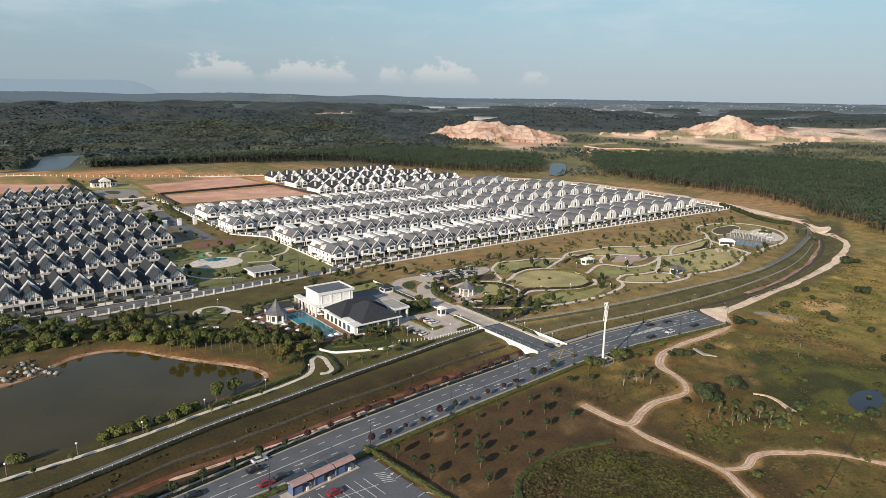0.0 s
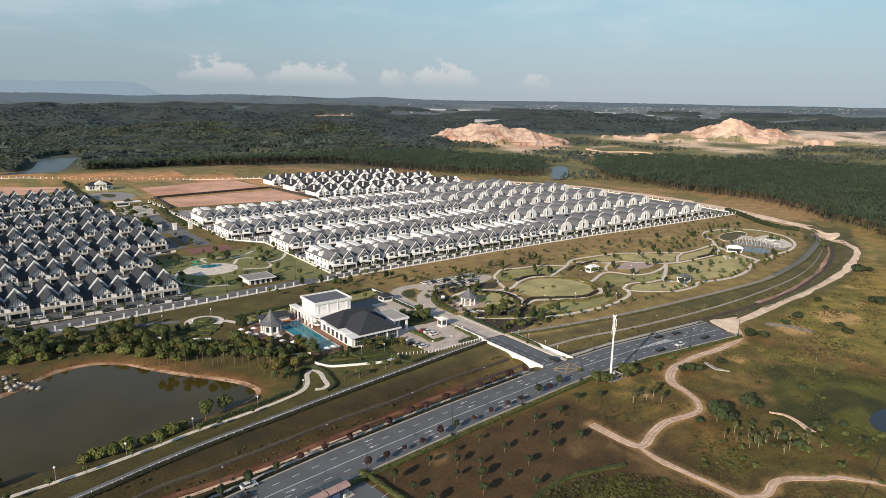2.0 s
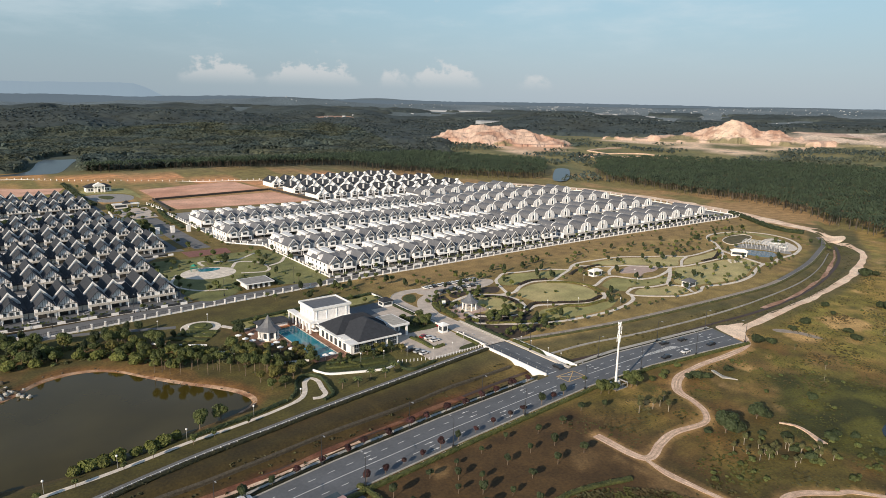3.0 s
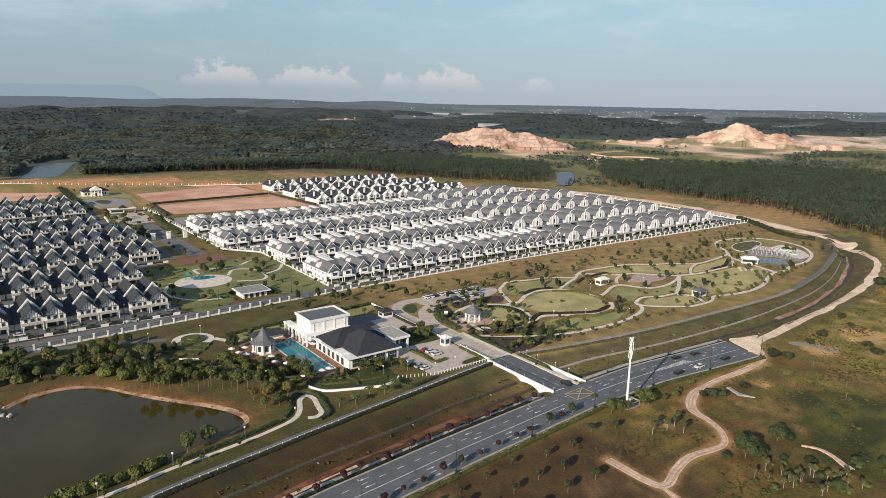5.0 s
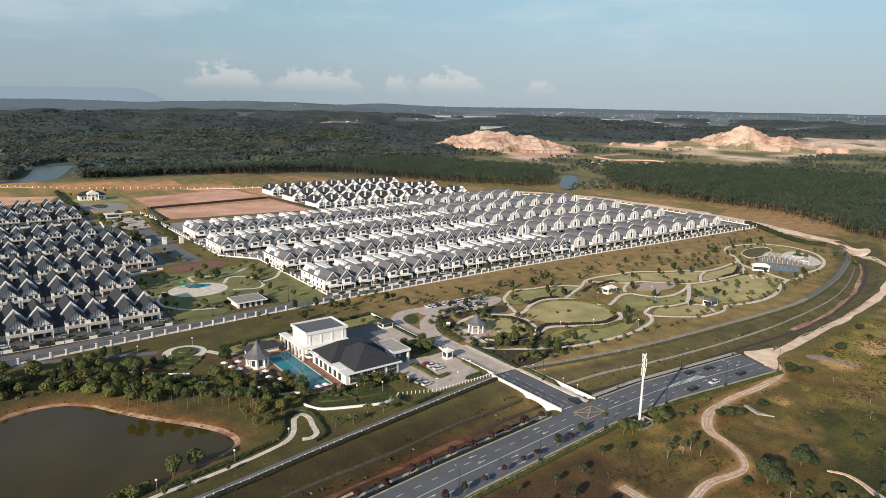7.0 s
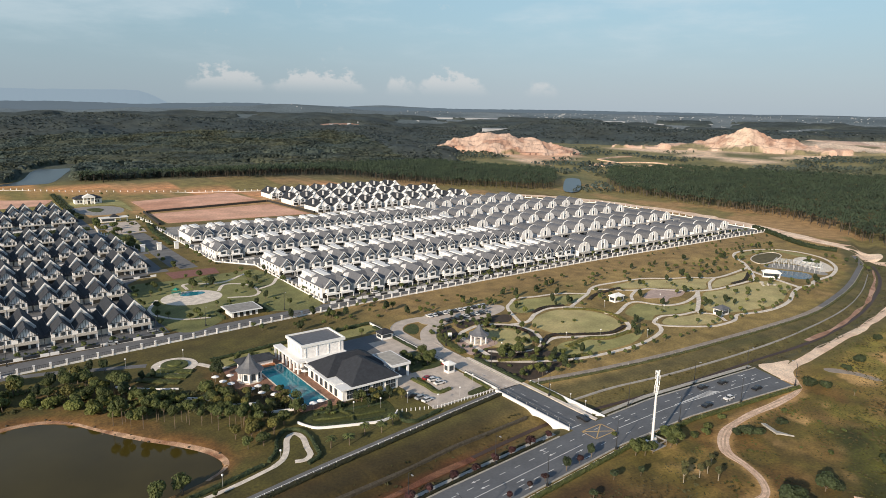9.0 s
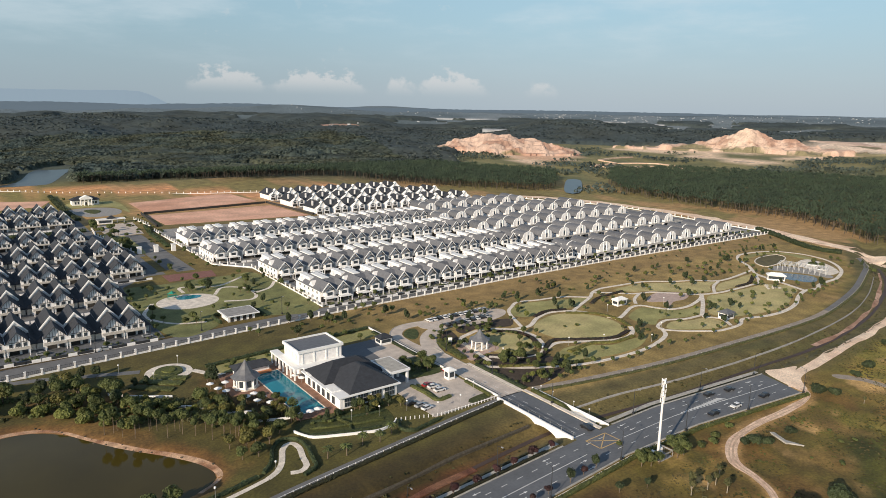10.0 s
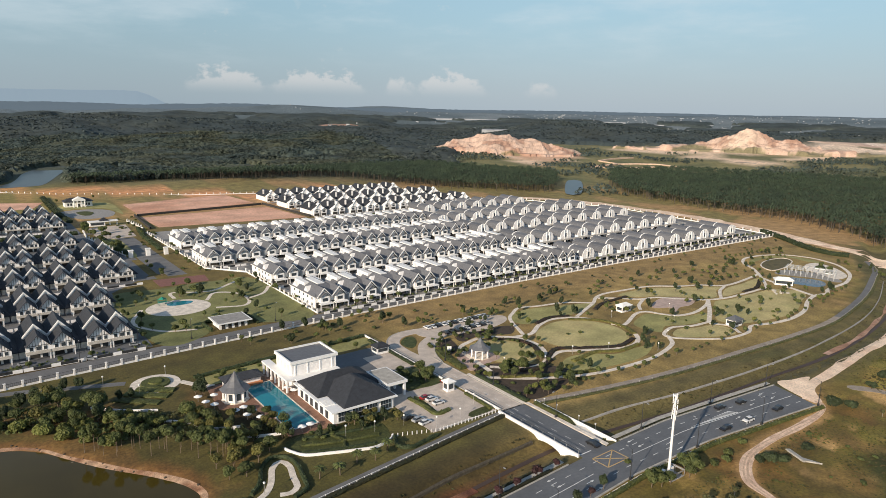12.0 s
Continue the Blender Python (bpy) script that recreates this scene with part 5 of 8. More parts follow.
# ---- estate fences ----
def pillar_fence(label, line, step=5.5, tall=2.3, rails=True):
    root = thing("fence", label, "fence", "estate fences")
    post = Builder().box(-0.32, 0.32, -0.32, 0.32, 0, tall).box(-0.42, 0.42, -0.42, 0.42, tall, tall + 0.18).mesh("post", M_WHITE)
    base = Builder().box(0.3, step - 0.3, -0.12, 0.12, 0, 0.75).mesh("plinth", M_WHITE)
    comb = [(0.3, tall - 0.2), (0.3, tall - 0.3)]
    for k in range(8):
        u = 0.5 + (step - 1.0) * k / 7
        comb += [(u - 0.03, tall - 0.3), (u - 0.03, 0.75), (u + 0.03, 0.75), (u + 0.03, tall - 0.3)]
    comb += [(step - 0.3, tall - 0.3), (step - 0.3, tall - 0.2)]
    bars = Builder().extrude_y(comb, -0.03, 0.03).mesh("railing", M_STEEL)
    for a, b in zip(line, line[1:]):
        a, b = np.array(a, float), np.array(b, float)
        u, n = b - a, max(1, round(np.linalg.norm(b - a) / step))
        turn, k = math.degrees(math.atan2(u[1], u[0])), np.linalg.norm(u) / n / step
        for i in range(n):
            p = a + u * i / n
            for nm, me in (("post", post), ("plinth", base), ("railing", bars))[: 3 if rails else 2]:
                ob = part(nm, me, None, root)
                ob.matrix_basis = pose(p[0], p[1], 0, 0, 0, turn) @ Matrix.Diagonal((k if nm != "post" else 1, 1, 1, 1))
    return root


pillar_fence("long white estate fence of square pillars and dark rails", [(-60, 320), (50, 326), (100, 330), (142, 333), (200, 336.5), (310, 339.5), (400, 339.5), (480, 337.5), (600, 335)])
pillar_fence("white estate fence of square pillars on a plinth", [(600, 335), (606, 413), (611, 519), (566, 604), (517, 648), (506, 700), (492, 775), (330, 800), (254, 823), (186, 860), (135, 887), (87, 935), (-60, 985)], 7.5, rails=False)
pillar_fence("white estate fence beside the small park", [(182.0, 348), (183, 448), (165, 470), (163, 612)], 6, rails=False)
pillar_fence("white estate fence of square pillars on a plinth", [(123, 640), (121, 610), (132, 532)], 6, rails=False)
pillar_fence("white estate fence of square pillars on a plinth", [(162, 673), (166, 632)], 6, rails=False)

# ---- trees ----
def crown_points(rng, n, lobes, spread_, flat=1.0):
    """Leaf places in several uneven lobes."""
    cs = []
    for k in range(lobes):
        a, e = rng.uniform(0, 6.2832), rng.uniform(-0.5, 0.9)
        d = rng.uniform(0.25, 0.62)
        cs.append((d * math.cos(a) * math.cos(e), d * math.sin(a) * math.cos(e), flat * d * math.sin(e), rng.uniform(0.38, 0.62)))
    cs.append((0, 0, 0.1, 0.6))
    out = []
    for _ in range(n):
        cx, cy, cz, cr = cs[rng.randrange(len(cs))]
        v = Vector((rng.gauss(0, 1), rng.gauss(0, 1), rng.gauss(0, 1))).normalized()
        rr = cr * rng.uniform(0.72, 1.05)
        out.append((Vector((cx, cy, cz)) + Vector((v.x, v.y, v.z * flat)) * rr, v))
    return out


def crown_mesh(name, seed, radius, height, leaf, n, mat, lobes=7):
    rng = random.Random(seed)
    b = Builder()
    n, leaf = int(n * 1.5), leaf * 0.8
    for p, v in crown_points(rng, n, lobes, 1.0):
        p = Vector((p.x * radius, p.y * radius, p.z * height / 2))
        nrm = (v + Vector((rng.uniform(-0.5, 0.5), rng.uniform(-0.5, 0.5), rng.uniform(-0.1, 0.8)))).normalized()
        q = nrm.to_track_quat("Z", "Y").to_matrix()
        s = leaf * rng.uniform(0.6, 1.35)
        t = rng.uniform(0, 6.28)
        c, d = math.cos(t) * s, math.sin(t) * s
        b.poly(*[tuple(p + q @ Vector(k)) for k in ((c, d, 0), (-d * 0.8, c * 0.8, s * 0.25), (-c, -d, 0), (d * 0.8, -c * 0.8, s * 0.25))])
    return b.mesh(name, mat)


def trunk_mesh(name, seed, height, radius, mat, limbs=4, reach=1.0):
    rng = random.Random(seed)
    b = Builder().rod((0, 0, -0.2), (rng.uniform(-0.1, 0.1), rng.uniform(-0.1, 0.1), height), radius, 6, radius * 0.6)
    for k in range(limbs):
        a = 6.2832 * (k + rng.uniform(-0.2, 0.2)) / limbs
        b.rod((0, 0, height * rng.uniform(0.6, 0.95)), (reach * math.cos(a), reach * math.sin(a), height + reach * rng.uniform(0.5, 1.0)), radius * 0.5, 4, radius * 0.15)
    return b.mesh(name, mat)


def species(key, label, category, group, height, radius, trunk, leaf, n, mat, bark, variants=3, name="tree", lobes=7):
    kinds = []
    for k in range(variants):
        crown_h = height - trunk * 0.75
        kinds.append((trunk_mesh("trunk", key * 31 + k, trunk, (0.013 if key == 6 else 0.03) * height, bark, 4, radius * 0.5) if trunk > 0 else None, crown_mesh("crown", key * 77 + k, radius, crown_h, leaf, n, mat, lobes), height - crown_h / 2))
    return dict(kinds=kinds, label=label, category=category, group=group, name=name)


def plant(sp, x, y, rng, size=(0.8, 1.2), label=""):
    trunk, crown, mid = sp["kinds"][rng.randrange(len(sp["kinds"]))]
    root = thing(sp["name"], label or sp["label"], sp["category"], sp["group"])
    s = rng.uniform(*size)
    root.matrix_basis = pose(x, y, float(terrain(x, y)), 0, 0, rng.uniform(0, 360)) @ Matrix.Diagonal((s, s, s * rng.uniform(0.9, 1.12), 1))
    if trunk:
        part("trunk", trunk, None, root)
    ob = part("crown", crown, None, root)
    ob.location = (0, 0, mid)
    return root


SP_RED = species(1, "young wine-red leaved street tree", "tree", "red street trees", 3.6, 1.35, 1.5, 0.32, 400, M_LEAF_RED, M_BARK, name="red_street_tree")
SP_STREET = species(2, "young dark green street tree", "tree", "street trees", 4.6, 1.4, 1.6, 0.34, 430, M_LEAF_DARK, M_BARK, name="street_tree")
SP_FIELD = species(3, "small dark planted sapling in the field", "tree", "field saplings", 3.4, 1.1, 1.5, 0.32, 360, M_LEAF_DARK, M_BARK, name="sapling")
SP_ROUND = species(4, "rounded leafy green garden tree", "tree", "garden trees", 6.4, 2.7, 2.2, 0.41, 860, M_LEAF, M_BARK, name="garden_tree")
SP_SHRUB = species(5, "bright green rounded shrub", "shrub", "bright shrubs", 3.0, 2.2, 0, 0.40, 780, M_LEAF_BRIGHT, M_BARK, name="weeping_shrub")
SP_TALL = species(6, "slender tree with a bare pale trunk and small crown", "tree", "slender trees", 8.0, 1.7, 5.2, 0.36, 420, M_LEAF, M_BARK, name="slender_tree")
SP_PARK = species(7, "young green park tree", "tree", "park trees", 4.6, 1.6, 1.9, 0.37, 420, M_LEAF, M_BARK, name="park_tree")
SP_DARK = species(8, "dark green conifer-shaped garden tree", "tree", "dark garden trees", 6.5, 1.7, 1.0, 0.42, 640, M_LEAF_DARK, M_BARK, name="dark_garden_tree")
SP_LOW = species(9, "low dark green bush", "shrub", "low bushes", 1.8, 1.4, 0, 0.34, 330, M_LEAF, M_BARK, name="bush")
SP_YEL = species(10, "yellow-green leafy garden tree", "tree", "garden trees", 6.0, 2.3, 2.0, 0.40, 600, M_LEAF_YELLOW, M_BARK, 2, name="yellow_garden_tree")
SP_BRIGHT = species(11, "fresh bright green young tree", "tree", "park trees", 4.4, 1.5, 1.6, 0.37, 420, M_LEAF_BRIGHT, M_BARK, name="bright_park_tree")
rng = random.Random(5)
ROAD_D1, ROAD_D2 = densify(ROAD_LOW, 7.2), densify(ROAD_HIGH, 8.0)
for p in ROAD_D1:
    if 88 < p[0] < 178:
        plant(SP_RED if rng.random() < 0.9 else SP_STREET, p[0] + rng.uniform(-1.5, 1.5), p[1] + 1.0, rng, (0.65, 1.05))
for p in ROAD_D2:
    if 10 < p[0] < 178:
        plant(SP_RED if p[0] > 76 else SP_STREET, p[0] + rng.uniform(-1.5, 1.5), p[1] + 1.2, rng)
for x, y in ((94, 144), (96, 138), (96, 130), (97, 122), (107, 146), (113, 141), (109, 136), (118, 137), (114, 132), (120, 127), (127, 148), (138, 150), (117, 147), (110, 126), (129, 139), (139, 140), (149, 147), (160, 147), (148, 139), (152, 131), (130, 130), (141, 131), (123, 120), (106, 118), (172, 150), (180, 147)):
    plant(SP_FIELD, x, y, rng, (0.75, 1.25))
for x, y in ((-8, 202), (-2, 203), (30, 203.4), (33.5, 204.2), (37, 204), (41, 204.4), (46, 205.2), (50.5, 205.6), (54, 206.4), (58, 208.4), (8, 202.3)):
    plant(SP_SHRUB, x, y, rng, (1.0, 1.35))
for x, y in ((65.8, 211), (72.6, 211.6)):
    plant(SP_ROUND, x, y, rng, (0.95, 1.1))
for k in range(9):
    plant(SP_PARK, 2 + 9.5 * k + rng.uniform(-2, 2), 191.5 + 0.16 * 9.5 * k + rng.uniform(-0.5, 0.5), rng, (0.5, 0.75))
for x, y in ((-2, 306), (8, 301), (14, 296), (22, 293), (31, 292), (38, 296), (45, 292), (51, 288), (57, 281), (62, 274), (67, 268), (72, 262), (4, 292), (-8, 290)):
    plant(SP_SHRUB, x, y, rng, (1.1, 1.5))
for k in range(24):
    plant(SP_TALL, 66 + 1.55 * k + rng.uniform(-1, 1), 263 - 1.24 * k + rng.uniform(-3, 6), rng, (0.8, 1.2))
for k in range(62):
    x = rng.uniform(24, 76) if k % 3 else rng.uniform(76, 106)
    plant((SP_ROUND, SP_DARK, SP_PARK, SP_ROUND, SP_ROUND, SP_SHRUB, SP_YEL)[rng.randrange(7)], x, 307 - 0.5 * max(0, x - 45) + (rng.uniform(-14, 9) if x < 76 else rng.uniform(-24, -15)), rng, (0.75, 1.2) if x < 76 else (0.5, 0.85))
for k in range(44):
    plant((SP_LOW, SP_ROUND, SP_DARK, SP_ROUND)[rng.randrange(4)], rng.uniform(-10, 30), rng.uniform(304, 334), rng, (0.7, 1.1))
for k in range(30):
    x = rng.uniform(115, 240)
    plant((SP_LOW, SP_PARK, SP_DARK)[rng.randrange(3)], x, rng.uniform(312, 332), rng, (0.6, 1.0))
park_line = np.concatenate([curve_through(p, 4) for p, _ in PARK_PATHS])
count = 0
PONDS = (np.array([(466, 254), (488, 253), (530, 266), (534, 279), (520, 287), (480, 284), (464, 270)], float), np.array([(440, 256), (460, 262), (530, 262), (510, 226), (466, 218), (440, 230)], float))
while count < 270:
    x, y = rng.uniform(204, 535), rng.uniform(214, 318)
    if y > 318 - 0.02 * x or y < 205 + 0.03 * x:
        continue
    if np.hypot(park_line[:, 0] - x, park_line[:, 1] - y).min() < 2.0:
        continue
    if inside(x, y, PONDS[0]) or inside(x, y, PONDS[1]):
        continue
    if np.hypot((x - 270) / 22, (y - 254) / 19) < 1 and rng.random() < 0.9:
        continue
    plant((SP_PARK, SP_PARK, SP_LOW, SP_BRIGHT, SP_DARK)[rng.randrange(5)], x, y, rng, (0.5, 0.9))
    count += 1
for k in range(34):
    plant(SP_PARK, 215 + 7.5 * k + rng.uniform(-2, 2), 212 + rng.uniform(-1.5, 2.5) + max(0, 7.5 * k - 180) * 0.16, rng, (0.45, 0.75))

for k in range(44):
    x = rng.uniform(58, 104)
    plant((SP_SHRUB, SP_ROUND, SP_BRIGHT, SP_LOW, SP_SHRUB)[k % 5], x, 302 - 0.55 * max(0, x - 58) + rng.uniform(-22, -10), rng, (0.6, 1.0))
for k in range(56):
    x = rng.uniform(214, 575)
    plant((SP_FIELD, SP_PARK, SP_LOW)[k % 3], x, rng.choice((303, 309, 318, 325)) + rng.uniform(-1.5, 1.5) + 4 * (x > 350), rng, (0.5, 0.8))


# dense low planting between the garden trees
def understory(label, x, y, size, mat, seed):
    r = np.random.RandomState(seed)
    z, V = terrain(x, y), []
    for k in range(16):
        a, e = r.uniform(0, 6.2832, len(x)), r.uniform(0.0, 1.5, len(x))
        out = np.stack([np.cos(a) * np.cos(e), np.sin(a) * np.cos(e), np.sin(e)], 1)
        c = np.stack([x, y, z], 1) + out * (size * r.uniform(0.6, 1.0, len(x)))[:, None] * (1, 1, 0.8)
        nrm = out + r.uniform(-0.5, 0.5, (len(x), 3))
        u = np.cross(nrm, r.uniform(-1, 1, (len(x), 3)))
        u /= np.linalg.norm(u, axis=1)[:, None] + 1e-6
        v = np.cross(nrm, u)
        v /= np.linalg.norm(v, axis=1)[:, None] + 1e-6
        q = (size * r.uniform(0.22, 0.42, len(x)))[:, None]
        V.append(np.stack([c + u * q, c + v * q, c - u * q, c - v * q], 1))
    q = np.concatenate(V).reshape(-1, 3)
    tagged(new("garden_shrubs", array_mesh("garden_shrubs", q, np.arange(len(q)).reshape(-1, 4), mat)), label, "shrubs", kind="stuff")


r_ = np.random.RandomState(19)
gx, gy = r_.uniform(10, 118, 3400), r_.uniform(236, 312, 3400)
belt = 304 - 0.52 * np.maximum(0, gx - 45)
pick = (gy < belt + 6) & (gy > belt - 24 + 8 * (fbm(gx, gy, 14, 67) - 0.5)) & (fbm(gx, gy, 12, 69) > 0.44) & (signed(gx, gy, POND) > 9)
pick &= ~((gx > 106) & (gy > 250)) & ~inside(gx, gy, np.array([(72, 296), (78, 287), (92, 277), (106, 270), (112, 300), (84, 304)], float))
gx, gy, tall = gx[pick], gy[pick], r_.uniform(0.5, 1.5, pick.sum())
shade = fbm(gx, gy, 16, 70) + r_.uniform(-0.08, 0.08, len(gx))
understory("dense mixed green garden shrubs behind the pond", gx[shade < 0.5], gy[shade < 0.5], tall[shade < 0.5], M_LEAF, 1)
understory("yellow-green garden shrubs behind the pond", gx[shade >= 0.5], gy[shade >= 0.5], tall[shade >= 0.5], M_LEAF_OLIVE, 2)
gx = np.concatenate([r_.uniform(184, 590, 260), r_.uniform(20, 104, 60)])
gy = np.where(gx > 150, 350.2, 346.0) + r_.uniform(-1.5, 2.5, len(gx))
understory("small front garden shrubs along the estate street", gx, gy, r_.uniform(0.5, 1.2, len(gx)), M_LEAF, 3)


def palm(x, y, seed):
    rng_ = random.Random(seed)
    root = thing("palm_tree", "small feathery palm on the clubhouse lawn", "palm", "lawn palms", pose(x, y, float(terrain(x, y)), 0, 0, rng_.uniform(0, 360)))
    part("trunk", Builder().rod((0, 0, -0.2), (0.15, 0.1, 3.4), 0.17, 7, 0.12), M_BARK, root)
    b = Builder()
    for k in range(17):
        a, lift = 2.4 * k, rng_.uniform(0.1, 1.5)
        c, s_, n_ = math.cos(a), math.sin(a), 4
        for i in range(n_):
            u0, u1 = i / n_, (i + 1) / n_
            for side_ in (-1, 1):
                pts = []
                for u, w in ((u0, 0.0), (u1, 0.0), (u1, 0.34 * math.sin(3.0 * u1 + 0.1)), (u0, 0.34 * math.sin(3.0 * u0 + 0.1))):
                    d = 2.1 * u
                    pts.append((0.15 + c * d - s_ * w * side_, 0.1 + s_ * d + c * w * side_, 3.4 + lift * u * 1.5 - (0.9 + lift) * u * u - 0.5 * abs(w)))
                b.poly(*pts)
    part("fronds", b, M_LEAF, root)


for k, (x, y) in enumerate(((133.2, 210.4), (121, 209), (115.5, 210.5), (128, 212), (139, 213))):
    palm(x, y, 300 + k)


# ---- woods ----
def forest(name, label, xs, ys, sizes, mat, kind_, seed, category="woods"):
    """Many trees in one mesh: oil palms with drooping fronds, or rounded crowns of tilted leaf masses."""
    r = np.random.RandomState(seed)
    n = len(xs)
    zs = terrain(xs, ys)
    V, F = [], []
    if kind_ == "palm":
        fronds = 14
        for k in range(fronds):
            a = r.uniform(0, 6.2832, n) if k == 0 else a + 2.399 + r.uniform(-0.2, 0.2, n)
            up = r.uniform(0.0, 1.0, n) + 0.5 * (k > 9)
            L = sizes * r.uniform(0.38, 0.52, n)
            top = zs + sizes * 0.82
            ca, sa_ = np.cos(a), np.sin(a)
            w = L * 0.125
            mid = np.stack([xs + ca * L * 0.5, ys + sa_ * L * 0.5, top + L * up * 0.45], 1)
            tip = np.stack([xs + ca * L, ys + sa_ * L, top + L * (up * 0.5 - 0.42)], 1)
            root_ = np.stack([xs, ys, top], 1)
            sd = np.stack([-sa_ * w, ca * w, -0.5 * w], 1)
            sd2 = np.stack([sa_ * w, -ca * w, -0.5 * w], 1)
            V.append(np.stack([root_, mid + sd, tip, mid], 1))
            V.append(np.stack([root_, mid, tip, mid + sd2], 1))
        quads = np.concatenate(V).reshape(-1, 3)
        faces = np.arange(len(quads)).reshape(-1, 4)
    else:
        masses = 9
        for k in range(masses):
            a, e = r.uniform(0, 6.2832, n), r.uniform(-0.1, 1.5, n) if k else np.full(n, 1.5)
            c = np.stack([xs + sizes * 0.42 * np.cos(a) * np.cos(e), ys + sizes * 0.42 * np.sin(a) * np.cos(e), zs + sizes * (0.35 + 0.5 * np.sin(e))], 1)
            nrm = np.stack([np.cos(a) * np.cos(e), np.sin(a) * np.cos(e), np.sin(e)], 1) + r.uniform(-0.4, 0.4, (n, 3))
            nrm /= np.linalg.norm(nrm, axis=1)[:, None]
            u = np.cross(nrm, r.uniform(-1, 1, (n, 3)))
            u /= np.linalg.norm(u, axis=1)[:, None] + 1e-6
            v = np.cross(nrm, u)
            s = (sizes * r.uniform(0.20, 0.36, n))[:, None]
            V.append(np.stack([c + u * s, c + v * s * r.uniform(0.6, 1.1, (n, 1)), c - u * s, c - v * s * r.uniform(0.6, 1.1, (n, 1))], 1))
        quads = np.concatenate(V).reshape(-1, 3)
        faces = np.arange(len(quads)).reshape(-1, 4)
    me = array_mesh(name, quads, faces, mat)
    tagged(new(name, me), label, category, kind="stuff")
    if kind_ in ("palm", "edge"):
        keep = r.uniform(0, 1, n) < 1.0
        tx, ty, tz, ts = xs[keep], ys[keep], zs[keep], sizes[keep]
        rad, sides = 0.3, 3
        ring = [np.stack([tx + rad * math.cos(2.1 * i), ty + rad * math.sin(2.1 * i), tz + h * ts * 0.82], 1) for h in (0, 1) for i in range(sides)]
        tv = np.stack(ring, 1).reshape(-1, 3)
        base = np.arange(len(tx))[:, None] * 6
        tf = np.concatenate([base + np.array([i, (i + 1) % 3, 3 + (i + 1) % 3, 3 + i]) for i in range(3)])
        tagged(new(name + "_trunks", array_mesh(name + "_trunks", tv, tf, M_DARK_TRUNK)), "bare pale trunks at the edge of the woods", "woods", kind="stuff")


def scatter(x0, x1, y0, y1, step, seed, jitter=0.42):
    r = np.random.RandomState(seed)
    gx, gy = np.meshgrid(np.arange(x0, x1, step), np.arange(y0, y1, step * 0.87), indexing="ij")
    gx = gx + (np.arange(gx.shape[1])[None, :] % 2) * step / 2
    return (gx + r.uniform(-jitter, jitter, gx.shape) * step).ravel(), (gy + r.uniform(-jitter, jitter, gy.shape) * step).ravel(), r


def canopy(name, label, gx, gy, mask, height, bump, size, mat, seed):
    """The closed lumpy roof of leaves of a wood, one mesh."""
    X, Y = np.meshgrid(gx, gy, indexing="ij")
    r = np.random.RandomState(seed)
    step = gx[1] - gx[0]
    X, Y = X + r.uniform(-0.3, 0.3, X.shape) * step, Y + r.uniform(-0.3, 0.3, X.shape) * step
    lump = 1 - abs(2 * fbm(X, Y, size, seed, 3) - 1)
    Z = terrain(X, Y) + height + bump * (lump - 0.5) + 0.5 * bump * (fbm(X, Y, size * 7, seed + 9) - 0.5)
    ok = mask(X, Y)
    Z = np.where(ok, Z, terrain(X, Y) - 1)
    idx = np.arange(X.size).reshape(X.shape)
    quads = np.stack([idx[:-1, :-1], idx[1:, :-1], idx[1:, 1:], idx[:-1, 1:]], -1).reshape(-1, 4)
    quads = quads[ok.ravel()[quads].any(1)]
    used_v, back_v = np.unique(quads, return_inverse=True)
    me = array_mesh(name, np.stack([X, Y, Z], -1).reshape(-1, 3)[used_v], back_v.reshape(-1, 4), mat)
    me.polygons.foreach_set("use_smooth", np.ones(len(quads), bool))
    tagged(new(name, me), label, "woods", kind="stuff")


EDGE_R = np.array([(548, 120), (573, 194), (588, 214), (612, 244), (640, 281), (690, 364), (682, 447), (702, 581), (760, 650), (900, 760), (1010, 700), (1080, 560), (1150, 380), (1150, 120), (1000, -60), (640, -40)], float)
EDGE_L = np.array([(-200, 1010), (60, 1020), (98, 1008), (112, 1150), (190, 1235), (160, 1010), (172, 965), (262, 985), (330, 890), (400, 900), (480, 900), (520, 800), (560, 725), (610, 660), (650, 640), (760, 745), (790, 780), (745, 870), (700, 1050), (800, 1300), (900, 1600), (500, 1900), (-100, 1800), (-400, 1400)], float)
fx, fy, r_ = scatter(540, 1160, -60, 770, 8.4, 3)
ok = inside(fx, fy, EDGE_R) & (signed(fx, fy, POND2) > 4)
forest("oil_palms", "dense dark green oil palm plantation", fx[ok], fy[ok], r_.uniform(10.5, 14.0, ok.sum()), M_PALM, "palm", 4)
fx, fy, r_ = scatter(-400, 900, 640, 1000, 8.6, 5)
ok = inside(fx, fy, EDGE_L) & (signed(fx, fy, LAKE) > 5) & (signed(fx, fy, POND2) > 4)
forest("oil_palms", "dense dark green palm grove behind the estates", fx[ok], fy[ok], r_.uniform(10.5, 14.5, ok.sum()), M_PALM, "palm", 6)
fx, fy, r_ = scatter(-250, 900, 1000, 1900, 6.6, 7)
ok = inside(fx, fy, EDGE_L) & (signed(fx, fy, LAKE) > 7) & (fy > 1.05 * fx + 0.0) & (sand_at(fx, fy) < 0.3)
fd, fa = np.hypot(fx - 40, fy - 55), np.degrees(np.arctan2(fy - 55, fx - 40))
ok &= ~((fa < 54.5) & (fd > 1120) & (fd < 1480))
ok &= fbm(fx, fy, 90, 63) < 0.68
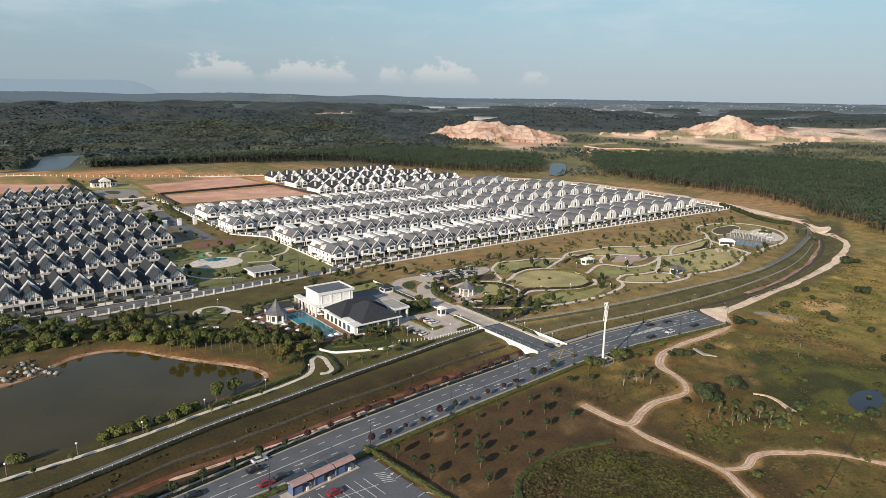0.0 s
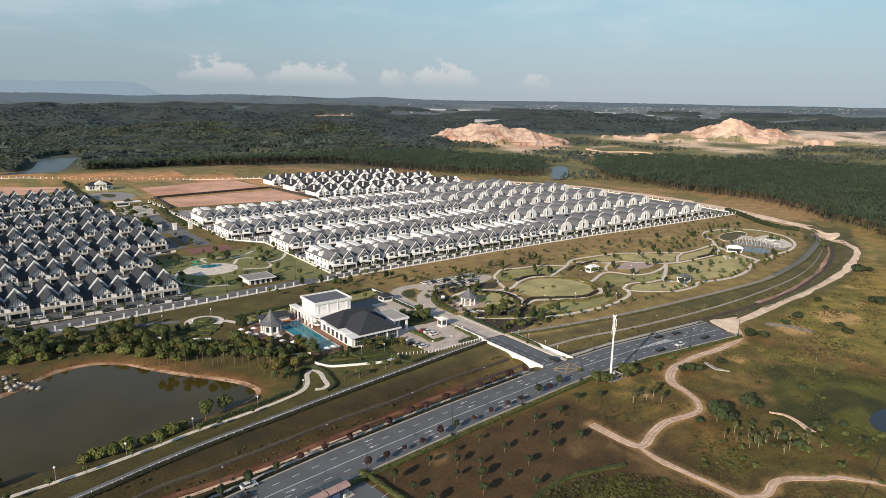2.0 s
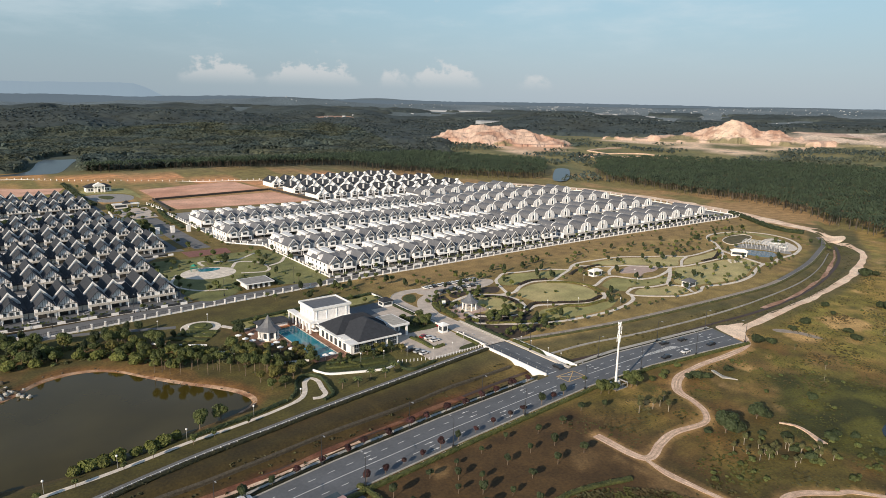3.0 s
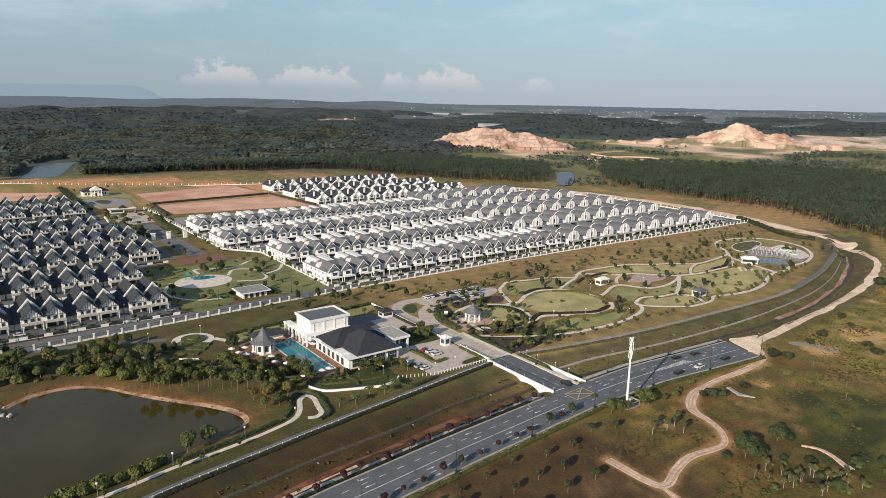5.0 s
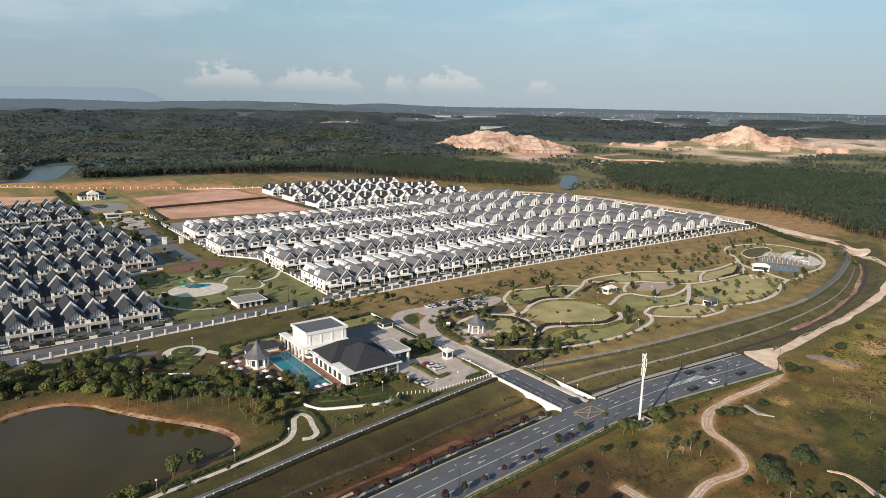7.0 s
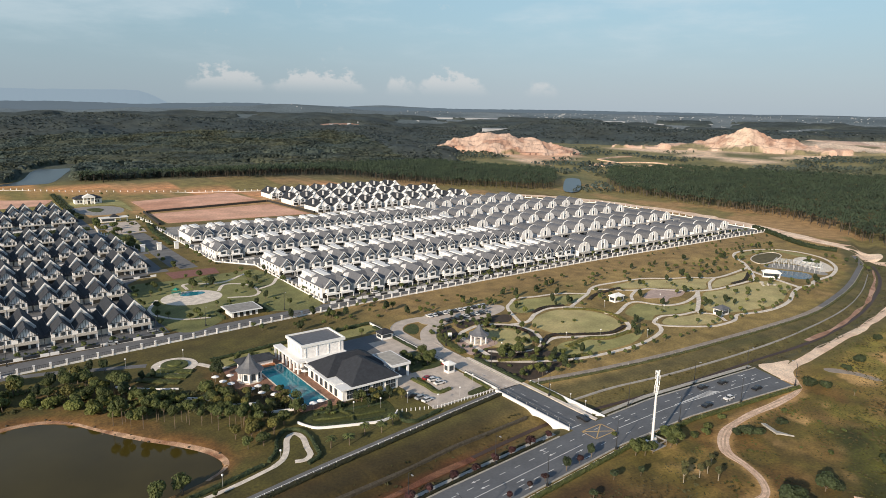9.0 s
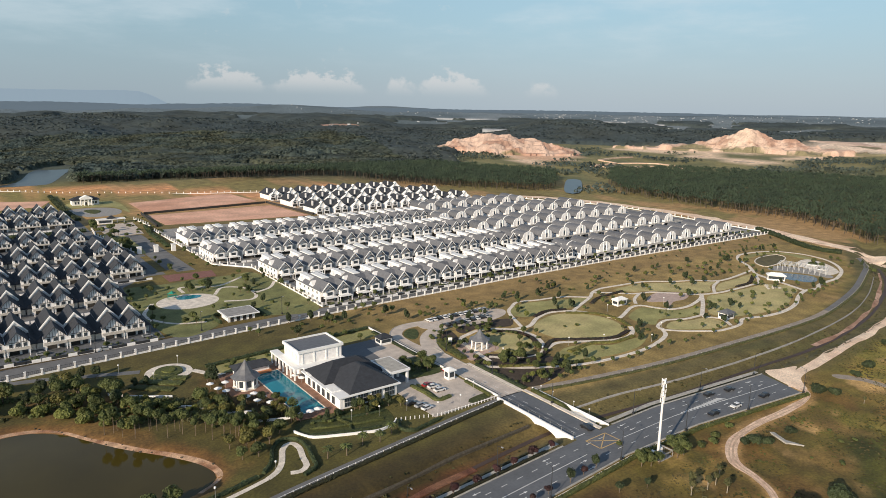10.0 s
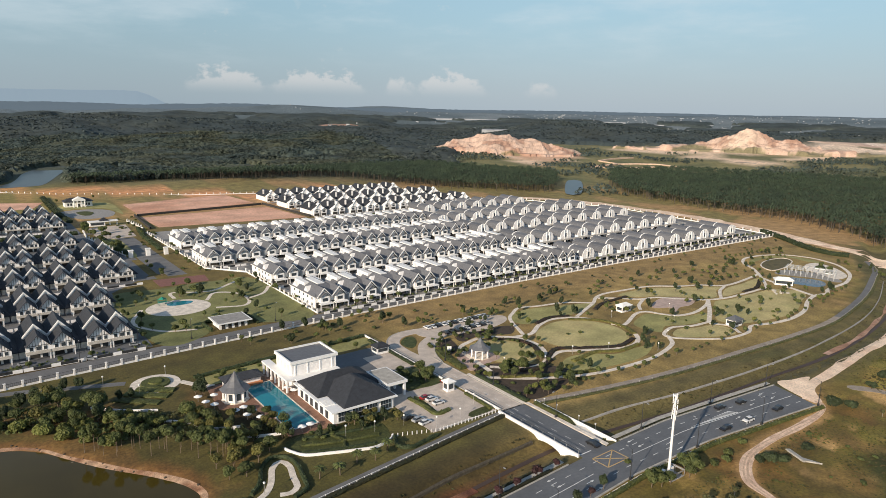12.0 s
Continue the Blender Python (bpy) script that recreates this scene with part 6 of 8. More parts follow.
def hill_wood(x, y):
    d, a = np.hypot(x - 40, y - 55), np.degrees(np.arctan2(y - 55, x - 40))
    m = inside(x, y, EDGE_L) & (y > 1015) & (y > 1.05 * x) & (signed(x, y, LAKE) > 9) & (sand_at(x, y) < 0.3) & (fbm(x, y, 90, 63) < 0.68)
    return m & ~((a < 54.5) & (d > 1120) & (d < 1480))


def horizon_wood(x, y):
    r, az = np.hypot(x, y), np.degrees(np.arctan2(y, x))
    m = (r > 1250) & (r < 3700) & (az > 14) & (az < 95) & ~inside(x, y, EDGE_L) & ~inside(x, y, EDGE_R) & (woods_at(x, y) > 0.5) & (sand_at(x, y) < 0.05)
    bare = np.minimum(np.hypot(x - 1362, y - 2536) / 95, np.hypot((x - 1490) / 100, (y - 2330) / 55))
    return m & (bare > 1) & ((r < 2500) | (fbm(az * 60, r, 190, 105, 4) < 0.57))


canopy("woodland", "closed dark green canopy of the hill woods", np.arange(-250, 900, 4.2), np.arange(1000, 1900, 4.2), hill_wood, 5.5, 6.0, 13.0, M_FOREST_HAZED, 81)
canopy("woodland", "closed canopy of the distant woods", np.arange(-320, 3600, 12.0), np.arange(300, 3700, 12.0), horizon_wood, 7.0, 9.0, 30.0, M_FAR_FOREST_HAZED, 82)
forest("woodland", "dense dark green woodland on low hills", fx[ok], fy[ok], np.clip(6.5 + 7 * fbm(fx[ok], fy[ok], 70, 65) * r_.uniform(0.5, 1.3, ok.sum()), 5, 14), M_FOREST_HAZED, "crown", 8)
fx, fy, r_ = scatter(-250, 3000, 250, 3000, 12.5, 9)
rr, az = np.hypot(fx, fy), np.degrees(np.arctan2(fy, fx))
ok = (rr > 1150) & (rr < 3000) & (az > 14) & (az < 92) & ~inside(fx, fy, EDGE_L) & ~inside(fx, fy, EDGE_R)
ok &= (woods_at(fx, fy) > 0.5) & (np.minimum(np.hypot(fx - 1362, fy - 2536) / 105, np.hypot((fx - 1490) / 110, (fy - 2330) / 65)) > 1) & (signed(fx, fy, LAKE) > 10) & (ground_tone(fx, fy)[:, 0] < 0.09)
forest("woodland", "distant dark green woodland", fx[ok], fy[ok], r_.uniform(8.5, 14, ok.sum()), M_FAR_FOREST_HAZED, "crown", 10)
fx, fy, r_ = scatter(500, 1700, 300, 1300, 11, 13)
rr, az = np.hypot(fx, fy), np.degrees(np.arctan2(fy, fx))
ok = (rr > 900) & (rr < 1750) & (az > 12) & (az < 56) & ~inside(fx, fy, EDGE_R) & ~inside(fx, fy, EDGE_L) & (sand_at(fx, fy) < 0.2) & (fbm(fx, fy, 120, 61) > 0.56)
forest("scrub_trees", "scattered dark scrub trees on the far slopes", fx[ok], fy[ok], r_.uniform(4, 8, ok.sum()), M_FOREST_HAZED, "crown", 14)

# ---- bridge and canal walls ----
bridge = thing("bridge", "white arched concrete road bridge over the canal", "bridge")
arch = [(177.5, 1.0), (177.5, -3.0), (184.0, -3.0)] + [(190.0 - 6.0 * math.cos(math.pi * k / 10), -3.0 + 2.2 * math.sin(math.pi * k / 10)) for k in range(1, 10)] + [(196.0, -3.0), (202.0, -2.6), (207.0, -1.4), (213.5, 0.1), (213.5, 1.0)]
for x0, nm in ((183.2, "side_wall"), (200.4, "side_wall")):
    part(nm, Builder().extrude_x([(a_, min(b_, 0.55) if x0 > 190 else b_) for a_, b_ in arch][::-1], x0, x0 + (0.6 if x0 < 190 else 0.3)), M_WHITE, bridge, "white arched side wall")
part("vault", Builder().extrude_x([(184.0, -3.0), (186, -1.6), (190, -0.75), (194, -1.6), (196.0, -3.0), (196.6, -3.0), (194.4, -0.9), (190, -0.1), (185.6, -0.9), (183.4, -3.0)], 183.9, 200.1), M_CREAM, bridge)
for x in (184.0,):
    part("handrail", Builder().box(x - 0.06, x + 0.06, 178, 213, 1.95, 2.05), M_STEEL, bridge)
    for k in range(8):
        part("rail_post", Builder().box(x - 0.06, x + 0.06, 178 + 5 * k - 0.06, 178 + 5 * k + 0.06, 1.0, 2.0), M_GALV, bridge)
lamp_post = Builder().rod((0, 0, 0), (0, 0, 1.9), 0.06).mesh("post", M_GALV)
lamp_head = Builder().cone(0, 0, 1.85, 2.15, 0.22, 0.3, 8).mesh("lantern", M_LAMP)
for y in (186, 193, 203, 209):
    d = thing("bridge_lamp", "small white lantern on the bridge wall", "lamp", "bridge lamps", pose(200.5, y, 0.55))
    part("post", lamp_post, None, d)
    part("lantern", lamp_head, None, d)
for nm, pts, h in (("left", [(-10, 168), (20, 175), (42, 180), (58, 181.2), (77, 183.2), (98, 185.8), (122, 188), (150, 191.4), (180, 193.6)], 0.9), ("right", [(203, 194), (223, 192.5), (252, 189), (299, 186), (345, 185), (405, 190), (455, 201), (507, 218)], 0.45)):
    ribbon("stone_wall", curve_through(pts, 2), 0.7 if nm == "left" else 0.4, M_STONE if nm == "left" else M_CONCRETE, h, 0.9 + h, 0.3, 40, "low rough stone edging of the canal", "wall", kind="")
ribbon("mud_bank", curve_through([(20, 172), (43, 175.8), (56, 175.6), (68, 176.2), (78, 177.2), (88.5, 178.8), (100, 180.4), (113, 181.6), (150, 185)], 2), 1.9, M_REDMUD, 0.18, 0.2, 0.95, 61, "bare red mud along the canal bed", "mud")
ribbon("mud_bank", curve_through([(40, 173.2), (50, 173.6), (62, 174.2), (76, 174.9), (92, 177.2), (104, 178.6)], 2), 1.6, M_TRACK, 0.16, 0.2, 0.9, 64, "pale orange sand along the canal bed", "mud")
ribbon("mud_bank", curve_through([(345, 180), (372, 180.5), (405, 185), (440, 192), (470, 201), (500, 211), (530, 224)], 2), 1.7, material("pale_pink_sand_bar", (0.48, 0.31, 0.23), 0.9, vary=0.25, scale=0.3, fine=0.2, tint=(0.30, 0.17, 0.11)), 0.2, 0.2, 0.98, 66, "bare pinkish sand bars in the canal", "mud")


# ---- hedges ----
def hedge(line, width, height, mat, label, group="hedges", seed=0, lift=0.0):
    line = np.asarray(line, float)
    d = np.gradient(line, axis=0)
    d /= np.linalg.norm(d, axis=1)[:, None] + 1e-9
    side = np.stack([-d[:, 1], d[:, 0]], 1)
    prof = [(-0.5, 0.0), (-0.55, 0.55), (-0.42, 0.95), (0.0, 1.05), (0.42, 0.95), (0.55, 0.55), (0.5, 0.0)]
    r = np.random.RandomState(seed)
    n, k = len(line), len(prof)
    V = np.zeros((n, k, 3))
    for j, (u, v) in enumerate(prof):
        wob = 1 + r.uniform(-0.16, 0.16, n)
        V[:, j, :2] = line + side * (u * width * wob)[:, None]
        V[:, j, 2] = terrain(V[:, j, 0], V[:, j, 1]) + v * height * (1 + r.uniform(-0.16, 0.16, n)) - 0.05 * (v == 0) + lift
    i, j = np.meshgrid(np.arange(n - 1), np.arange(k - 1), indexing="ij")
    q = np.stack([i * k + j, i * k + j + 1, (i + 1) * k + j + 1, (i + 1) * k + j], -1).reshape(-1, 4)
    faces = [tuple(f) for f in q.tolist()] + [tuple(range(k))[::-1], tuple(range((n - 1) * k, n * k))]
    verts = V.reshape(-1, 3).tolist()
    m = int(np.linalg.norm(np.diff(line, axis=0), axis=1).sum() * 7)
    ii, jj, tt = r.randint(0, n - 1, m), r.randint(0, k - 2, m), r.uniform(0, 1, (2, m, 1))
    c = (V[ii, jj] * (1 - tt[0]) + V[ii + 1, jj] * tt[0]) * (1 - tt[1]) + (V[ii, jj + 1] * (1 - tt[0]) + V[ii + 1, jj + 1] * tt[0]) * tt[1]
    size = 0.22 * min(width, height * 1.4) + 0.08
    for p, u, w_ in zip(c, r.uniform(-1, 1, (m, 3)), r.uniform(-1, 1, (m, 3))):
        b0 = len(verts)
        verts += [tuple(p + size * u), tuple(p + size * w_ * 0.8), tuple(p - size * u), tuple(p - size * w_ * 0.8)]
        faces.append((b0, b0 + 1, b0 + 2, b0 + 3))
    me = bpy.data.meshes.new("hedge")
    me.from_pydata(verts, [], faces)
    me.materials.append(mat)
    return tagged(new("hedge", me), label, "hedge", group)


M_HEDGE_BROWN = leaf_material("brownish_dark_hedge", (0.048, 0.046, 0.021), (0.036, 0.040, 0.019))
hedge(densify(offset_line(ROAD_LOW, -2.6), 1.2)[110:], 1.3, 0.9, M_HEDGE, "clipped yellow-green roadside hedge", seed=1)
hedge(densify(offset_line(ROAD_HIGH, 1.2), 1.2)[30:212], 0.9, 0.7, M_HEDGE_BROWN, "dark clipped hedge between road and footway", seed=2)
hedge(densify(offset_line(ROAD_HIGH, 4.3), 1.2)[30:208], 0.9, 0.8, M_HEDGE_BROWN, "dark low hedge behind the footway", seed=3)
hedge(offset_line(BANK_L, -2.4), 1.4, 0.8, M_HEDGE_BROWN, "dark low hedge below the canal path", seed=4)
hedge(offset_line(BANK_R, -2.6), 1.2, 0.6, M_LEAF_OLIVE, "low olive hedge below the canal path", seed=5)
hedge(curve_through([(89.5, 154), (90.5, 147), (91.8, 133), (93.5, 118), (96, 100)], 1.2), 1.4, 1.0, M_HEDGE, "clipped hedge along the car park", seed=6)
hedge(curve_through([(108, 108), (113, 114), (121, 117.5), (135, 118.5), (152, 114)], 1.2), 1.6, 0.7, M_HEDGE, "rough green hedge line at the scrub's edge", seed=7)
hedge(curve_through([(97, 213), (101, 217.5), (104, 224), (108, 228), (112, 226.5), (113.4, 221), (111.8, 213), (110.6, 208), (106, 205.6)], 1.2), 1.0, 0.9, M_LEAF_DARK, "dark hedge round the garden loop", seed=8)
hedge(curve_through([(62, 205.5), (72, 206.8), (84, 209.2), (95, 212)], 1.2), 1.2, 0.9, M_LEAF_DARK, "dark hedge along the promenade", seed=9)
hedge(curve_through([(145, 218.5), (143, 213), (146, 210.2), (151, 211), (157, 212.2)], 1.0), 1.0, 1.0, M_LEAF_DARK, "dark clipped serpentine hedge", seed=10)
for k, pts in enumerate(([(233, 240), (245, 246), (256, 240), (270, 233.5), (284, 236)], [(280, 272), (292, 262), (294, 250), (290, 240)], [(228, 272), (238, 264), (239, 254), (233, 244)], [(215, 237), (224, 235), (234, 238.5)], [(240, 232), (256, 234), (266, 229.5), (280, 230)], [(304, 276), (316, 281), (338, 283)], [(404, 252), (420, 253), (440, 262)], [(204, 236), (214, 231), (226, 225), (240, 220.5)], [(262, 276), (274, 279), (284, 276)])):
    hedge(curve_through(pts, 1.2), 2.0, 0.7, M_MAROON if k % 3 != 1 else M_LEAF_YELLOW, "bed of maroon bedding shrubs along a park path" if k % 3 != 1 else "yellow-green bedding shrubs round the lawn", "bedding", seed=20 + k)
for k, pts in enumerate(([(604, 345), (598, 336), (584, 316), (570, 298), (562, 284), (560, 272), (563, 262)], [(604, 345), (608, 352)])):
    hedge(curve_through(pts, 2.0), 5.0, 2.4, M_LEAF_DARK, "thick dark green shrub belt", "shrub belts", seed=40 + k)

# ---- clubhouse, pool and forecourt ----
sheet("pavement", [(157, 214.5), (184, 215.5), (184, 245), (157, 245)], 0.07, M_PAVER, "beige paved forecourt parking", "pavement", thick=0.1)
sheet("pavement", [(157, 245.002), (168, 245.002), (168, 262), (183, 264), (183, 292), (158, 291)], 0.065, M_ASPHALT, "dark asphalt service court", "pavement", thick=0.1)
sheet("pavement", [(169.5, 266), (184, 264.5), (183, 283), (170.5, 283)], 0.08, M_PAVER, "beige paved side parking", "pavement", thick=0.1)
sheet("pavement", [(118.5, 237.5), (134.5, 236), (134.5, 292), (109, 289), (107, 268), (117, 266)], 0.06, material("terracotta_deck", (0.24, 0.13, 0.085), 0.8, vary=0.15, scale=0.5, fine=0.15), "terracotta tiled pool deck", "pavement", thick=0.1)
pool = thing("swimming_pool", "rectangular turquoise swimming pool with a pale rim", "pool")
part("rim", Builder().box(119.9, 120.4, 241.5, 282, 0, 0.12).mesh("rim", M_PATH), None, pool)
part("rim", Builder().box(130, 130.5, 241.5, 282, 0, 0.12).mesh("rim", M_PATH), None, pool)
part("rim", Builder().box(119.9, 130.5, 282, 282.5, 0, 0.12).mesh("rim", M_PATH), None, pool)
part("rim", Builder().box(119.9, 130.5, 241, 241.5, 0, 0.12).mesh("rim", M_PATH), None, pool)
part("water", Builder().box(120.4, 130, 241.5, 282, -0.2, 0.09).mesh("water", M_POOL), None, pool)

club = thing("clubhouse", "white clubhouse with flat-roofed hall and charcoal hipped roofs", "clubhouse")
part("hall", Builder().box(133.8, 151.6, 270, 283.6, 0, 10.0), M_WHITE, club, "tall white hall")
part("parapet", Builder().box(133.2, 152.2, 269.4, 270.0, 9.6, 10.7).mesh("parapet", M_TRIM), None, club)
part("parapet", Builder().box(133.2, 152.2, 283.6, 284.2, 9.6, 10.7).mesh("parapet", M_TRIM), None, club)
part("parapet", Builder().box(133.2, 133.8, 270.0, 283.6, 9.6, 10.7).mesh("parapet", M_TRIM), None, club)
part("parapet", Builder().box(151.6, 152.2, 270.0, 283.6, 9.6, 10.7).mesh("parapet", M_TRIM), None, club)
part("flat_roof", Builder().box(133.8, 151.6, 270, 283.6, 10.0, 10.15), M_ROOF_MID, club, "dark grey flat roof")
part("terrace_roof", Builder().box(130.6, 133.8, 267.0, 290.5, 4.6, 5.2), M_TRIM, club, "white flat loggia roof")
part("terrace_roof", Builder().box(133.8, 152.0, 264.6, 270.0, 4.6, 5.2), M_TRIM, club, "white flat loggia roof")
for y in np.arange(268, 291, 3.6):
    part("column", Builder().box(130.9, 131.5, y, y + 0.6, 0, 4.6), M_WHITE, club)
part("wing", Builder().box(133.6, 156.2, 237.0, 264.6, 0, 4.3), M_WHITE, club, "white single-storey wing")
part("cornice", Builder().box(132.4, 157.2, 235.8, 265.4, 4.3, 4.75), M_TRIM, club, "white projecting cornice")
part("roof", Builder().hip(137.0, 156.6, 236.6, 258.0, 5.05, 10.4, 146.3, 147.3, 245.5, 250.0), M_ROOF_DARK, club, "charcoal hipped roof")
part("roof", Builder().hip(133.6, 158.5, 248.5, 265.2, 5.1, 9.6, 141.0, 151.0, 256.0, 257.5), M_ROOF_DARK, club, "charcoal hipped roof")
for k in range(6):
    part("louvre", Builder().box(132.8, 136.4, 241.5 + 0.8 * k, 241.9 + 0.8 * k, 4.75, 5.1), M_TRIM, club)
for k in range(5):
    part("louvre", Builder().box(133.0, 136.0, 259.0 + 0.8 * k, 259.4 + 0.8 * k, 4.75, 5.1), M_TRIM, club)
for k in range(4):
    x0 = 135.0 + 5.3 * k
    win = part("window", Builder().box(x0, x0 + 4.3, 236.85, 237.0, 0.5, 4.0), M_TRIM, club, "tall white-framed window")
    for u in range(4):
        for v in range(2):
            part("pane", Builder().box(x0 + 0.15 + 1.04 * u, x0 + 1.03 + 1.04 * u, 236.78, 236.86, 0.68 + 1.66 * v, 2.18 + 1.66 * v), M_GLASS, win)
for k in range(6):
    win = part("window", Builder().box(133.45, 133.6, 240.5 + 3.8 * k, 242.9 + 3.8 * k, 0.4, 3.6), M_TRIM, club)
    part("pane", Builder().box(133.36, 133.46, 240.7 + 3.8 * k, 242.7 + 3.8 * k, 0.6, 3.4), M_GLASS, win)
for k in range(4):
    part("window", Builder().box(133.7, 133.82, 272 + 3 * k, 273.6 + 3 * k, 6.3, 8.6), M_CREAM, club)
for k in range(4):
    part("pilaster", Builder().box(135.0 + 4.9 * k, 135.4 + 4.9 * k, 269.8, 270.0, 5.2, 9.6), M_TRIM, club)
porte = thing("porte_cochere", "white flat-roofed drive-through porch of the clubhouse", "canopy")
part("roof", Builder().box(157.3, 166.0, 243.0, 257.5, 5.0, 5.9), M_TRIM, porte)
part("roof_deck", Builder().box(157.9, 165.4, 243.6, 256.9, 5.9, 5.96), M_KERB, porte)
for x in (158.3, 164.8):
    for y in (243.6, 250.0, 256.0):
        part("column", Builder().box(x, x + 0.8, y, y + 0.8, 0, 5.0), M_WHITE, porte)


def gazebo(name, label, x, y, radius, wall_h, top, sides=8, roof=M_ROOF_DARK):
    g = thing(name, label, "gazebo", "", pose(x, y, 0.05))
    part("plinth", Builder().cone(0, 0, 0, 0.25, radius * 1.05, radius * 1.05, sides, 0.39), M_PATH, g)
    shell = Builder().cone(0, 0, wall_h - 0.5, wall_h, radius * 0.97, radius * 1.02, sides, 0.39)
    part("cornice", shell, M_TRIM, g)
    r = Builder()
    prof = ((1.18, 0.0), (0.72, 0.22), (0.42, 0.48), (0.2, 0.78), (0.03, 1.0))
    for (r0, h0), (r1, h1) in zip(prof, prof[1:]):
        r.cone(0, 0, wall_h + h0 * (top - wall_h), wall_h + h1 * (top - wall_h), radius * r0, radius * r1, sides, 0.39)
    part("roof", r, roof, g, "bell-shaped grey roof")
    for k in range(sides):
        a = 0.39 + 6.2832 * k / sides
        part("column", Builder().cone(radius * 0.88 * math.cos(a), radius * 0.88 * math.sin(a), 0.25, wall_h - 0.5, 0.32, 0.32, 8), M_WHITE, g)
    return g


g1 = gazebo("pool_pavilion", "white octagonal pool pavilion with dark bell-shaped roof", 114.3, 273.5, 4.6, 4.2, 10.4, 8, M_ROOF_MID)
for k in range(8):
    a = 0.39 + 6.2832 * (k + 0.5) / 8
    pane = part("glazing", Builder().box(-0.05, 0.05, -0.7, 0.7, 0.9, 3.3), M_GLASS, g1)
    panel = part("wall_panel", Builder().box(-0.2, -0.06, -1.45, 1.45, 0.25, 3.6), M_WHITE, g1)
    panel.matrix_basis = pose(4.4 * 0.82 * math.cos(a), 4.4 * 0.82 * math.sin(a), 0, 0, 0, math.degrees(a))
    pane.matrix_basis = pose(4.4 * 0.82 * math.cos(a), 4.4 * 0.82 * math.sin(a), 0, 0, 0, math.degrees(a))
gazebo("park_gazebo", "white park gazebo with grey bell-shaped roof", 211.5, 257.5, 4.0, 4.0, 8.4, 8, M_ROOF_MID)
hut = thing("pool_hut", "low white pool hut with dark hipped roof", "hut")
part("wall", Builder().box(114.5, 127.0, 282.6, 287.6, 0.05, 3.0), M_WHITE, hut)
part("roof", Builder().hip(113.4, 128.2, 281.4, 288.8, 3.2, 4.8, 116.5, 125.0, 285.0, 285.3), M_ROOF_DARK, hut)
part("bench", Builder().box(121.0, 127.5, 281.6, 282.5, 0.05, 1.0), material("orange_cushions", (0.5, 0.2, 0.09), 0.8), hut, "orange bench cushions")


def hut_small(name, label, x, y, w, d, h, roof, m=0):
    g = thing(name, label, "building", "", pose(x, y, 0.05, 0, 0, m))
    part("wall", Builder().box(-w / 2, w / 2, -d / 2, d / 2, 0, h), M_WHITE, g)
    part("roof", Builder().hip(-w / 2 - 0.5, w / 2 + 0.5, -d / 2 - 0.5, d / 2 + 0.5, h + 0.3, h + 0.3 + min(w, d) * 0.33, -max(0.05, (w - d) / 2), max(0.05, (w - d) / 2), -0.05, 0.05), roof, g)
    part("window", Builder().box(-w / 2 + 0.5, w / 2 - 0.5, -d / 2 - 0.06, -d / 2, 1.0, h - 0.5), M_GLASS, g)
    part("window", Builder().box(-w / 2 - 0.06, -w / 2, -d / 2 + 0.5, d / 2 - 0.5, 1.0, h - 0.5), M_GLASS, g)
    return g


hut_small("guardhouse", "small white guardhouse with shallow roof", 180.6, 238.0, 3.0, 3.0, 3.4, M_TRIM)
hut_small("service_hut", "small white service hut with dark roof", 180.0, 285.0, 5.5, 4.5, 2.8, M_ROOF_DARK)
hut_small("park_kiosk", "small white park kiosk with slate roof", 342.0, 221.5, 6, 5, 3.0, M_ROOF_MID)
hut_small("park_shelter", "small white park shelter", 315.0, 266.5, 7, 4, 3.0, M_TRIM)
hut_small("park_pavilion", "white curved park pavilion with pale roof", 441, 248, 10, 4, 3.2, M_TRIM, -52)
umb = (Builder().rod((0, 0, 0), (0, 0, 2.3), 0.05).mesh("pole", M_GALV), Builder().cone(0, 0, 2.0, 2.6, 1.45, 0.06, 8).mesh("canopy", M_TRIM))
for x, y in ((131.5, 269), (132.6, 265.5), (104, 273), (108, 277), (103, 278.5), (105.8, 269.5), (113, 262), (110, 261), (112, 256), (114.6, 258), (115, 252), (119.2, 238.2), (123, 238.2), (126, 238.4)):
    u = thing("parasol", "open white pool parasol on a pole", "parasol", "pool parasols", pose(x, y, 0.06))
    part("pole", umb[0], None, u)
    part("canopy", umb[1], None, u)


def low_wall(pts, h, label, mat=M_WHITE, w=0.4):
    ribbon("wall", curve_through(pts, 1.2), w, mat, h, h + 0.1, label=label, category="wall", kind="")


low_wall([(114, 231), (115, 228), (117.5, 224), (124, 221), (131, 218.3), (137, 216.5), (143, 218), (145, 220)], 0.8, "low curved white garden wall")
low_wall([(106, 252), (107, 246), (110, 243), (117, 240.5)], 0.8, "low curved white garden wall")
low_wall([(72, 293), (76, 289), (82, 284), (90, 279)], 0.7, "low curved white garden wall")
low_wall([(87, 271.5), (93.2, 266.7), (97, 261), (100.6, 256), (104.5, 253.8), (109.4, 251.9)], 0.7, "low curved white garden wall")
lawn([(112, 290.5), (134, 293), (158, 293.5), (184, 296), (184, 304), (160, 302.5), (140, 301.5), (112, 299)], "bright mown lawn behind the clubhouse", M_LAWN_GREEN)
hedge(curve_through([(108, 300), (125, 301.5), (140, 303), (160, 304), (184, 306)], 1.5), 1.5, 1.1, M_LEAF_DARK, "long dark clipped hedge behind the clubhouse", seed=101)
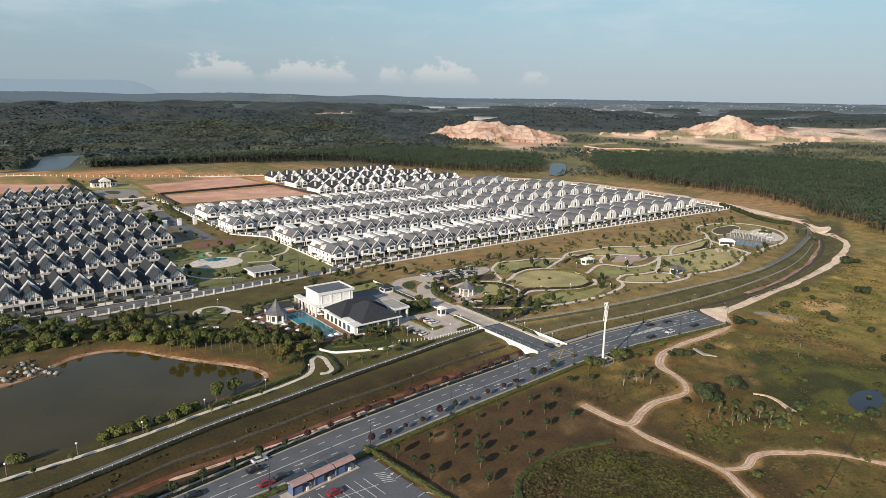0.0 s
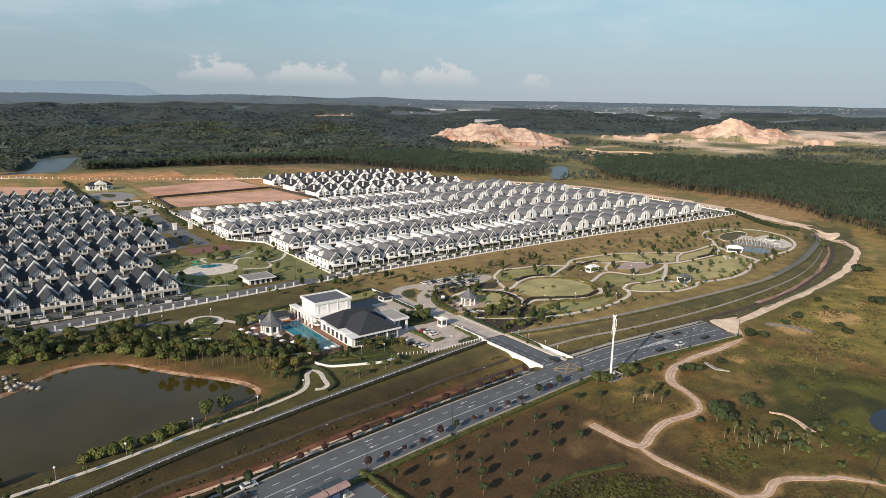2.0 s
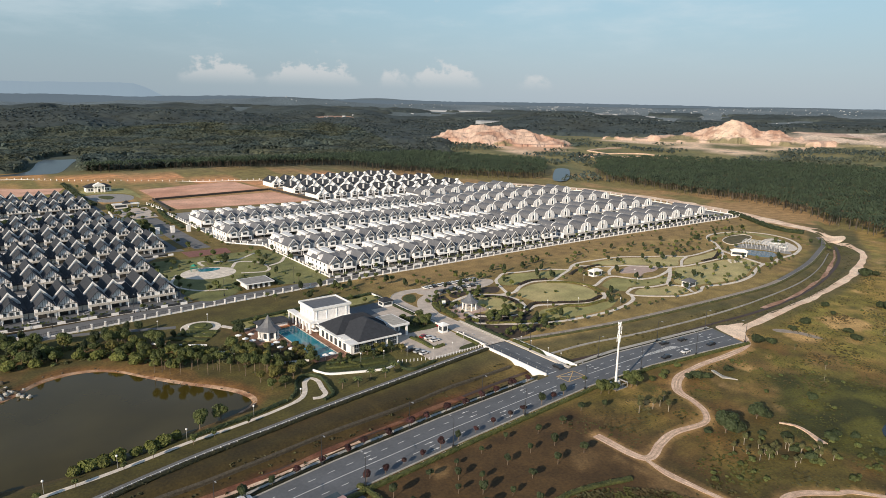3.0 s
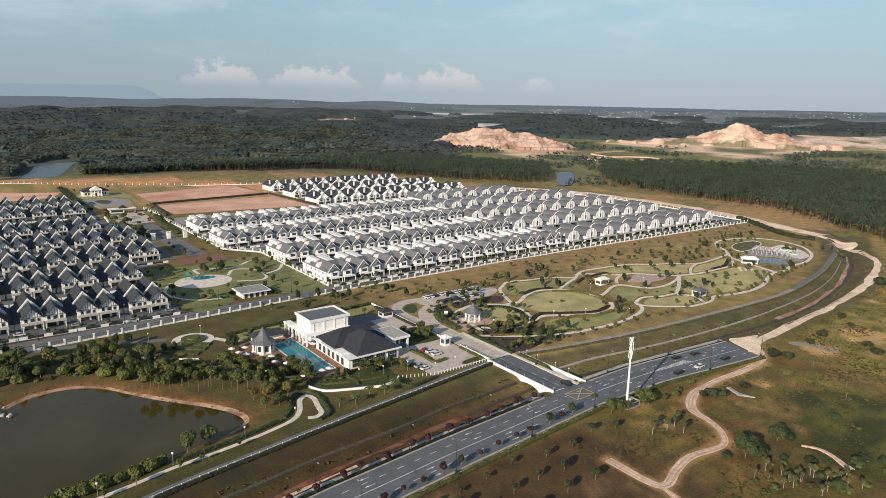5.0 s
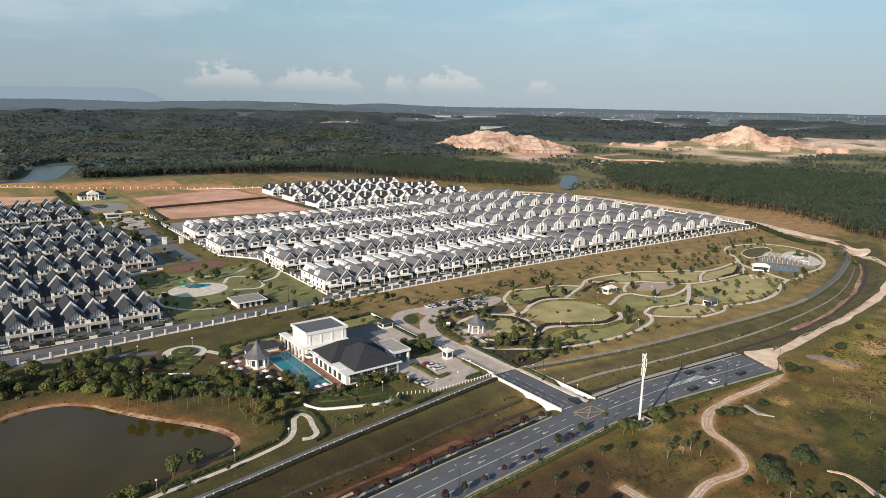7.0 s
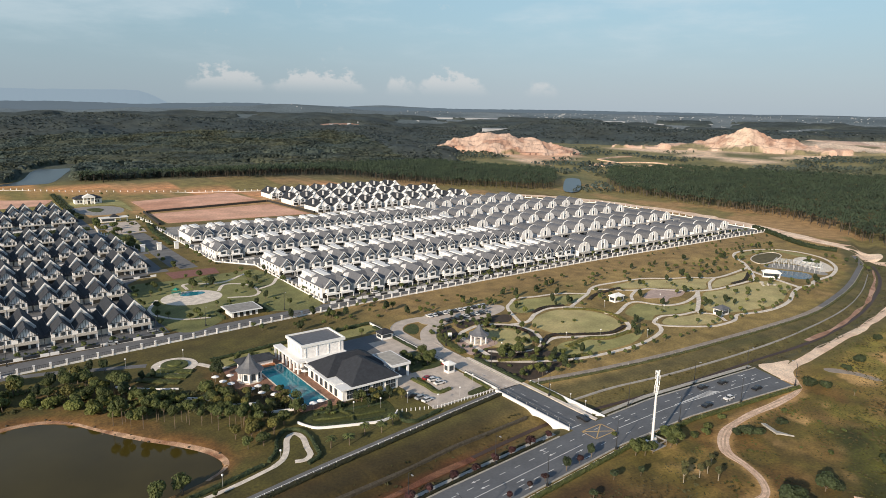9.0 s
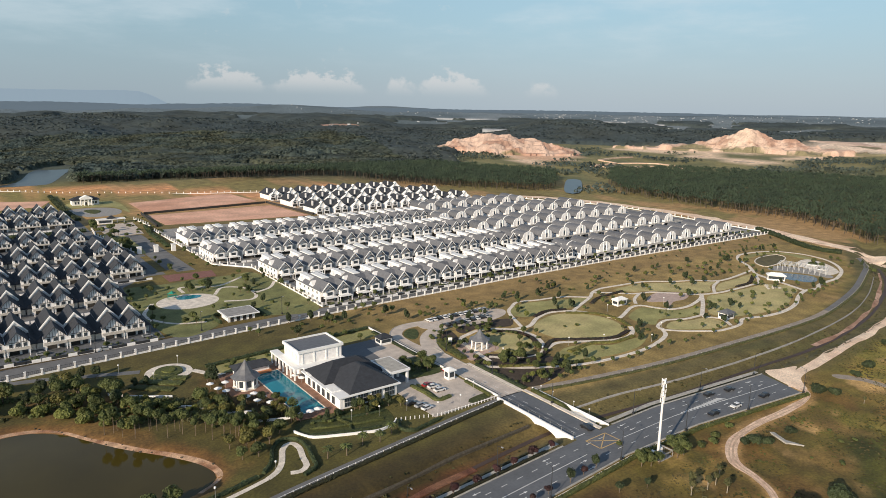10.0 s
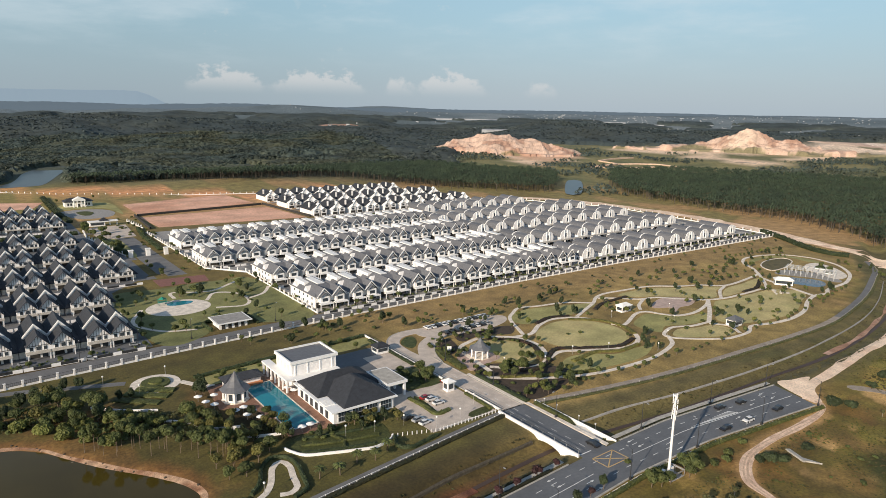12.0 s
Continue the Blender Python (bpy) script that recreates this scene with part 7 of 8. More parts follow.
for pts in ([(184.6, 306), (184.6, 285), (184.6, 247)], [(185.0, 233.5), (185.0, 224), (185.0, 214.6)]):
    low_wall(pts, 0.8, "low white wall along the paved avenue")
    ribbon("railing", curve_through([(p[0] + 0.0, p[1]) for p in pts], 1.2), 0.1, M_STEEL, 1.25, 0.14, label="dark steel railing on the low wall", category="railing", kind="")
hedge(curve_through([(183.3, 300), (183.4, 285), (183.3, 265)], 1.2), 1.3, 0.9, M_LEAF_DARK, "clipped hedge inside the low wall", seed=102)
hedge(curve_through([(183.6, 232), (183.4, 222), (183.2, 217)], 1.2), 1.1, 0.8, M_HEDGE, "clipped hedge inside the low wall", seed=103)
hedge(curve_through([(164.6, 240), (165.2, 232), (165.4, 224.5), (171, 224.8)], 1.0), 1.6, 0.8, M_HEDGE, "clipped hedge round the forecourt parking", seed=104)
hedge(curve_through([(199.1, 181), (199.1, 196), (199.1, 212)], 1.2), 1.6, 0.8, M_HEDGE, "clipped hedge between footway and bridge wall", seed=107)
hedge(curve_through([(197.8, 214.5), (197.8, 228), (198.0, 243)], 1.2), 1.8, 0.8, M_LEAF_DARK, "dark clipped hedge beside the avenue footway", seed=105)
hedge(curve_through([(197.6, 250.5), (198.4, 257), (199.0, 265), (201, 272)], 1.2), 3.0, 1.0, M_HEDGE, "broad clipped hedge bed beside the avenue", seed=106)
sheet("pavement", curve_through([(199, 248), (206, 250), (218, 252), (218, 262), (211, 268), (203, 262)], 1.5, True), 0.078, material("pink_plaza_pavers", (0.46, 0.34, 0.29), 0.85, vary=0.15, scale=0.4, fine=0.12), "pinkish paved plaza round the gazebo", "pavement", thick=0.1)
for pts in ([(199.5, 216), (199.5, 246), (210, 249), (226, 238), (232, 226), (222, 218)], [(202, 266), (210, 270), (214, 282), (206, 282), (200, 274)], [(217, 276), (230, 278), (242, 272), (250, 280), (240, 284), (220, 284)]):
    sheet("planting_bed", curve_through(pts, 1.5, True), 0.055, M_BED, "dark mulched shrub bed", "planting bed", kind="", thick=0.06)
cone_me = crown_mesh("crown", 411, 1.0, 3.0, 0.2, 260, M_LEAF_DARK, 3)
for x, y in ((200.5, 254.5), (203, 252.5), (202, 261), (205.5, 263.5), (200.6, 247.6)):
    tr = thing("topiary", "clipped dark green conical shrub", "shrub", "clipped cones", pose(x, y, 0.05))
    ob = part("crown", cone_me, None, tr)
    ob.location = (0, 0, 1.5)
sign = thing("sign_board", "white notice board on two posts", "sign", "", pose(203.5, 268, 0.05, 0, 0, -30))
part("board", Builder().box(-0.9, 0.9, -0.06, 0.06, 1.2, 3.0), M_TRIM, sign)
for px in (-0.7, 0.7):
    part("post", Builder().box(px - 0.06, px + 0.06, -0.05, 0.05, 0, 1.2), M_GALV, sign)
picket = thing("fence", "low white picket fence of the forecourt", "fence")
for k in range(27):
    x = 145 + 1.45 * k
    y = 219.5 - min(1, max(0, (x - 145) / 14)) * 5.2
    part("post", Builder().box(x - 0.1, x + 0.1, y - 0.1, y + 0.1, 0, 1.15), M_WHITE, picket)
part("rail", Builder().box(159, 184, 214.15, 214.25, 0.85, 0.97), M_WHITE, picket)
bank_fence = thing("fence", "white post fence beside the canal path", "fence")
bp = Builder().box(-0.09, 0.09, -0.09, 0.09, 0, 1.0).mesh("post", M_WHITE)
for s in np.arange(58, length_of(BANK_L), 2.6):
    p, a = along(offset_line(BANK_L, -1.5), s)
    part("post", bp, None, bank_fence).location = (p[0], p[1], float(terrain(p[0], p[1])))
ribbon("rail", offset_line(BANK_L, -1.5)[19:], 0.08, M_WHITE, 0.95, 0.1, parent=bank_fence)
bank_fence2 = thing("fence", "white post fence beside the curving canal path", "fence")
bp2 = Builder().box(-0.07, 0.07, -0.07, 0.07, 0, 0.9).mesh("post", M_KERB)
for s in np.arange(2, length_of(BANK_R), 3.4):
    p, a = along(offset_line(BANK_R, -1.8), s)
    part("post", bp2, None, bank_fence2).location = (p[0], p[1], float(terrain(p[0], p[1])))
ribbon("rail", offset_line(BANK_R, -1.8), 0.05, M_KERB, 0.9, 0.06, parent=bank_fence2)

# trees round the garden loop and dark conifers by the roundabout
rng = random.Random(23)
for x, y in ((102, 232), (99.5, 223), (105, 228.5), (107.7, 235.7), (103, 238.8), (98, 229), (95, 224), (110, 232.5), (100, 236), (94, 232), (105.5, 241), (97, 240)):
    plant((SP_TALL, SP_ROUND, SP_YEL)[rng.randrange(3)], x, y, rng, (0.6, 0.95))
for x, y in ((66.6, 313), (71.5, 311), (81.2, 294.4), (84.7, 293.7), (104.3, 285.6), (53.3, 303.7), (107, 288), (105.5, 282)):
    plant(SP_DARK, x, y, rng, (0.7, 1.05))

# planted islands and beds by the forecourt
for pts, lab in (([(165, 226), (166.2, 239), (168, 239.5), (166.8, 225.5)], "grass parking island with shrubs"), ([(174, 216), (183, 216.5), (183, 220), (175, 219)], "grass corner of the forecourt"), ([(169, 247), (184, 246), (184, 262), (170, 262)], "planted bed beside the forecourt"), ([(117, 224.5), (136, 217.5), (144.5, 220.5), (146, 232), (134, 235), (118, 236), (115, 230)], "planted garden bed below the clubhouse"), ([(194.6, 291.4), (199, 294.4), (202, 293.8), (201.0, 289), (196.6, 283), (193.2, 282), (192.4, 287)], "clipped green planted entrance island")):
    sheet("planting_bed", curve_through(pts, 1.5, True), 0.12, M_HEDGE if "grass" in lab or "clubhouse" in lab else M_LEAF, lab, "planting bed", kind="", thick=0.1)
rng = random.Random(17)
for x0, x1, y0, y1, n, kinds in ((170, 183, 248, 261, 22, (SP_LOW, SP_LOW, SP_ROUND)), (118, 145, 230, 235.5, 14, (SP_LOW, SP_DARK, SP_LOW, SP_ROUND)), (133, 156, 228, 235, 14, (SP_DARK, SP_LOW, SP_YEL)), (104, 120, 236, 262, 26, (SP_YEL, SP_ROUND, SP_LOW, SP_DARK)), (92, 106, 232, 268, 22, (SP_YEL, SP_ROUND, SP_LOW)), (200, 209, 262, 282, 24, (SP_DARK, SP_LOW, SP_PARK, SP_LOW)), (199, 232, 216, 250, 60, (SP_PARK, SP_LOW, SP_BRIGHT, SP_LOW, SP_ROUND)), (216, 240, 262, 284, 26, (SP_LOW, SP_PARK, SP_LOW)), (160, 182, 293, 306, 8, (SP_LOW, SP_PARK)), (112, 134, 290, 300, 10, (SP_LOW, SP_PARK))):
    for k in range(n):
        plant(kinds[rng.randrange(len(kinds))], rng.uniform(x0, x1), rng.uniform(y0, y1), rng, (0.5, 0.85))
for k, pts in enumerate(([(117, 226), (124, 223), (132, 220.4), (138, 218.8)], [(119, 230), (126, 227), (134, 224.6), (142, 223)], [(121, 234), (130, 231), (139, 229), (145, 228)], [(129, 221.5), (131, 226), (129, 232)])):
    hedge(curve_through(pts, 1.0), 0.9, 0.7, (M_LEAF_DARK, M_HEDGE)[k % 2], "low clipped hedge line in the clubhouse garden", "garden hedges", seed=140 + k)
ring = thing("roundabout", "round garden island ringed by clipped hedges", "garden")
part("paving", Builder().cone(95, 303, 0, 0.08, 8.6, 8.6, 32), M_PATH, ring)
part("hedge", Builder().cone(95, 303, 0.08, 0.7, 5.2, 5.0, 24), M_HEDGE, ring)
part("hedge", Builder().cone(95, 303, 0.7, 1.1, 2.6, 2.4, 20), M_LEAF_BRIGHT, ring)
ribbon("path", curve_through([(-20, 330), (20, 326), (50, 322), (70, 315), (86, 309)], 2), 3.4, M_ASPHALT_OLD, 0.06, 0.1, label="grey garden drive to the roundabout", category="path", drape=False)
ribbon("path", curve_through([(103, 300), (108, 292), (112, 289)], 2), 2.6, M_PATH, 0.06, 0.1, label="pale garden path", category="path", drape=False)
for k, (a, b) in enumerate((((80, 296), (92, 285)), ((84, 299), (96, 289)), ((88, 301), (99, 293)))):
    hedge(curve_through([a, b], 1.2), 3.4, 0.6, M_HEDGE, "clipped low hedge block in the garden", "garden hedges", seed=70 + k)


# ---- lamps, mast ----
def street_lamp_meshes():
    pole = Builder().rod((0, 0, 0), (0, 0, 9.3), 0.13, 6, 0.07)
    arm = Builder().rod((0, 0, 9.2), (0, 1.6, 9.6), 0.05)
    head = Builder().box(-0.16, 0.16, 1.4, 2.2, 9.52, 9.66)
    foot = Builder().box(-0.3, 0.3, -0.3, 0.3, 0, 0.9)
    return [("pole", pole.mesh("pole", M_STEEL)), ("arm", arm.mesh("arm", M_STEEL)), ("head", head.mesh("head", M_GALV)), ("foot", foot.mesh("foot", M_STEEL))]


lamp_meshes = street_lamp_meshes()


def street_lamp(x, y, turn):
    t = thing("street_lamp", "tall dark steel street lamp beside the road", "street lamp", "street lamps", pose(x, y, 0.05, 0, 0, turn))
    for nm, me in lamp_meshes:
        part(nm, me, None, t)


for k in range(9):
    p = HIGH_D[np.argmin(abs(HIGH_D[:, 0] - (22 + 32.3 * k)))]
    if not 181 < p[0] < 200:
        street_lamp(p[0], p[1] + 0.9, 180)
    p = LOW_D[np.argmin(abs(LOW_D[:, 0] - (26 + 31.8 * k)))]
    street_lamp(p[0], p[1] - 0.8, 0)
for y in (200, 232, 262):
    street_lamp(197.0, y, 90)
for x in (20, 42, 76, 98, 120, 160, 205, 240, 275, 310, 345, 385, 420, 455, 490, 525, 560):
    street_lamp(x, 333 + 0.085 * min(x, 200) + 1.0, 180)
globe = (Builder().rod((0, 0, 0), (0, 0, 3.4), 0.06, 6).mesh("pole", M_GALV), Builder().ball(0, 0, 3.65, 0.34).mesh("globe", M_LAMP))
for x, y in ((5, 196.4), (22, 197.4), (40, 200), (60, 204.6), (82, 208), (100, 211.5), (133, 228), (142, 225.5), (152, 224), (160, 217), (170, 217.5), (181, 224), (62, 309), (79, 311), (100, 309), (88, 296), (213, 244), (228, 236), (246, 238), (262, 232), (280, 220), (298, 228), (320, 240), (300, 262), (336, 254)):
    t = thing("path_lamp", "white globe lamp on a slim post", "lamp", "path lamps", pose(x, y, float(terrain(x, y))))
    part("pole", globe[0], None, t)
    part("globe", globe[1], None, t)

mast = thing("telecom_mast", "tall white monopole mast with panel antennas", "mast", "", pose(197.6, 156.4, 0))
part("pole", Builder().cone(0, 0, 0, 24.0, 0.42, 0.26, 12), M_WHITE, mast)
for k in range(5):
    z = 17.0 + 1.55 * k
    part("ring", Builder().cone(0, 0, z + 0.5, z + 0.6, 0.55, 0.55, 10), M_GALV, mast)
    for j in range(3):
        a = 2.094 * j + 0.5 * k
        pn = part("antenna", Builder().box(-0.1, 0.1, -0.17, 0.17, 0, 1.3), M_TRIM, mast)
        pn.matrix_basis = pose(0.65 * math.cos(a), 0.65 * math.sin(a), z, 0, 0, math.degrees(a))
part("cap", Builder().cone(0, 0, 24.0, 24.3, 0.6, 0.5, 10), M_TRIM, mast)
comp = thing("mast_compound", "fenced concrete mast compound with steel cabinets", "compound", "", pose(197.6, 156.4, 0))
part("slab", Builder().box(-3, 3, -3, 3, 0, 0.15), M_CONCRETE, comp)
for x0, x1, y0, y1 in ((-3, 3, -3, -2.94), (-3, 3, 2.94, 3), (-3, -2.94, -2.94, 2.94), (2.94, 3, -2.94, 2.94)):
    part("fence_panel", Builder().box(x0, x1, y0, y1, 1.6, 2.1), M_GALV, comp)
for x, y in ((-3, -3), (3, -3), (3, 3), (-3, 3), (0, -3), (0, 3), (-3, 0), (3, 0)):
    part("fence_post", Builder().box(x - 0.06, x + 0.06, y - 0.06, y + 0.06, 0.1, 2.2), M_GALV, comp)
for x, y in ((-1.8, -1.4), (-1.8, 0.6), (1.8, 0.4)):
    part("cabinet", Builder().box(x - 0.5, x + 0.5, y - 0.5, y + 0.5, 0.15, 1.8), M_TRIM, comp)
rng = random.Random(23)
for x, y in ((188, 155), (190.5, 153.5), (192, 156), (193.5, 153), (203, 155), (205.5, 157), (207, 154.5), (204, 152), (201, 152)):
    plant(SP_ROUND, x, y, rng, (0.6, 0.85), "dense green tree beside the mast")

# ---- vehicles ----
CAR_COLOURS = [material("car_paint_" + n, c, 0.35, vary=0.03, coat=0.6) for n, c in (("white", (0.7, 0.7, 0.7)), ("black", (0.018, 0.018, 0.02)), ("silver", (0.35, 0.36, 0.37)), ("red", (0.3, 0.02, 0.02)), ("blue", (0.04, 0.07, 0.16)))]
side_line = [(-2.2, 0.35), (2.2, 0.35), (2.25, 0.75), (1.5, 0.9), (-2.0, 0.98), (-2.25, 0.8)]
cab_line = [(-1.85, 0.96), (1.15, 0.9), (0.45, 1.42), (-1.25, 1.46)]
cabin_me = Builder().extrude_y(cab_line, -0.72, 0.72).mesh("cabin", M_GLASS)
body_me = [Builder().extrude_y(side_line, -0.88, 0.88).mesh("body", c) for c in CAR_COLOURS]
roof_me = [Builder().extrude_y([(-1.22, 1.44), (0.42, 1.40), (0.36, 1.5), (-1.15, 1.53)], -0.68, 0.68).mesh("roof", c) for c in CAR_COLOURS]
M_TYRE = material("tyre_rubber", (0.02, 0.02, 0.02), 0.9)
tyre_me = Builder()
tyre_me = tyre_me.extrude_y([(0.33 * math.cos(0.785 * k), 0.33 + 0.33 * math.sin(0.785 * k)) for k in range(8)], -0.1, 0.1).mesh("wheel", M_TYRE)


def car(x, y, turn, colour, where):
    names = ("white", "black", "silver", "red", "dark blue")
    c = thing("car", f"{names[colour]} car {where}", "car", "cars", pose(x, y, 0.09, 0, 0, turn))
    part("body", body_me[colour], None, c)
    part("cabin", cabin_me, None, c)
    part("roof", roof_me[colour], None, c)
    for px in (-1.35, 1.4):
        for py in (-0.8, 0.8):
            part("wheel", tyre_me, None, c).location = (px, py, 0)


for x, y, turn, c in ((248.8, 161.4, 176, 0), (265.6, 160.3, 176, 1), (236.6, 162.4, 176, 1), (260, 170.6, -4, 1), (249.6, 172.4, -4, 1), (192.6, 180, -90, 1), (62, 164.5, 4, 0), (59, 160.5, 4, 1), (63.5, 153, 4, 1), (59, 152.4, 4, 3), (42, 158, 4, 1)):
    car(x, y, turn, c, "on the main road")
for x, y, turn, c in ((169.5, 236.6, 0, 3), (170.4, 234.4, 0, 0), (170.6, 230.6, 0, 0), (157.5, 224, 10, 2), (158.3, 221, 10, 0), (155.5, 227, 10, 1), (183.2, 243.5, 90, 3)):
    car(x, y, turn, c, "parked on the paved forecourt")
car(71.5, 138.3, 5, 3, "in the car park")
sheet("pavement", curve_through([(206, 291), (216, 287), (234, 283), (252, 287), (257, 295), (246, 301), (222, 302), (208, 300)], 2, True), 0.075, M_PAVER, "beige paved park car park", "pavement", thick=0.1)
rng = random.Random(31)
for k in range(12):
    car(214 + 3.1 * k, 299.3 - 0.05 * k + rng.uniform(-0.3, 0.3), 90, (0, 0, 1, 2, 1, 3)[rng.randrange(6)], "parked in the park car park")
    if k < 9:
        car(217 + 3.1 * k, 289.2 - (k < 4) * 0.4, 90, (0, 1, 2, 1, 0)[rng.randrange(5)], "parked in the park car park")
for x, y in ((98, 349), (80, 341.8), (58, 349), (36, 348), (214, 350), (262, 350.5), (318, 352), (356, 352.2), (440, 352.4), (470, 352.2), (520, 352), (228, 346.2), (283, 347), (300, 353), (338, 347.2), (375, 346), (402, 346.5), (428, 346), (455, 345.5), (498, 345), (540, 344.6), (566, 344)):
    car(x, y, 0, rng.randrange(3), "parked beside an estate house")

# ---- bus shelter and car park ----
sheet("pavement", [(20, 60), (98, 60), (93.5, 100), (91, 122), (88, 152.5), (60, 149.8), (20, 147.5)], 0.06, M_ASPHALT, "grey asphalt car park with white bays", "pavement", thick=0.12)
bays = [(66 + 2.6 * k, 136.2 - 0.12 * k, 0.12, 9.6, 0.1) for k in range(7)] + [(74, 136, 18, 0.12, -0.05)] + [(86.0, 140 - 0.5 * k, 0.14, 0.0 + 3.2, 1.2) for k in range(0, 12, 2)]
bays += [(89.2 + 0.05 * k, 146 - 5.2 * k, 2.6, 0.13, 0.25) for k in range(6)]
paint(bays, M_LINE, "white parking bay lines in the car park")
arrows([(70, 143, 0.1), (88, 137.5, 0.4), (92, 124, -0.9)], "white arrows in the car park")
shelter = thing("bus_shelter", "long blue transit shelter with three pink barrel roofs", "shelter", "", pose(61.5, 143.4, 0.1, 0, 0, 8) @ Matrix.Diagonal((1, 0.62, 0.95, 1)))
M_BLUE = material("faded_blue_panel", (0.10, 0.15, 0.28), 0.6, vary=0.15, scale=0.8, fine=0.15)
M_PINK = material("faded_pink_roof", (0.42, 0.27, 0.25), 0.7, vary=0.15, scale=0.6, fine=0.15)
part("platform", Builder().box(-1.5, 21.5, -1.6, 4.2, 0, 0.18), M_PAVER, shelter)
for k in range(3):
    x0 = 0.6 + 6.8 * k
    roof = Builder().extrude_x([(-0.8, 3.0), (0.6, 3.5), (1.8, 3.6), (3.0, 3.5), (4.0, 3.0), (3.9, 2.9), (1.8, 3.4), (-0.7, 2.88)], x0, x0 + 6.4)
    part("roof", roof, M_PINK, shelter, "faded pink barrel roof")
    part("back_panel", Builder().box(x0 + 0.2, x0 + 6.2, 3.2, 3.3, 0.2, 2.9), M_BLUE, shelter, "faded blue panel")
    part("front_panel", Builder().box(x0 + 0.2, x0 + 3.0, -0.3, -0.2, 0.2, 2.2), M_BLUE, shelter, "faded blue panel")
    part("end_panel", Builder().box(x0 + 0.2, x0 + 0.3, -0.2, 3.2, 0.2, 2.8), M_BLUE, shelter, "faded blue panel")
    for px in (x0 + 0.25, x0 + 3.2, x0 + 6.1):
        part("post", Builder().box(px - 0.08, px + 0.08, -0.5, -0.34, 0.18, 3.1), M_STEEL, shelter)
    part("cabinet", Builder().box(x0 + 4.0, x0 + 4.7, -0.9, -0.5, 0.18, 1.2), M_TRIM, shelter)
    part("glass_canopy", Builder().extrude_x([(4.2, 2.9), (7.0, 3.2), (7.0, 3.3), (4.2, 3.0)], x0, x0 + 6.4), material("tinted_glass_canopy", (0.06, 0.08, 0.09), 0.15), shelter, "dark glass canopy")

# ---- small park between the estates ----
oval = thing("splash_pad", "oval pale splash pad with a blue water play area", "playground")
part("paving", Builder().prism([(128.5 + 15.5 * math.cos(0.2094 * k), 395 + 14 * math.sin(0.2094 * k)) for k in range(30)], 0, 0.09), M_PATH, oval)
part("play_surface", Builder().prism([(131 + 6.5 * math.cos(0.2094 * k), 402 + 3.6 * math.sin(0.2094 * k)) for k in range(30)], 0.09, 0.11), M_POOL, oval, "blue play surface")
slide = thing("play_structure", "green climbing frame with slides", "playground", "", pose(123, 404, 0.1))
M_GREEN = material("green_play_plastic", (0.02, 0.22, 0.15), 0.5)
part("deck", Builder().box(-2, 2, -1.2, 1.2, 1.4, 1.6), M_GREEN, slide)
part("roof", Builder().cone(0, 0, 3.0, 4.2, 2.2, 0.1, 4), M_GREEN, slide)
for x, y in ((-1.9, -1.1), (1.9, -1.1), (1.9, 1.1), (-1.9, 1.1)):
    part("post", Builder().box(x - 0.08, x + 0.08, y - 0.08, y + 0.08, 0, 3.1), M_GREEN, slide)
part("slide", Builder().extrude_y([(2, 1.5), (5, 0.2), (5.2, 0.3), (2, 1.7)], -0.5, 0.5), M_GREEN, slide)
pav = thing("toilet_pavilion", "white flat-roofed park pavilion behind hedges", "pavilion")
part("wall", Builder().box(134, 147, 349.5, 359, 0, 2.9), M_WHITE, pav)
part("roof", Builder().box(132.5, 148.8, 347.6, 361, 2.9, 3.3), M_TRIM, pav)
part("roof_deck", Builder().box(133.2, 148.1, 348.3, 360.3, 3.3, 3.36), M_CONCRETE, pav)
for k in range(4):
    # doorway shade, painted as dark boxes on the wall
    part("opening", Builder().box(135 + 3 * k, 136.6 + 3 * k, 349.4, 349.5, 0.1, 2.4), M_SHADE, pav)
hedge(curve_through([(130.5, 349), (130.5, 361), (140, 363), (151, 362), (152, 349)], 1.2), 1.0, 1.5, M_LEAF_DARK, "clipped dark hedge round the pavilion", seed=80)
sheet("pavement", [(131, 440), (158, 440), (160, 455), (131, 457)], 0.08, material("red_brick_paving", (0.22, 0.10, 0.08), 0.85, vary=0.15, scale=0.6, fine=0.15), "red paved terrace", "pavement", thick=0.1)
for pts in ([(112, 400), (104, 380), (112, 362), (126, 356)], [(144, 400), (152, 412), (162, 405), (163, 390), (157, 381), (144, 385)], [(131, 412), (133, 424), (151, 417), (170, 430)], [(163, 392), (174, 398), (182, 410)]):
    ribbon("path", curve_through(pts, 2), 1.9, M_PATH, 0.07, 0.1, label="pale curving path in the small park", category="path", drape=False)
lawn([(106, 346), (128, 347), (131, 365), (150, 366), (155, 349), (181, 350), (181, 430), (165, 437), (130, 436), (104, 430)], "mown lawn of the small park", M_LAWN_DEEP)
rng = random.Random(41)
n = 0
while n < 60:
    x, y = rng.uniform(102, 186), rng.uniform(352, 437)
    if np.hypot((x - 128.5) / 16.5, (y - 395) / 15) < 1 or (130 < x < 151 and y < 364):
        continue
    plant((SP_PARK, SP_PARK, SP_LOW, SP_ROUND, SP_DARK)[rng.randrange(5)], x, y, rng, (0.55, 0.95))
    n += 1
for k in range(40):
    x = (138, 152, 160, 166)[k % 4] + rng.uniform(-2, 2)
    plant((SP_PARK, SP_LOW)[k % 2], x, rng.uniform(460, 690), rng, (0.6, 1.0))
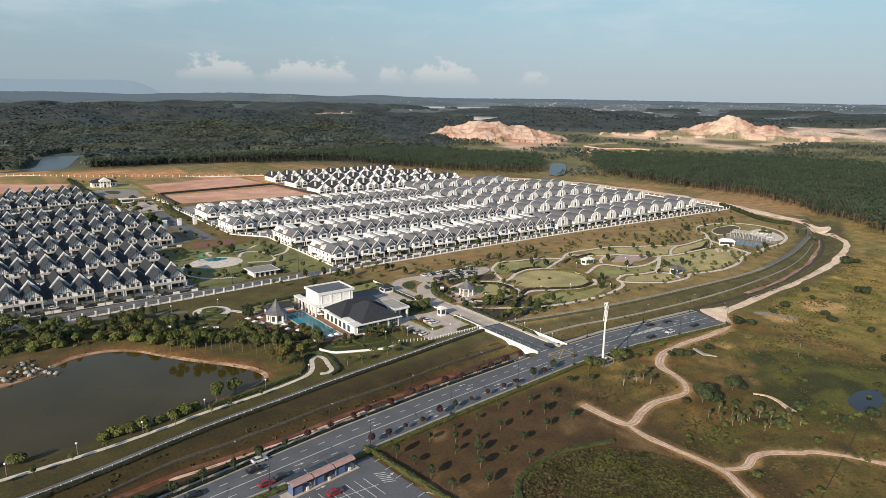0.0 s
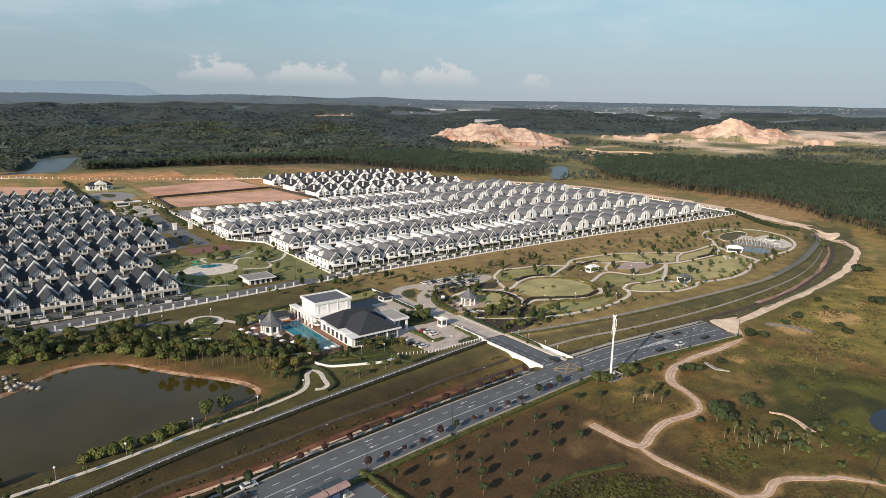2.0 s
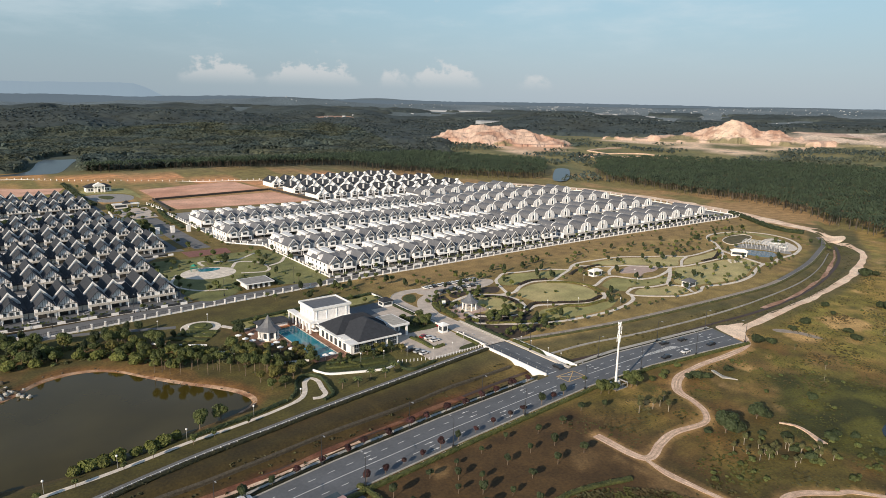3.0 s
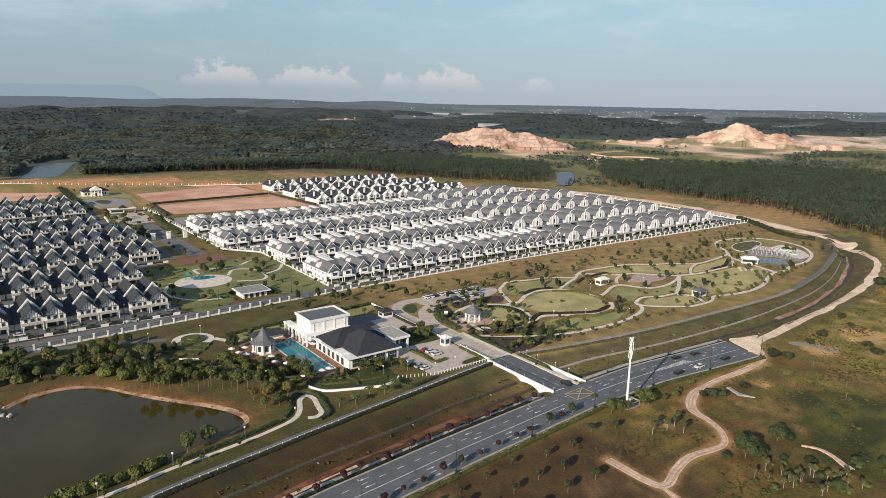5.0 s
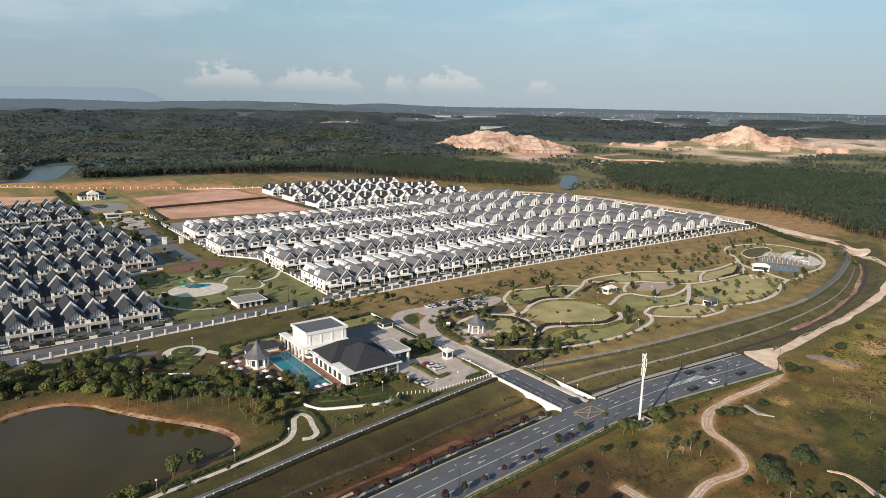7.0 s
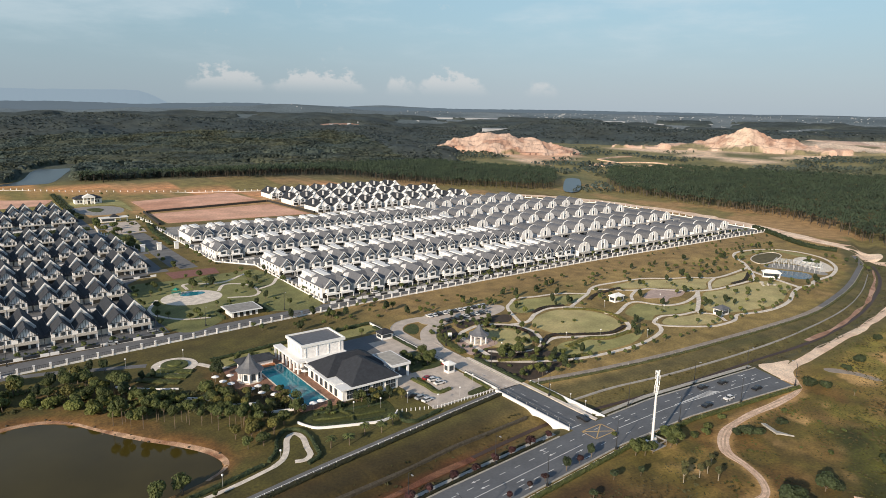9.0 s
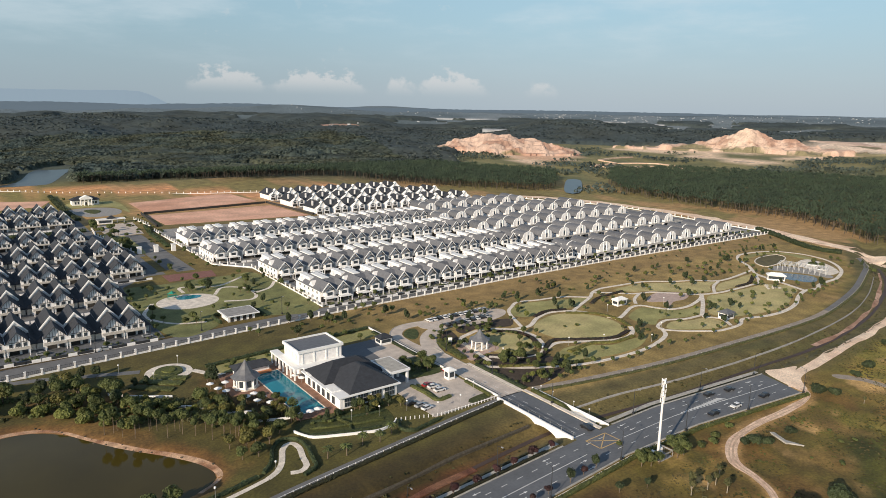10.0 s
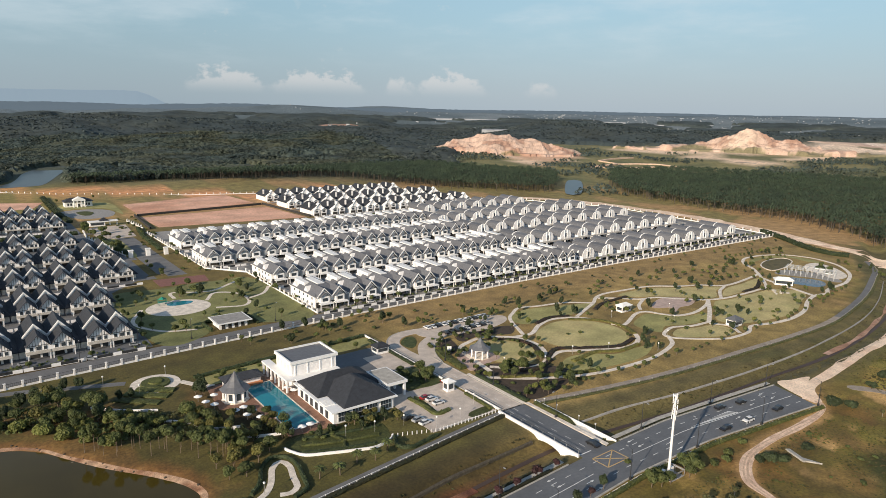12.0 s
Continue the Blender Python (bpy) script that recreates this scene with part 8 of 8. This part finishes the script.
for x, y in ((134, 526), (145, 527), (156, 525)):
    p = thing("gate_pillar", "white square gate pillar", "pillar", "gate pillars", pose(x, y, 0))
    part("shaft", Builder().box(-1.3, 1.3, -1.0, 1.0, 0, 4.6), M_WHITE, p)
    part("cap", Builder().box(-1.6, 1.6, -1.3, 1.3, 4.6, 5.0), M_TRIM, p)
# front gardens of the estates
for k in range(70):
    x = rng.uniform(186, 598)
    plant((SP_LOW, SP_LOW, SP_PARK)[rng.randrange(3)], x, 349.5 + rng.uniform(-0.3, 4), rng, (0.5, 0.9))
for x in (70, 46, 101, 24, 81, 59):
    plant(SP_ROUND, x, 344.5 + rng.uniform(-0.5, 0.8), rng, (0.4, 0.55))

# ---- pergola and far park garden ----
M_PERGOLA = material("grey_weathered_steel_paint", (0.46, 0.47, 0.47), 0.6, vary=0.12, scale=0.8)
perg = thing("pergola", "long white open steel park pergola", "pergola", "", pose(470, 262, 0.05, 0, 0, -72))
for k in range(10):
    for y in (0, 6, 12):
        part("post", Builder().box(3.1 * k - 0.13, 3.1 * k + 0.13, y - 0.13, y + 0.13, 0, 4.2), M_PERGOLA, perg)
    part("rafter", Builder().box(3.1 * k - 0.1, 3.1 * k + 0.1, -0.8, 12.8, 4.2, 4.45), M_PERGOLA, perg)
for y in (0, 3, 6, 9, 12):
    part("beam", Builder().box(-0.5, 28.4, y - 0.1, y + 0.1, 4.0, 4.2), M_PERGOLA, perg)
sheet("pavement", curve_through([(484, 236), (488, 247), (495, 260), (509, 267), (521, 265), (515, 250), (499, 236)], 2, True), 0.085, M_PATH, "pale round paved terrace behind the pergola", "pavement", thick=0.1)
sheet("pavement", curve_through([(465, 263), (471, 268), (482, 266), (489, 252), (484, 234), (476, 232), (474, 247)], 2, True), 0.07, M_CONCRETE, "grey paved pergola floor", "pavement", thick=0.1)
sheet("water", curve_through([(451.6, 259), (449, 248), (453, 234), (463, 233), (471, 240), (467, 250), (460, 259)], 2, True), 0.1, water_material("blue_pond_water", (0.055, 0.085, 0.12), 0.12, 0.03), "small blue-grey ornamental pond by the pergola", "water", thick=0.1)
DARK_POND = curve_through([(471, 271), (477, 281), (490, 287), (503, 288.5), (516, 286), (512, 278), (497, 272.5), (483, 270)], 2, True)
sheet("water", DARK_POND, 0.09, material("weedy_green_pond", (0.105, 0.09, 0.04), 0.9, vary=0.3, scale=0.3, fine=0.25), "weedy dark green garden pond", "water", thick=0.1)
low_wall(np.vstack([DARK_POND, DARK_POND[:1]])[::2], 0.35, "low white rim of the garden pond", M_PATH, 0.7)
for cx, cy, rad in ((506, 256, 4.2), (496, 246, 3.0)):
    bed = thing("round_planter", "round white planter ring with dark shrubs", "planter", "terrace planters", pose(cx, cy, 0.08))
    part("ring", Builder().cone(0, 0, 0, 0.5, rad, rad, 20), M_TRIM, bed)
    part("shrubs", Builder().ball(0, 0, 0.5, rad * 0.8, 6, 10, 0.45), M_LEAF_DARK, bed)
    plant(SP_ROUND, cx, cy, random.Random(int(cx)), (0.7, 0.8))

# ---- back gate of the dark-roofed estate ----
sheet("road", curve_through([(120, 748), (127, 716), (137, 704), (156, 710), (164, 735), (158, 756), (142, 764), (126, 760)], 4, True), 0.07, M_CONCRETE, "grey paved turning circle before the gatehouse", "road", thick=0.1)
sheet("planting_bed", curve_through([(134, 747), (136, 728), (141, 724), (147, 738), (143, 750)], 3, True), 0.3, M_HEDGE, "oval planted island of the turning circle", "planting bed", kind="", thick=0.3)
sheet("pavement", [(128, 598), (154, 602), (158, 660), (128, 655)], 0.075, M_PAVER, "beige paved forecourt of the guardhouse", "pavement", thick=0.1)
hedge(curve_through([(119.6, 862), (118.6, 800), (118.6, 751), (121, 690)], 3), 4.0, 2.2, M_LEAF_DARK, "dark hedge beside the cleared plot", seed=94)
lawn([(133, 532), (139, 532), (139, 598), (125, 606)], "grass strip beside the estate avenue", M_LAWN_GREEN)
lawn([(123, 770), (130, 806), (160, 808), (172, 790), (168, 716), (162, 760), (140, 770)], "grass round the gatehouse", M_LAWN_GREEN)
sheet("road", [(141, 462), (152, 462), (151, 598), (140, 598)], 0.05, M_ASPHALT_OLD, "grey asphalt estate avenue", "road", thick=0.08)
gateh = thing("gatehouse", "white gatehouse with columned portico and dark hipped roof", "gatehouse", "", pose(142, 786, 0))
part("wall", Builder().box(-12, 12, 0, 12, 0, 5.0), M_WHITE, gateh)
part("roof", Builder().hip(-13, 13, -1, 13, 5.2, 8.6, -6, 6, 5.9, 6.1), M_ROOF_DARK, gateh)
part("pediment", Builder().extrude_y([(-5.4, 7.4), (5.4, 7.4), (0, 10.2)], -5.6, 1.0), M_TRIM, gateh, "white portico pediment")
part("entablature", Builder().box(-5.4, 5.4, -5.6, 1.0, 6.2, 7.4), M_TRIM, gateh)
for px in (-4.8, -1.7, 1.7, 4.8):
    part("column", Builder().cone(px, -4.9, 0, 6.2, 0.5, 0.45, 8), M_WHITE, gateh)
part("door", Builder().box(-1.2, 1.2, -0.08, 0.0, 0.05, 3.0), M_SHADE, gateh)
for px in (-9, -6.5, 6.5, 9):
    part("window", Builder().box(px - 0.8, px + 0.8, -0.08, 0.0, 1.2, 3.6), M_GLASS, gateh)
guard = thing("guardhouse", "white flat-roofed guardhouse with a dark turret roof", "guardhouse", "", pose(139, 664, 0))
part("wall", Builder().box(-7.5, 4, -2.5, 2.5, 0, 3.4), M_WHITE, guard)
part("canopy", Builder().box(-8.5, 14, -3.2, 3.2, 3.4, 4.1), M_TRIM, guard)
part("turret_roof", Builder().hip(0, 7, -3, 3, 4.3, 6.6, 3, 4, -0.3, 0.3), M_ROOF_DARK, guard)
part("window", Builder().box(-6.5, 3, -2.58, -2.5, 1.0, 2.8), M_GLASS, guard)
for px in (8, 13.4):
    part("column", Builder().box(px - 0.4, px + 0.4, -0.4, 0.4, 0, 3.4), M_WHITE, guard)
hedge(curve_through([(40, 629), (80, 630), (118, 632)], 2), 4.0, 2.2, M_LEAF_DARK, "dark hedge behind the estate street", seed=91)
hedge(curve_through([(156, 540), (157, 570), (158, 600), (162, 632)], 2), 3.0, 1.8, M_LEAF_DARK, "dark hedge along the estate avenue", seed=92)
hedge(curve_through([(130, 600), (131, 560), (135, 535)], 2), 3.0, 1.8, M_LEAF_DARK, "dark hedge along the estate avenue", seed=93)
rng = random.Random(97)
for k in range(46):
    x, y = ((rng.uniform(121, 134), rng.uniform(535, 660)), (rng.uniform(154, 172), rng.uniform(535, 700)), (rng.uniform(121, 172), rng.uniform(690, 860)))[k % 3]
    if 122 < x < 162 and y > 698 and y < 806:
        continue
    plant((SP_ROUND, SP_LOW, SP_PARK)[k % 3], x, y, rng, (0.6, 1.1))
for k in range(26):
    plant(SP_LOW, rng.uniform(318, 500), 606 + rng.uniform(-6, -2), rng, (0.7, 1.1))

# ---- wild land ----
rng = random.Random(53)
SP_WILD = species(21, "dense dark wild bush-tree", "tree", "wild trees", 6.0, 2.8, 1.0, 0.38, 1300, M_LEAF_DARK, M_BARK, name="wild_tree")
SP_WILDD = species(22, "dense dark wild shrub", "shrub", "wild shrubs", 3.4, 2.6, 0, 0.38, 950, M_LEAF_DARK, M_BARK, name="wild_shrub")
SP_THIN = species(23, "thin pale-trunked wild sapling", "tree", "wild saplings", 5.0, 1.1, 2.6, 0.3, 240, M_LEAF_OLIVE, M_PALE_BARK, name="wild_sapling")
SP_WLOW = dict(SP_LOW, name="wild_bush", label="low dark green wild bush in the scrub", group="wild bushes")
for x, y, k, s in ((198, 113.5, 0, 1.25), (200.5, 111.5, 1, 1.1), (215.5, 113, 0, 1.05), (218, 112, 1, 0.9), (193, 117, 1, 0.7), (228, 143, 1, 1.1), (231, 141, 1, 0.8), (226, 145, 1, 0.7), (285, 150, 1, 1.2), (288, 146, 1, 0.9), (328, 150, 1, 1.0), (367, 158, 1, 1.0), (455, 174, 1, 1.5), (460, 171, 1, 1.2), (385, 136, 0, 1.0), (390, 141, 1, 1.2), (325, 127, 1, 1.1), (333, 133, 1, 0.8), (197, 137, 2, 1.0), (193, 137, 2, 1.0), (190, 140, 2, 1.1), (196, 133, 2, 1.0), (202, 139, 2, 0.9), (187, 138, 2, 1.0), (221, 92, 1, 0.9), (203, 90, 1, 0.8), (285, 84, 1, 1.2), (290, 90, 1, 1.3)):
    plant((SP_WILD, SP_WILDD, SP_THIN)[k], x, y, rng, (s * 0.9, s * 1.1))
for k in range(40):
    t = rng.random()
    x, y = 190 + 16 * t + rng.uniform(-5, 6), 105 - 17 * t + rng.uniform(-3.5, 4)
    plant((SP_THIN, SP_WLOW, SP_THIN, SP_THIN)[rng.randrange(4)], x, y, rng, (0.5, 0.85))
for k in range(60):
    plant((SP_WILDD, SP_WLOW, SP_THIN, SP_WLOW)[rng.randrange(4)], rng.uniform(230, 470), rng.uniform(40, 150), rng, (0.35, 0.9))
for x, y, k in ((206, 106, 1), (210, 100, 1), (204, 95, 1), (225, 92, 1), (228, 88, 1), (223, 79, 1), (231, 74, 0), (262, 84, 1)):
    plant((SP_WILD, SP_WILDD)[k], x, y, rng, (0.5, 0.8))
for x, y in ((193, 170), (213, 155), (218, 154), (222, 156), (232, 157)):
    plant(SP_WLOW, x, y - 3, rng, (0.7, 1.2))
for k in range(38):
    plant(SP_WLOW, rng.uniform(166, 232), rng.uniform(62, 112), rng, (0.45, 1.0))
slab = thing("concrete_slab", "broken tilted concrete culvert slab", "debris", "", pose(238.5, 140.5, 0.1, 4, 3, 62))
part("slab", Builder().box(-4.0, 4.0, -0.7, 0.7, 0, 0.5), M_KERB, slab)
part("wing", Builder().prism([(-4, -0.7), (-1.5, -0.7), (-5.5, -4.5)], 0, 0.4), M_KERB, slab)
sheet("rubble_patch", curve_through([(309, 156), (313, 153), (316, 146), (316, 137), (313, 138), (312, 146), (307, 153)], 2, True), 0.05, M_BANKPATH, "pale rubble patch in the grass", "rubble", thick=0.06)
ribbon("sand_mound", curve_through([(218.6, 107), (220.6, 103), (219.4, 98.5), (217, 95), (215.6, 92)], 1.0), 2.3, M_TRACK, 0.35, 0.45, 0.8, 73, "low mound of bare orange sand", "mound", kind="")
ditch = ribbon("ditch", curve_through([(150, 58), (173, 63.6), (197, 68.7), (218.6, 73.6), (226, 75.5)], 2), 0.32, M_BED, 0.05, 0.1, 0.3, 71, "narrow dark drainage ditch", "ditch")


M_SCRUB = material("dry_brown_scrub", (0.066, 0.050, 0.020), 0.8, vary=0.4, scale=0.1, fine=0.25, tint=(0.066, 0.070, 0.026))
M_SCRUB_GREEN = material("dark_green_scrub", (0.046, 0.048, 0.016), 0.8, vary=0.4, scale=0.1, fine=0.25, tint=(0.066, 0.058, 0.022))
M_SCRUB_BRIGHT = material("fresh_green_scrub", (0.090, 0.094, 0.026), 0.8, vary=0.4, scale=0.1, fine=0.25, tint=(0.085, 0.092, 0.028), thin=0.3)


def tufts(name, label, x, y, size, mat, seed, blades=5):
    """Low scrub in one mesh."""
    r = np.random.RandomState(seed)
    V = []
    z = terrain(x, y)
    for k in range(blades):
        a = r.uniform(0, 6.2832, len(x))
        s = size * r.uniform(0.5, 1.2, len(x))
        ox, oy = r.uniform(-0.5, 0.5, (2, len(x))) * size
        ca, sa_ = np.cos(a) * s * 0.5, np.sin(a) * s * 0.5
        lean = r.uniform(-0.5, 0.5, (2, len(x))) * s
        p0 = np.stack([x + ox - ca, y + oy - sa_, z], 1)
        p1 = np.stack([x + ox + ca, y + oy + sa_, z], 1)
        p2 = np.stack([x + ox + ca * 0.7 + lean[0], y + oy + sa_ * 0.7 + lean[1], z + s * 0.5], 1)
        p3 = np.stack([x + ox - ca * 0.7 + lean[0], y + oy - sa_ * 0.7 + lean[1], z + s * 0.42], 1)
        V.append(np.stack([p0, p1, p2, p3], 1))
    q = np.concatenate(V).reshape(-1, 3)
    tagged(new(name, array_mesh(name, q, np.arange(len(q)).reshape(-1, 4), mat)), label, "scrub", kind="stuff")


r_ = np.random.RandomState(77)
OPEN_WATER = curve_through([(241.2, 85.4), (252, 86.1), (258.4, 82.2), (248, 76.9), (238.2, 77.1), (235.2, 80.3)], 2, True)


def clear_of_tracks(x, y, gap):
    return np.min([line_distance(x, y, curve_through(p, 6))[0] for p, _ in TRACKS], axis=0) > gap


n = 9000
tx, ty = r_.uniform(94, 164, n), r_.uniform(56, 120, n)
keep = (np.hypot((tx - 128) / 33, (ty - 88) / 30) < 0.98) & clear_of_tracks(tx, ty, 3)
tx, ty = tx[keep], ty[keep]
size_ = 0.2 + 1.1 * fbm(tx, ty, 11, 57) * r_.uniform(0.5, 1.2, len(tx))
patch = fbm(tx, ty, 9, 58)
for k, (lo, hi, mat, label) in enumerate(((0.0, 0.46, M_SCRUB, "dense low brown-green scrub"), (0.46, 0.56, M_SCRUB_GREEN, "dense low olive scrub"), (0.56, 1.0, M_SCRUB_BRIGHT, "patches of fresh green scrub"))):
    pick = (patch + 0.1 * r_.uniform(-1, 1, len(tx)) >= lo) & (patch < hi + 0.03)
    tufts("scrub", label, tx[pick], ty[pick], size_[pick], mat, k + 1, 6)
n = 34000
tx, ty = r_.uniform(160, 520, n), r_.uniform(30, 215, n)
keep = clear_of_tracks(tx, ty, 2.6) & (ty < np.where(tx < 290, 148, 160 + (tx - 300) * 0.1)) & (fbm(tx, ty, 17, 91) > 0.44) & (signed(tx, ty, OPEN_WATER) > 1.5)
tx, ty = tx[keep], ty[keep]
size_ = 0.2 + 1.0 * fbm(tx, ty, 8, 92) ** 2 * r_.uniform(0.4, 1.4, len(tx))
patch = fbm(tx, ty, 20, 94)
for k, (lo, hi, mat, label) in enumerate(((0.0, 0.45, M_SCRUB, "patchy low brown scrub of the wild land"), (0.45, 0.54, M_SCRUB_GREEN, "patchy low olive scrub of the wild land"), (0.54, 1.0, M_SCRUB_BRIGHT, "patchy fresh green scrub of the wild land"))):
    pick = (patch + 0.1 * r_.uniform(-1, 1, len(tx)) >= lo) & (patch < hi + 0.03)
    tufts("scrub", label, tx[pick], ty[pick], size_[pick], mat, k + 5)
n = 5200
tx, ty = r_.uniform(20, 560, n), r_.uniform(160, 250, n)
keep = abs(line_distance(tx, ty, CANAL)[0] - 5.0) < 3.6
keep &= ~((tx > 178) & (tx < 204))
tufts("scrub", "rough grass tufts along the canal", tx[keep], ty[keep], r_.uniform(0.3, 1.0, keep.sum()), M_SCRUB_GREEN, 4)

# rocks at the pond's corner
rng = random.Random(61)
rock_meshes = []
for k in range(4):
    b = Builder().ball(0, 0, 0.25, 0.9, 5, 7, 0.65)
    b.v = [(x * rng.uniform(0.75, 1.25), y * rng.uniform(0.75, 1.25), z * rng.uniform(0.8, 1.2)) for x, y, z in b.v]
    rock_meshes.append(b.mesh("rock", M_STONE if k < 2 else M_KERB))
for k in range(46):
    x, y = rng.uniform(8, 26), rng.uniform(266, 282)
    s = rng.uniform(0.5, 1.25)
    thing("rock", "rough grey boulder at the pond's edge", "rock", "pond boulders", pose(x, y, max(-1.15, float(terrain(x, y))), 0, 0, rng.uniform(0, 360)) @ Matrix.Diagonal((s, s, s, 1)), rock_meshes[k % 4])
shore_rocks = curve_through([(8, 266), (29, 278), (41, 281), (52, 275), (66, 255), (78, 240), (87, 227)], 2.2)
for p in shore_rocks:
    if rng.random() < 0.6:
        s = rng.uniform(0.2, 0.5)
        x, y = p[0] + rng.uniform(-0.5, 1.5), p[1] + rng.uniform(0, 2)
        thing("rock", "small rough stone on the sandy shore", "rock", "shore stones", pose(x, y, float(terrain(x, y)), 0, 0, rng.uniform(0, 360)) @ Matrix.Diagonal((s, s, s, 1)), rock_meshes[k % 4])

# far tracks over the scrub hills
for k, pts in enumerate(([(905, 806), (960, 850), (1043, 868), (1067, 930)], [(1043, 868), (1117, 836), (1102, 776), (1050, 720)], [(1067, 930), (1130, 945), (1200, 953)], [(960, 850), (985, 800), (1050, 790)])):
    ribbon("dirt_track", curve_through(pts, 6), 4.5, M_TRACK, 2.2, 2.5, 0.5, 120 + k, "narrow pale track over the far scrub hills", "track")
for x, y in ((418, 241), (420, 238), (423, 236), (421, 243), (416, 239), (424, 240)):
    s = rng.uniform(0.9, 1.5)
    thing("rock", "pale garden boulder beside the park pavilion", "rock", "garden boulders", pose(x, y, 0, 0, 0, rng.uniform(0, 360)) @ Matrix.Diagonal((s, s, s, 1)), rock_meshes[3])

# ---- far distance ----
M_FARWHITE = material("distant_pale_buildings", (0.29, 0.31, 0.33), 0.8, vary=0.3, scale=0.02)


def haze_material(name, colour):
    """A plain far backdrop: haze put into a flat colour and a soft even glow."""
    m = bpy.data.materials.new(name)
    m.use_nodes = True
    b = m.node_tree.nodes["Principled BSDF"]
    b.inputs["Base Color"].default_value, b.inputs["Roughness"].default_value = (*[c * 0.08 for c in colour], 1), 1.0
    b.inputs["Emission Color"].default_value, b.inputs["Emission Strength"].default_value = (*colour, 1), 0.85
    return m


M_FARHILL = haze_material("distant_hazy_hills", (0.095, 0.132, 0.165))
M_FARMOUNT = haze_material("far_haze_blue_mountains", (0.245, 0.325, 0.395))
r_ = np.random.RandomState(5)
town = Builder()
for k in range(620):
    a, d = r_.normal(r_.choice((23.0, 31.0, 36.5, 41.0, 44.5)), 2.4), r_.uniform(2450, 4300)
    if r_.uniform() < 0.16:
        a = r_.uniform(50, 66)
    x, y = d * math.cos(radians(a)), d * math.sin(radians(a))
    w, l, h = r_.uniform(2, 5), r_.uniform(2, 7) * (4.0 if k % 19 == 0 else 1), r_.uniform(0.2, 1.6)
    z = float(terrain(x, y)) + (9 if d < 3000 else 2)
    town.box(x - w / 2, x + w / 2, y - l / 2, y + l / 2, z - 14, z + h)
tagged(new("distant_town", town.mesh("distant_town", M_FARWHITE)), "scattered pale buildings of a distant town", "town", kind="stuff")
for a, d, w in ((48.6, 2480, 150), (51.6, 3700, 420), (40.0, 3600, 150), (36.6, 3500, 90), (70.0, 3000, 110)):
    x, y = d * math.cos(radians(a)), d * math.sin(radians(a))
    hall = thing("warehouse", "long low white warehouse far away in the woods", "warehouse", "far warehouses", pose(x, y, float(terrain(x, y)) + (9 if d < 3000 else 3), 0, 0, a + 90))
    part("wall", Builder().box(-w / 2, w / 2, -15, 15, -17, 1.5), M_FARWHITE, hall)
    part("roof", Builder().extrude_x([(-15, 1.5), (15, 1.5), (0, 4.5)], -w / 2, w / 2), M_FARWHITE, hall)


def ridge(name, label, dist, a0, a1, height, rough, seed, mat, fade=0.1):
    az_ = np.radians(np.arange(a0, a1, 0.12))
    s = az_ * 1000
    edge = smooth(az_, az_[0], az_[0] + fade)
    h = edge * (height + rough * (fbm(s, s * 0, 160, seed, 5) - 0.5)) + edge * 3 * vnoise(s, s * 0, 4, seed)
    x, y = dist * np.cos(az_), dist * np.sin(az_)
    x2, y2 = (dist - 350) * np.cos(az_), (dist - 350) * np.sin(az_)
    n = len(az_)
    v = np.concatenate([np.column_stack([x2, y2, np.zeros(n) - 5]), np.column_stack([x, y, h])])
    i = np.arange(n - 1)
    h_me = array_mesh(name, v, np.stack([i, i + 1, n + i + 1, n + i], 1)[:, ::-1], mat)
    h_me.polygons.foreach_set("use_smooth", np.ones(n - 1, bool))
    tagged(new(name, h_me), label, "hills", kind="structure")


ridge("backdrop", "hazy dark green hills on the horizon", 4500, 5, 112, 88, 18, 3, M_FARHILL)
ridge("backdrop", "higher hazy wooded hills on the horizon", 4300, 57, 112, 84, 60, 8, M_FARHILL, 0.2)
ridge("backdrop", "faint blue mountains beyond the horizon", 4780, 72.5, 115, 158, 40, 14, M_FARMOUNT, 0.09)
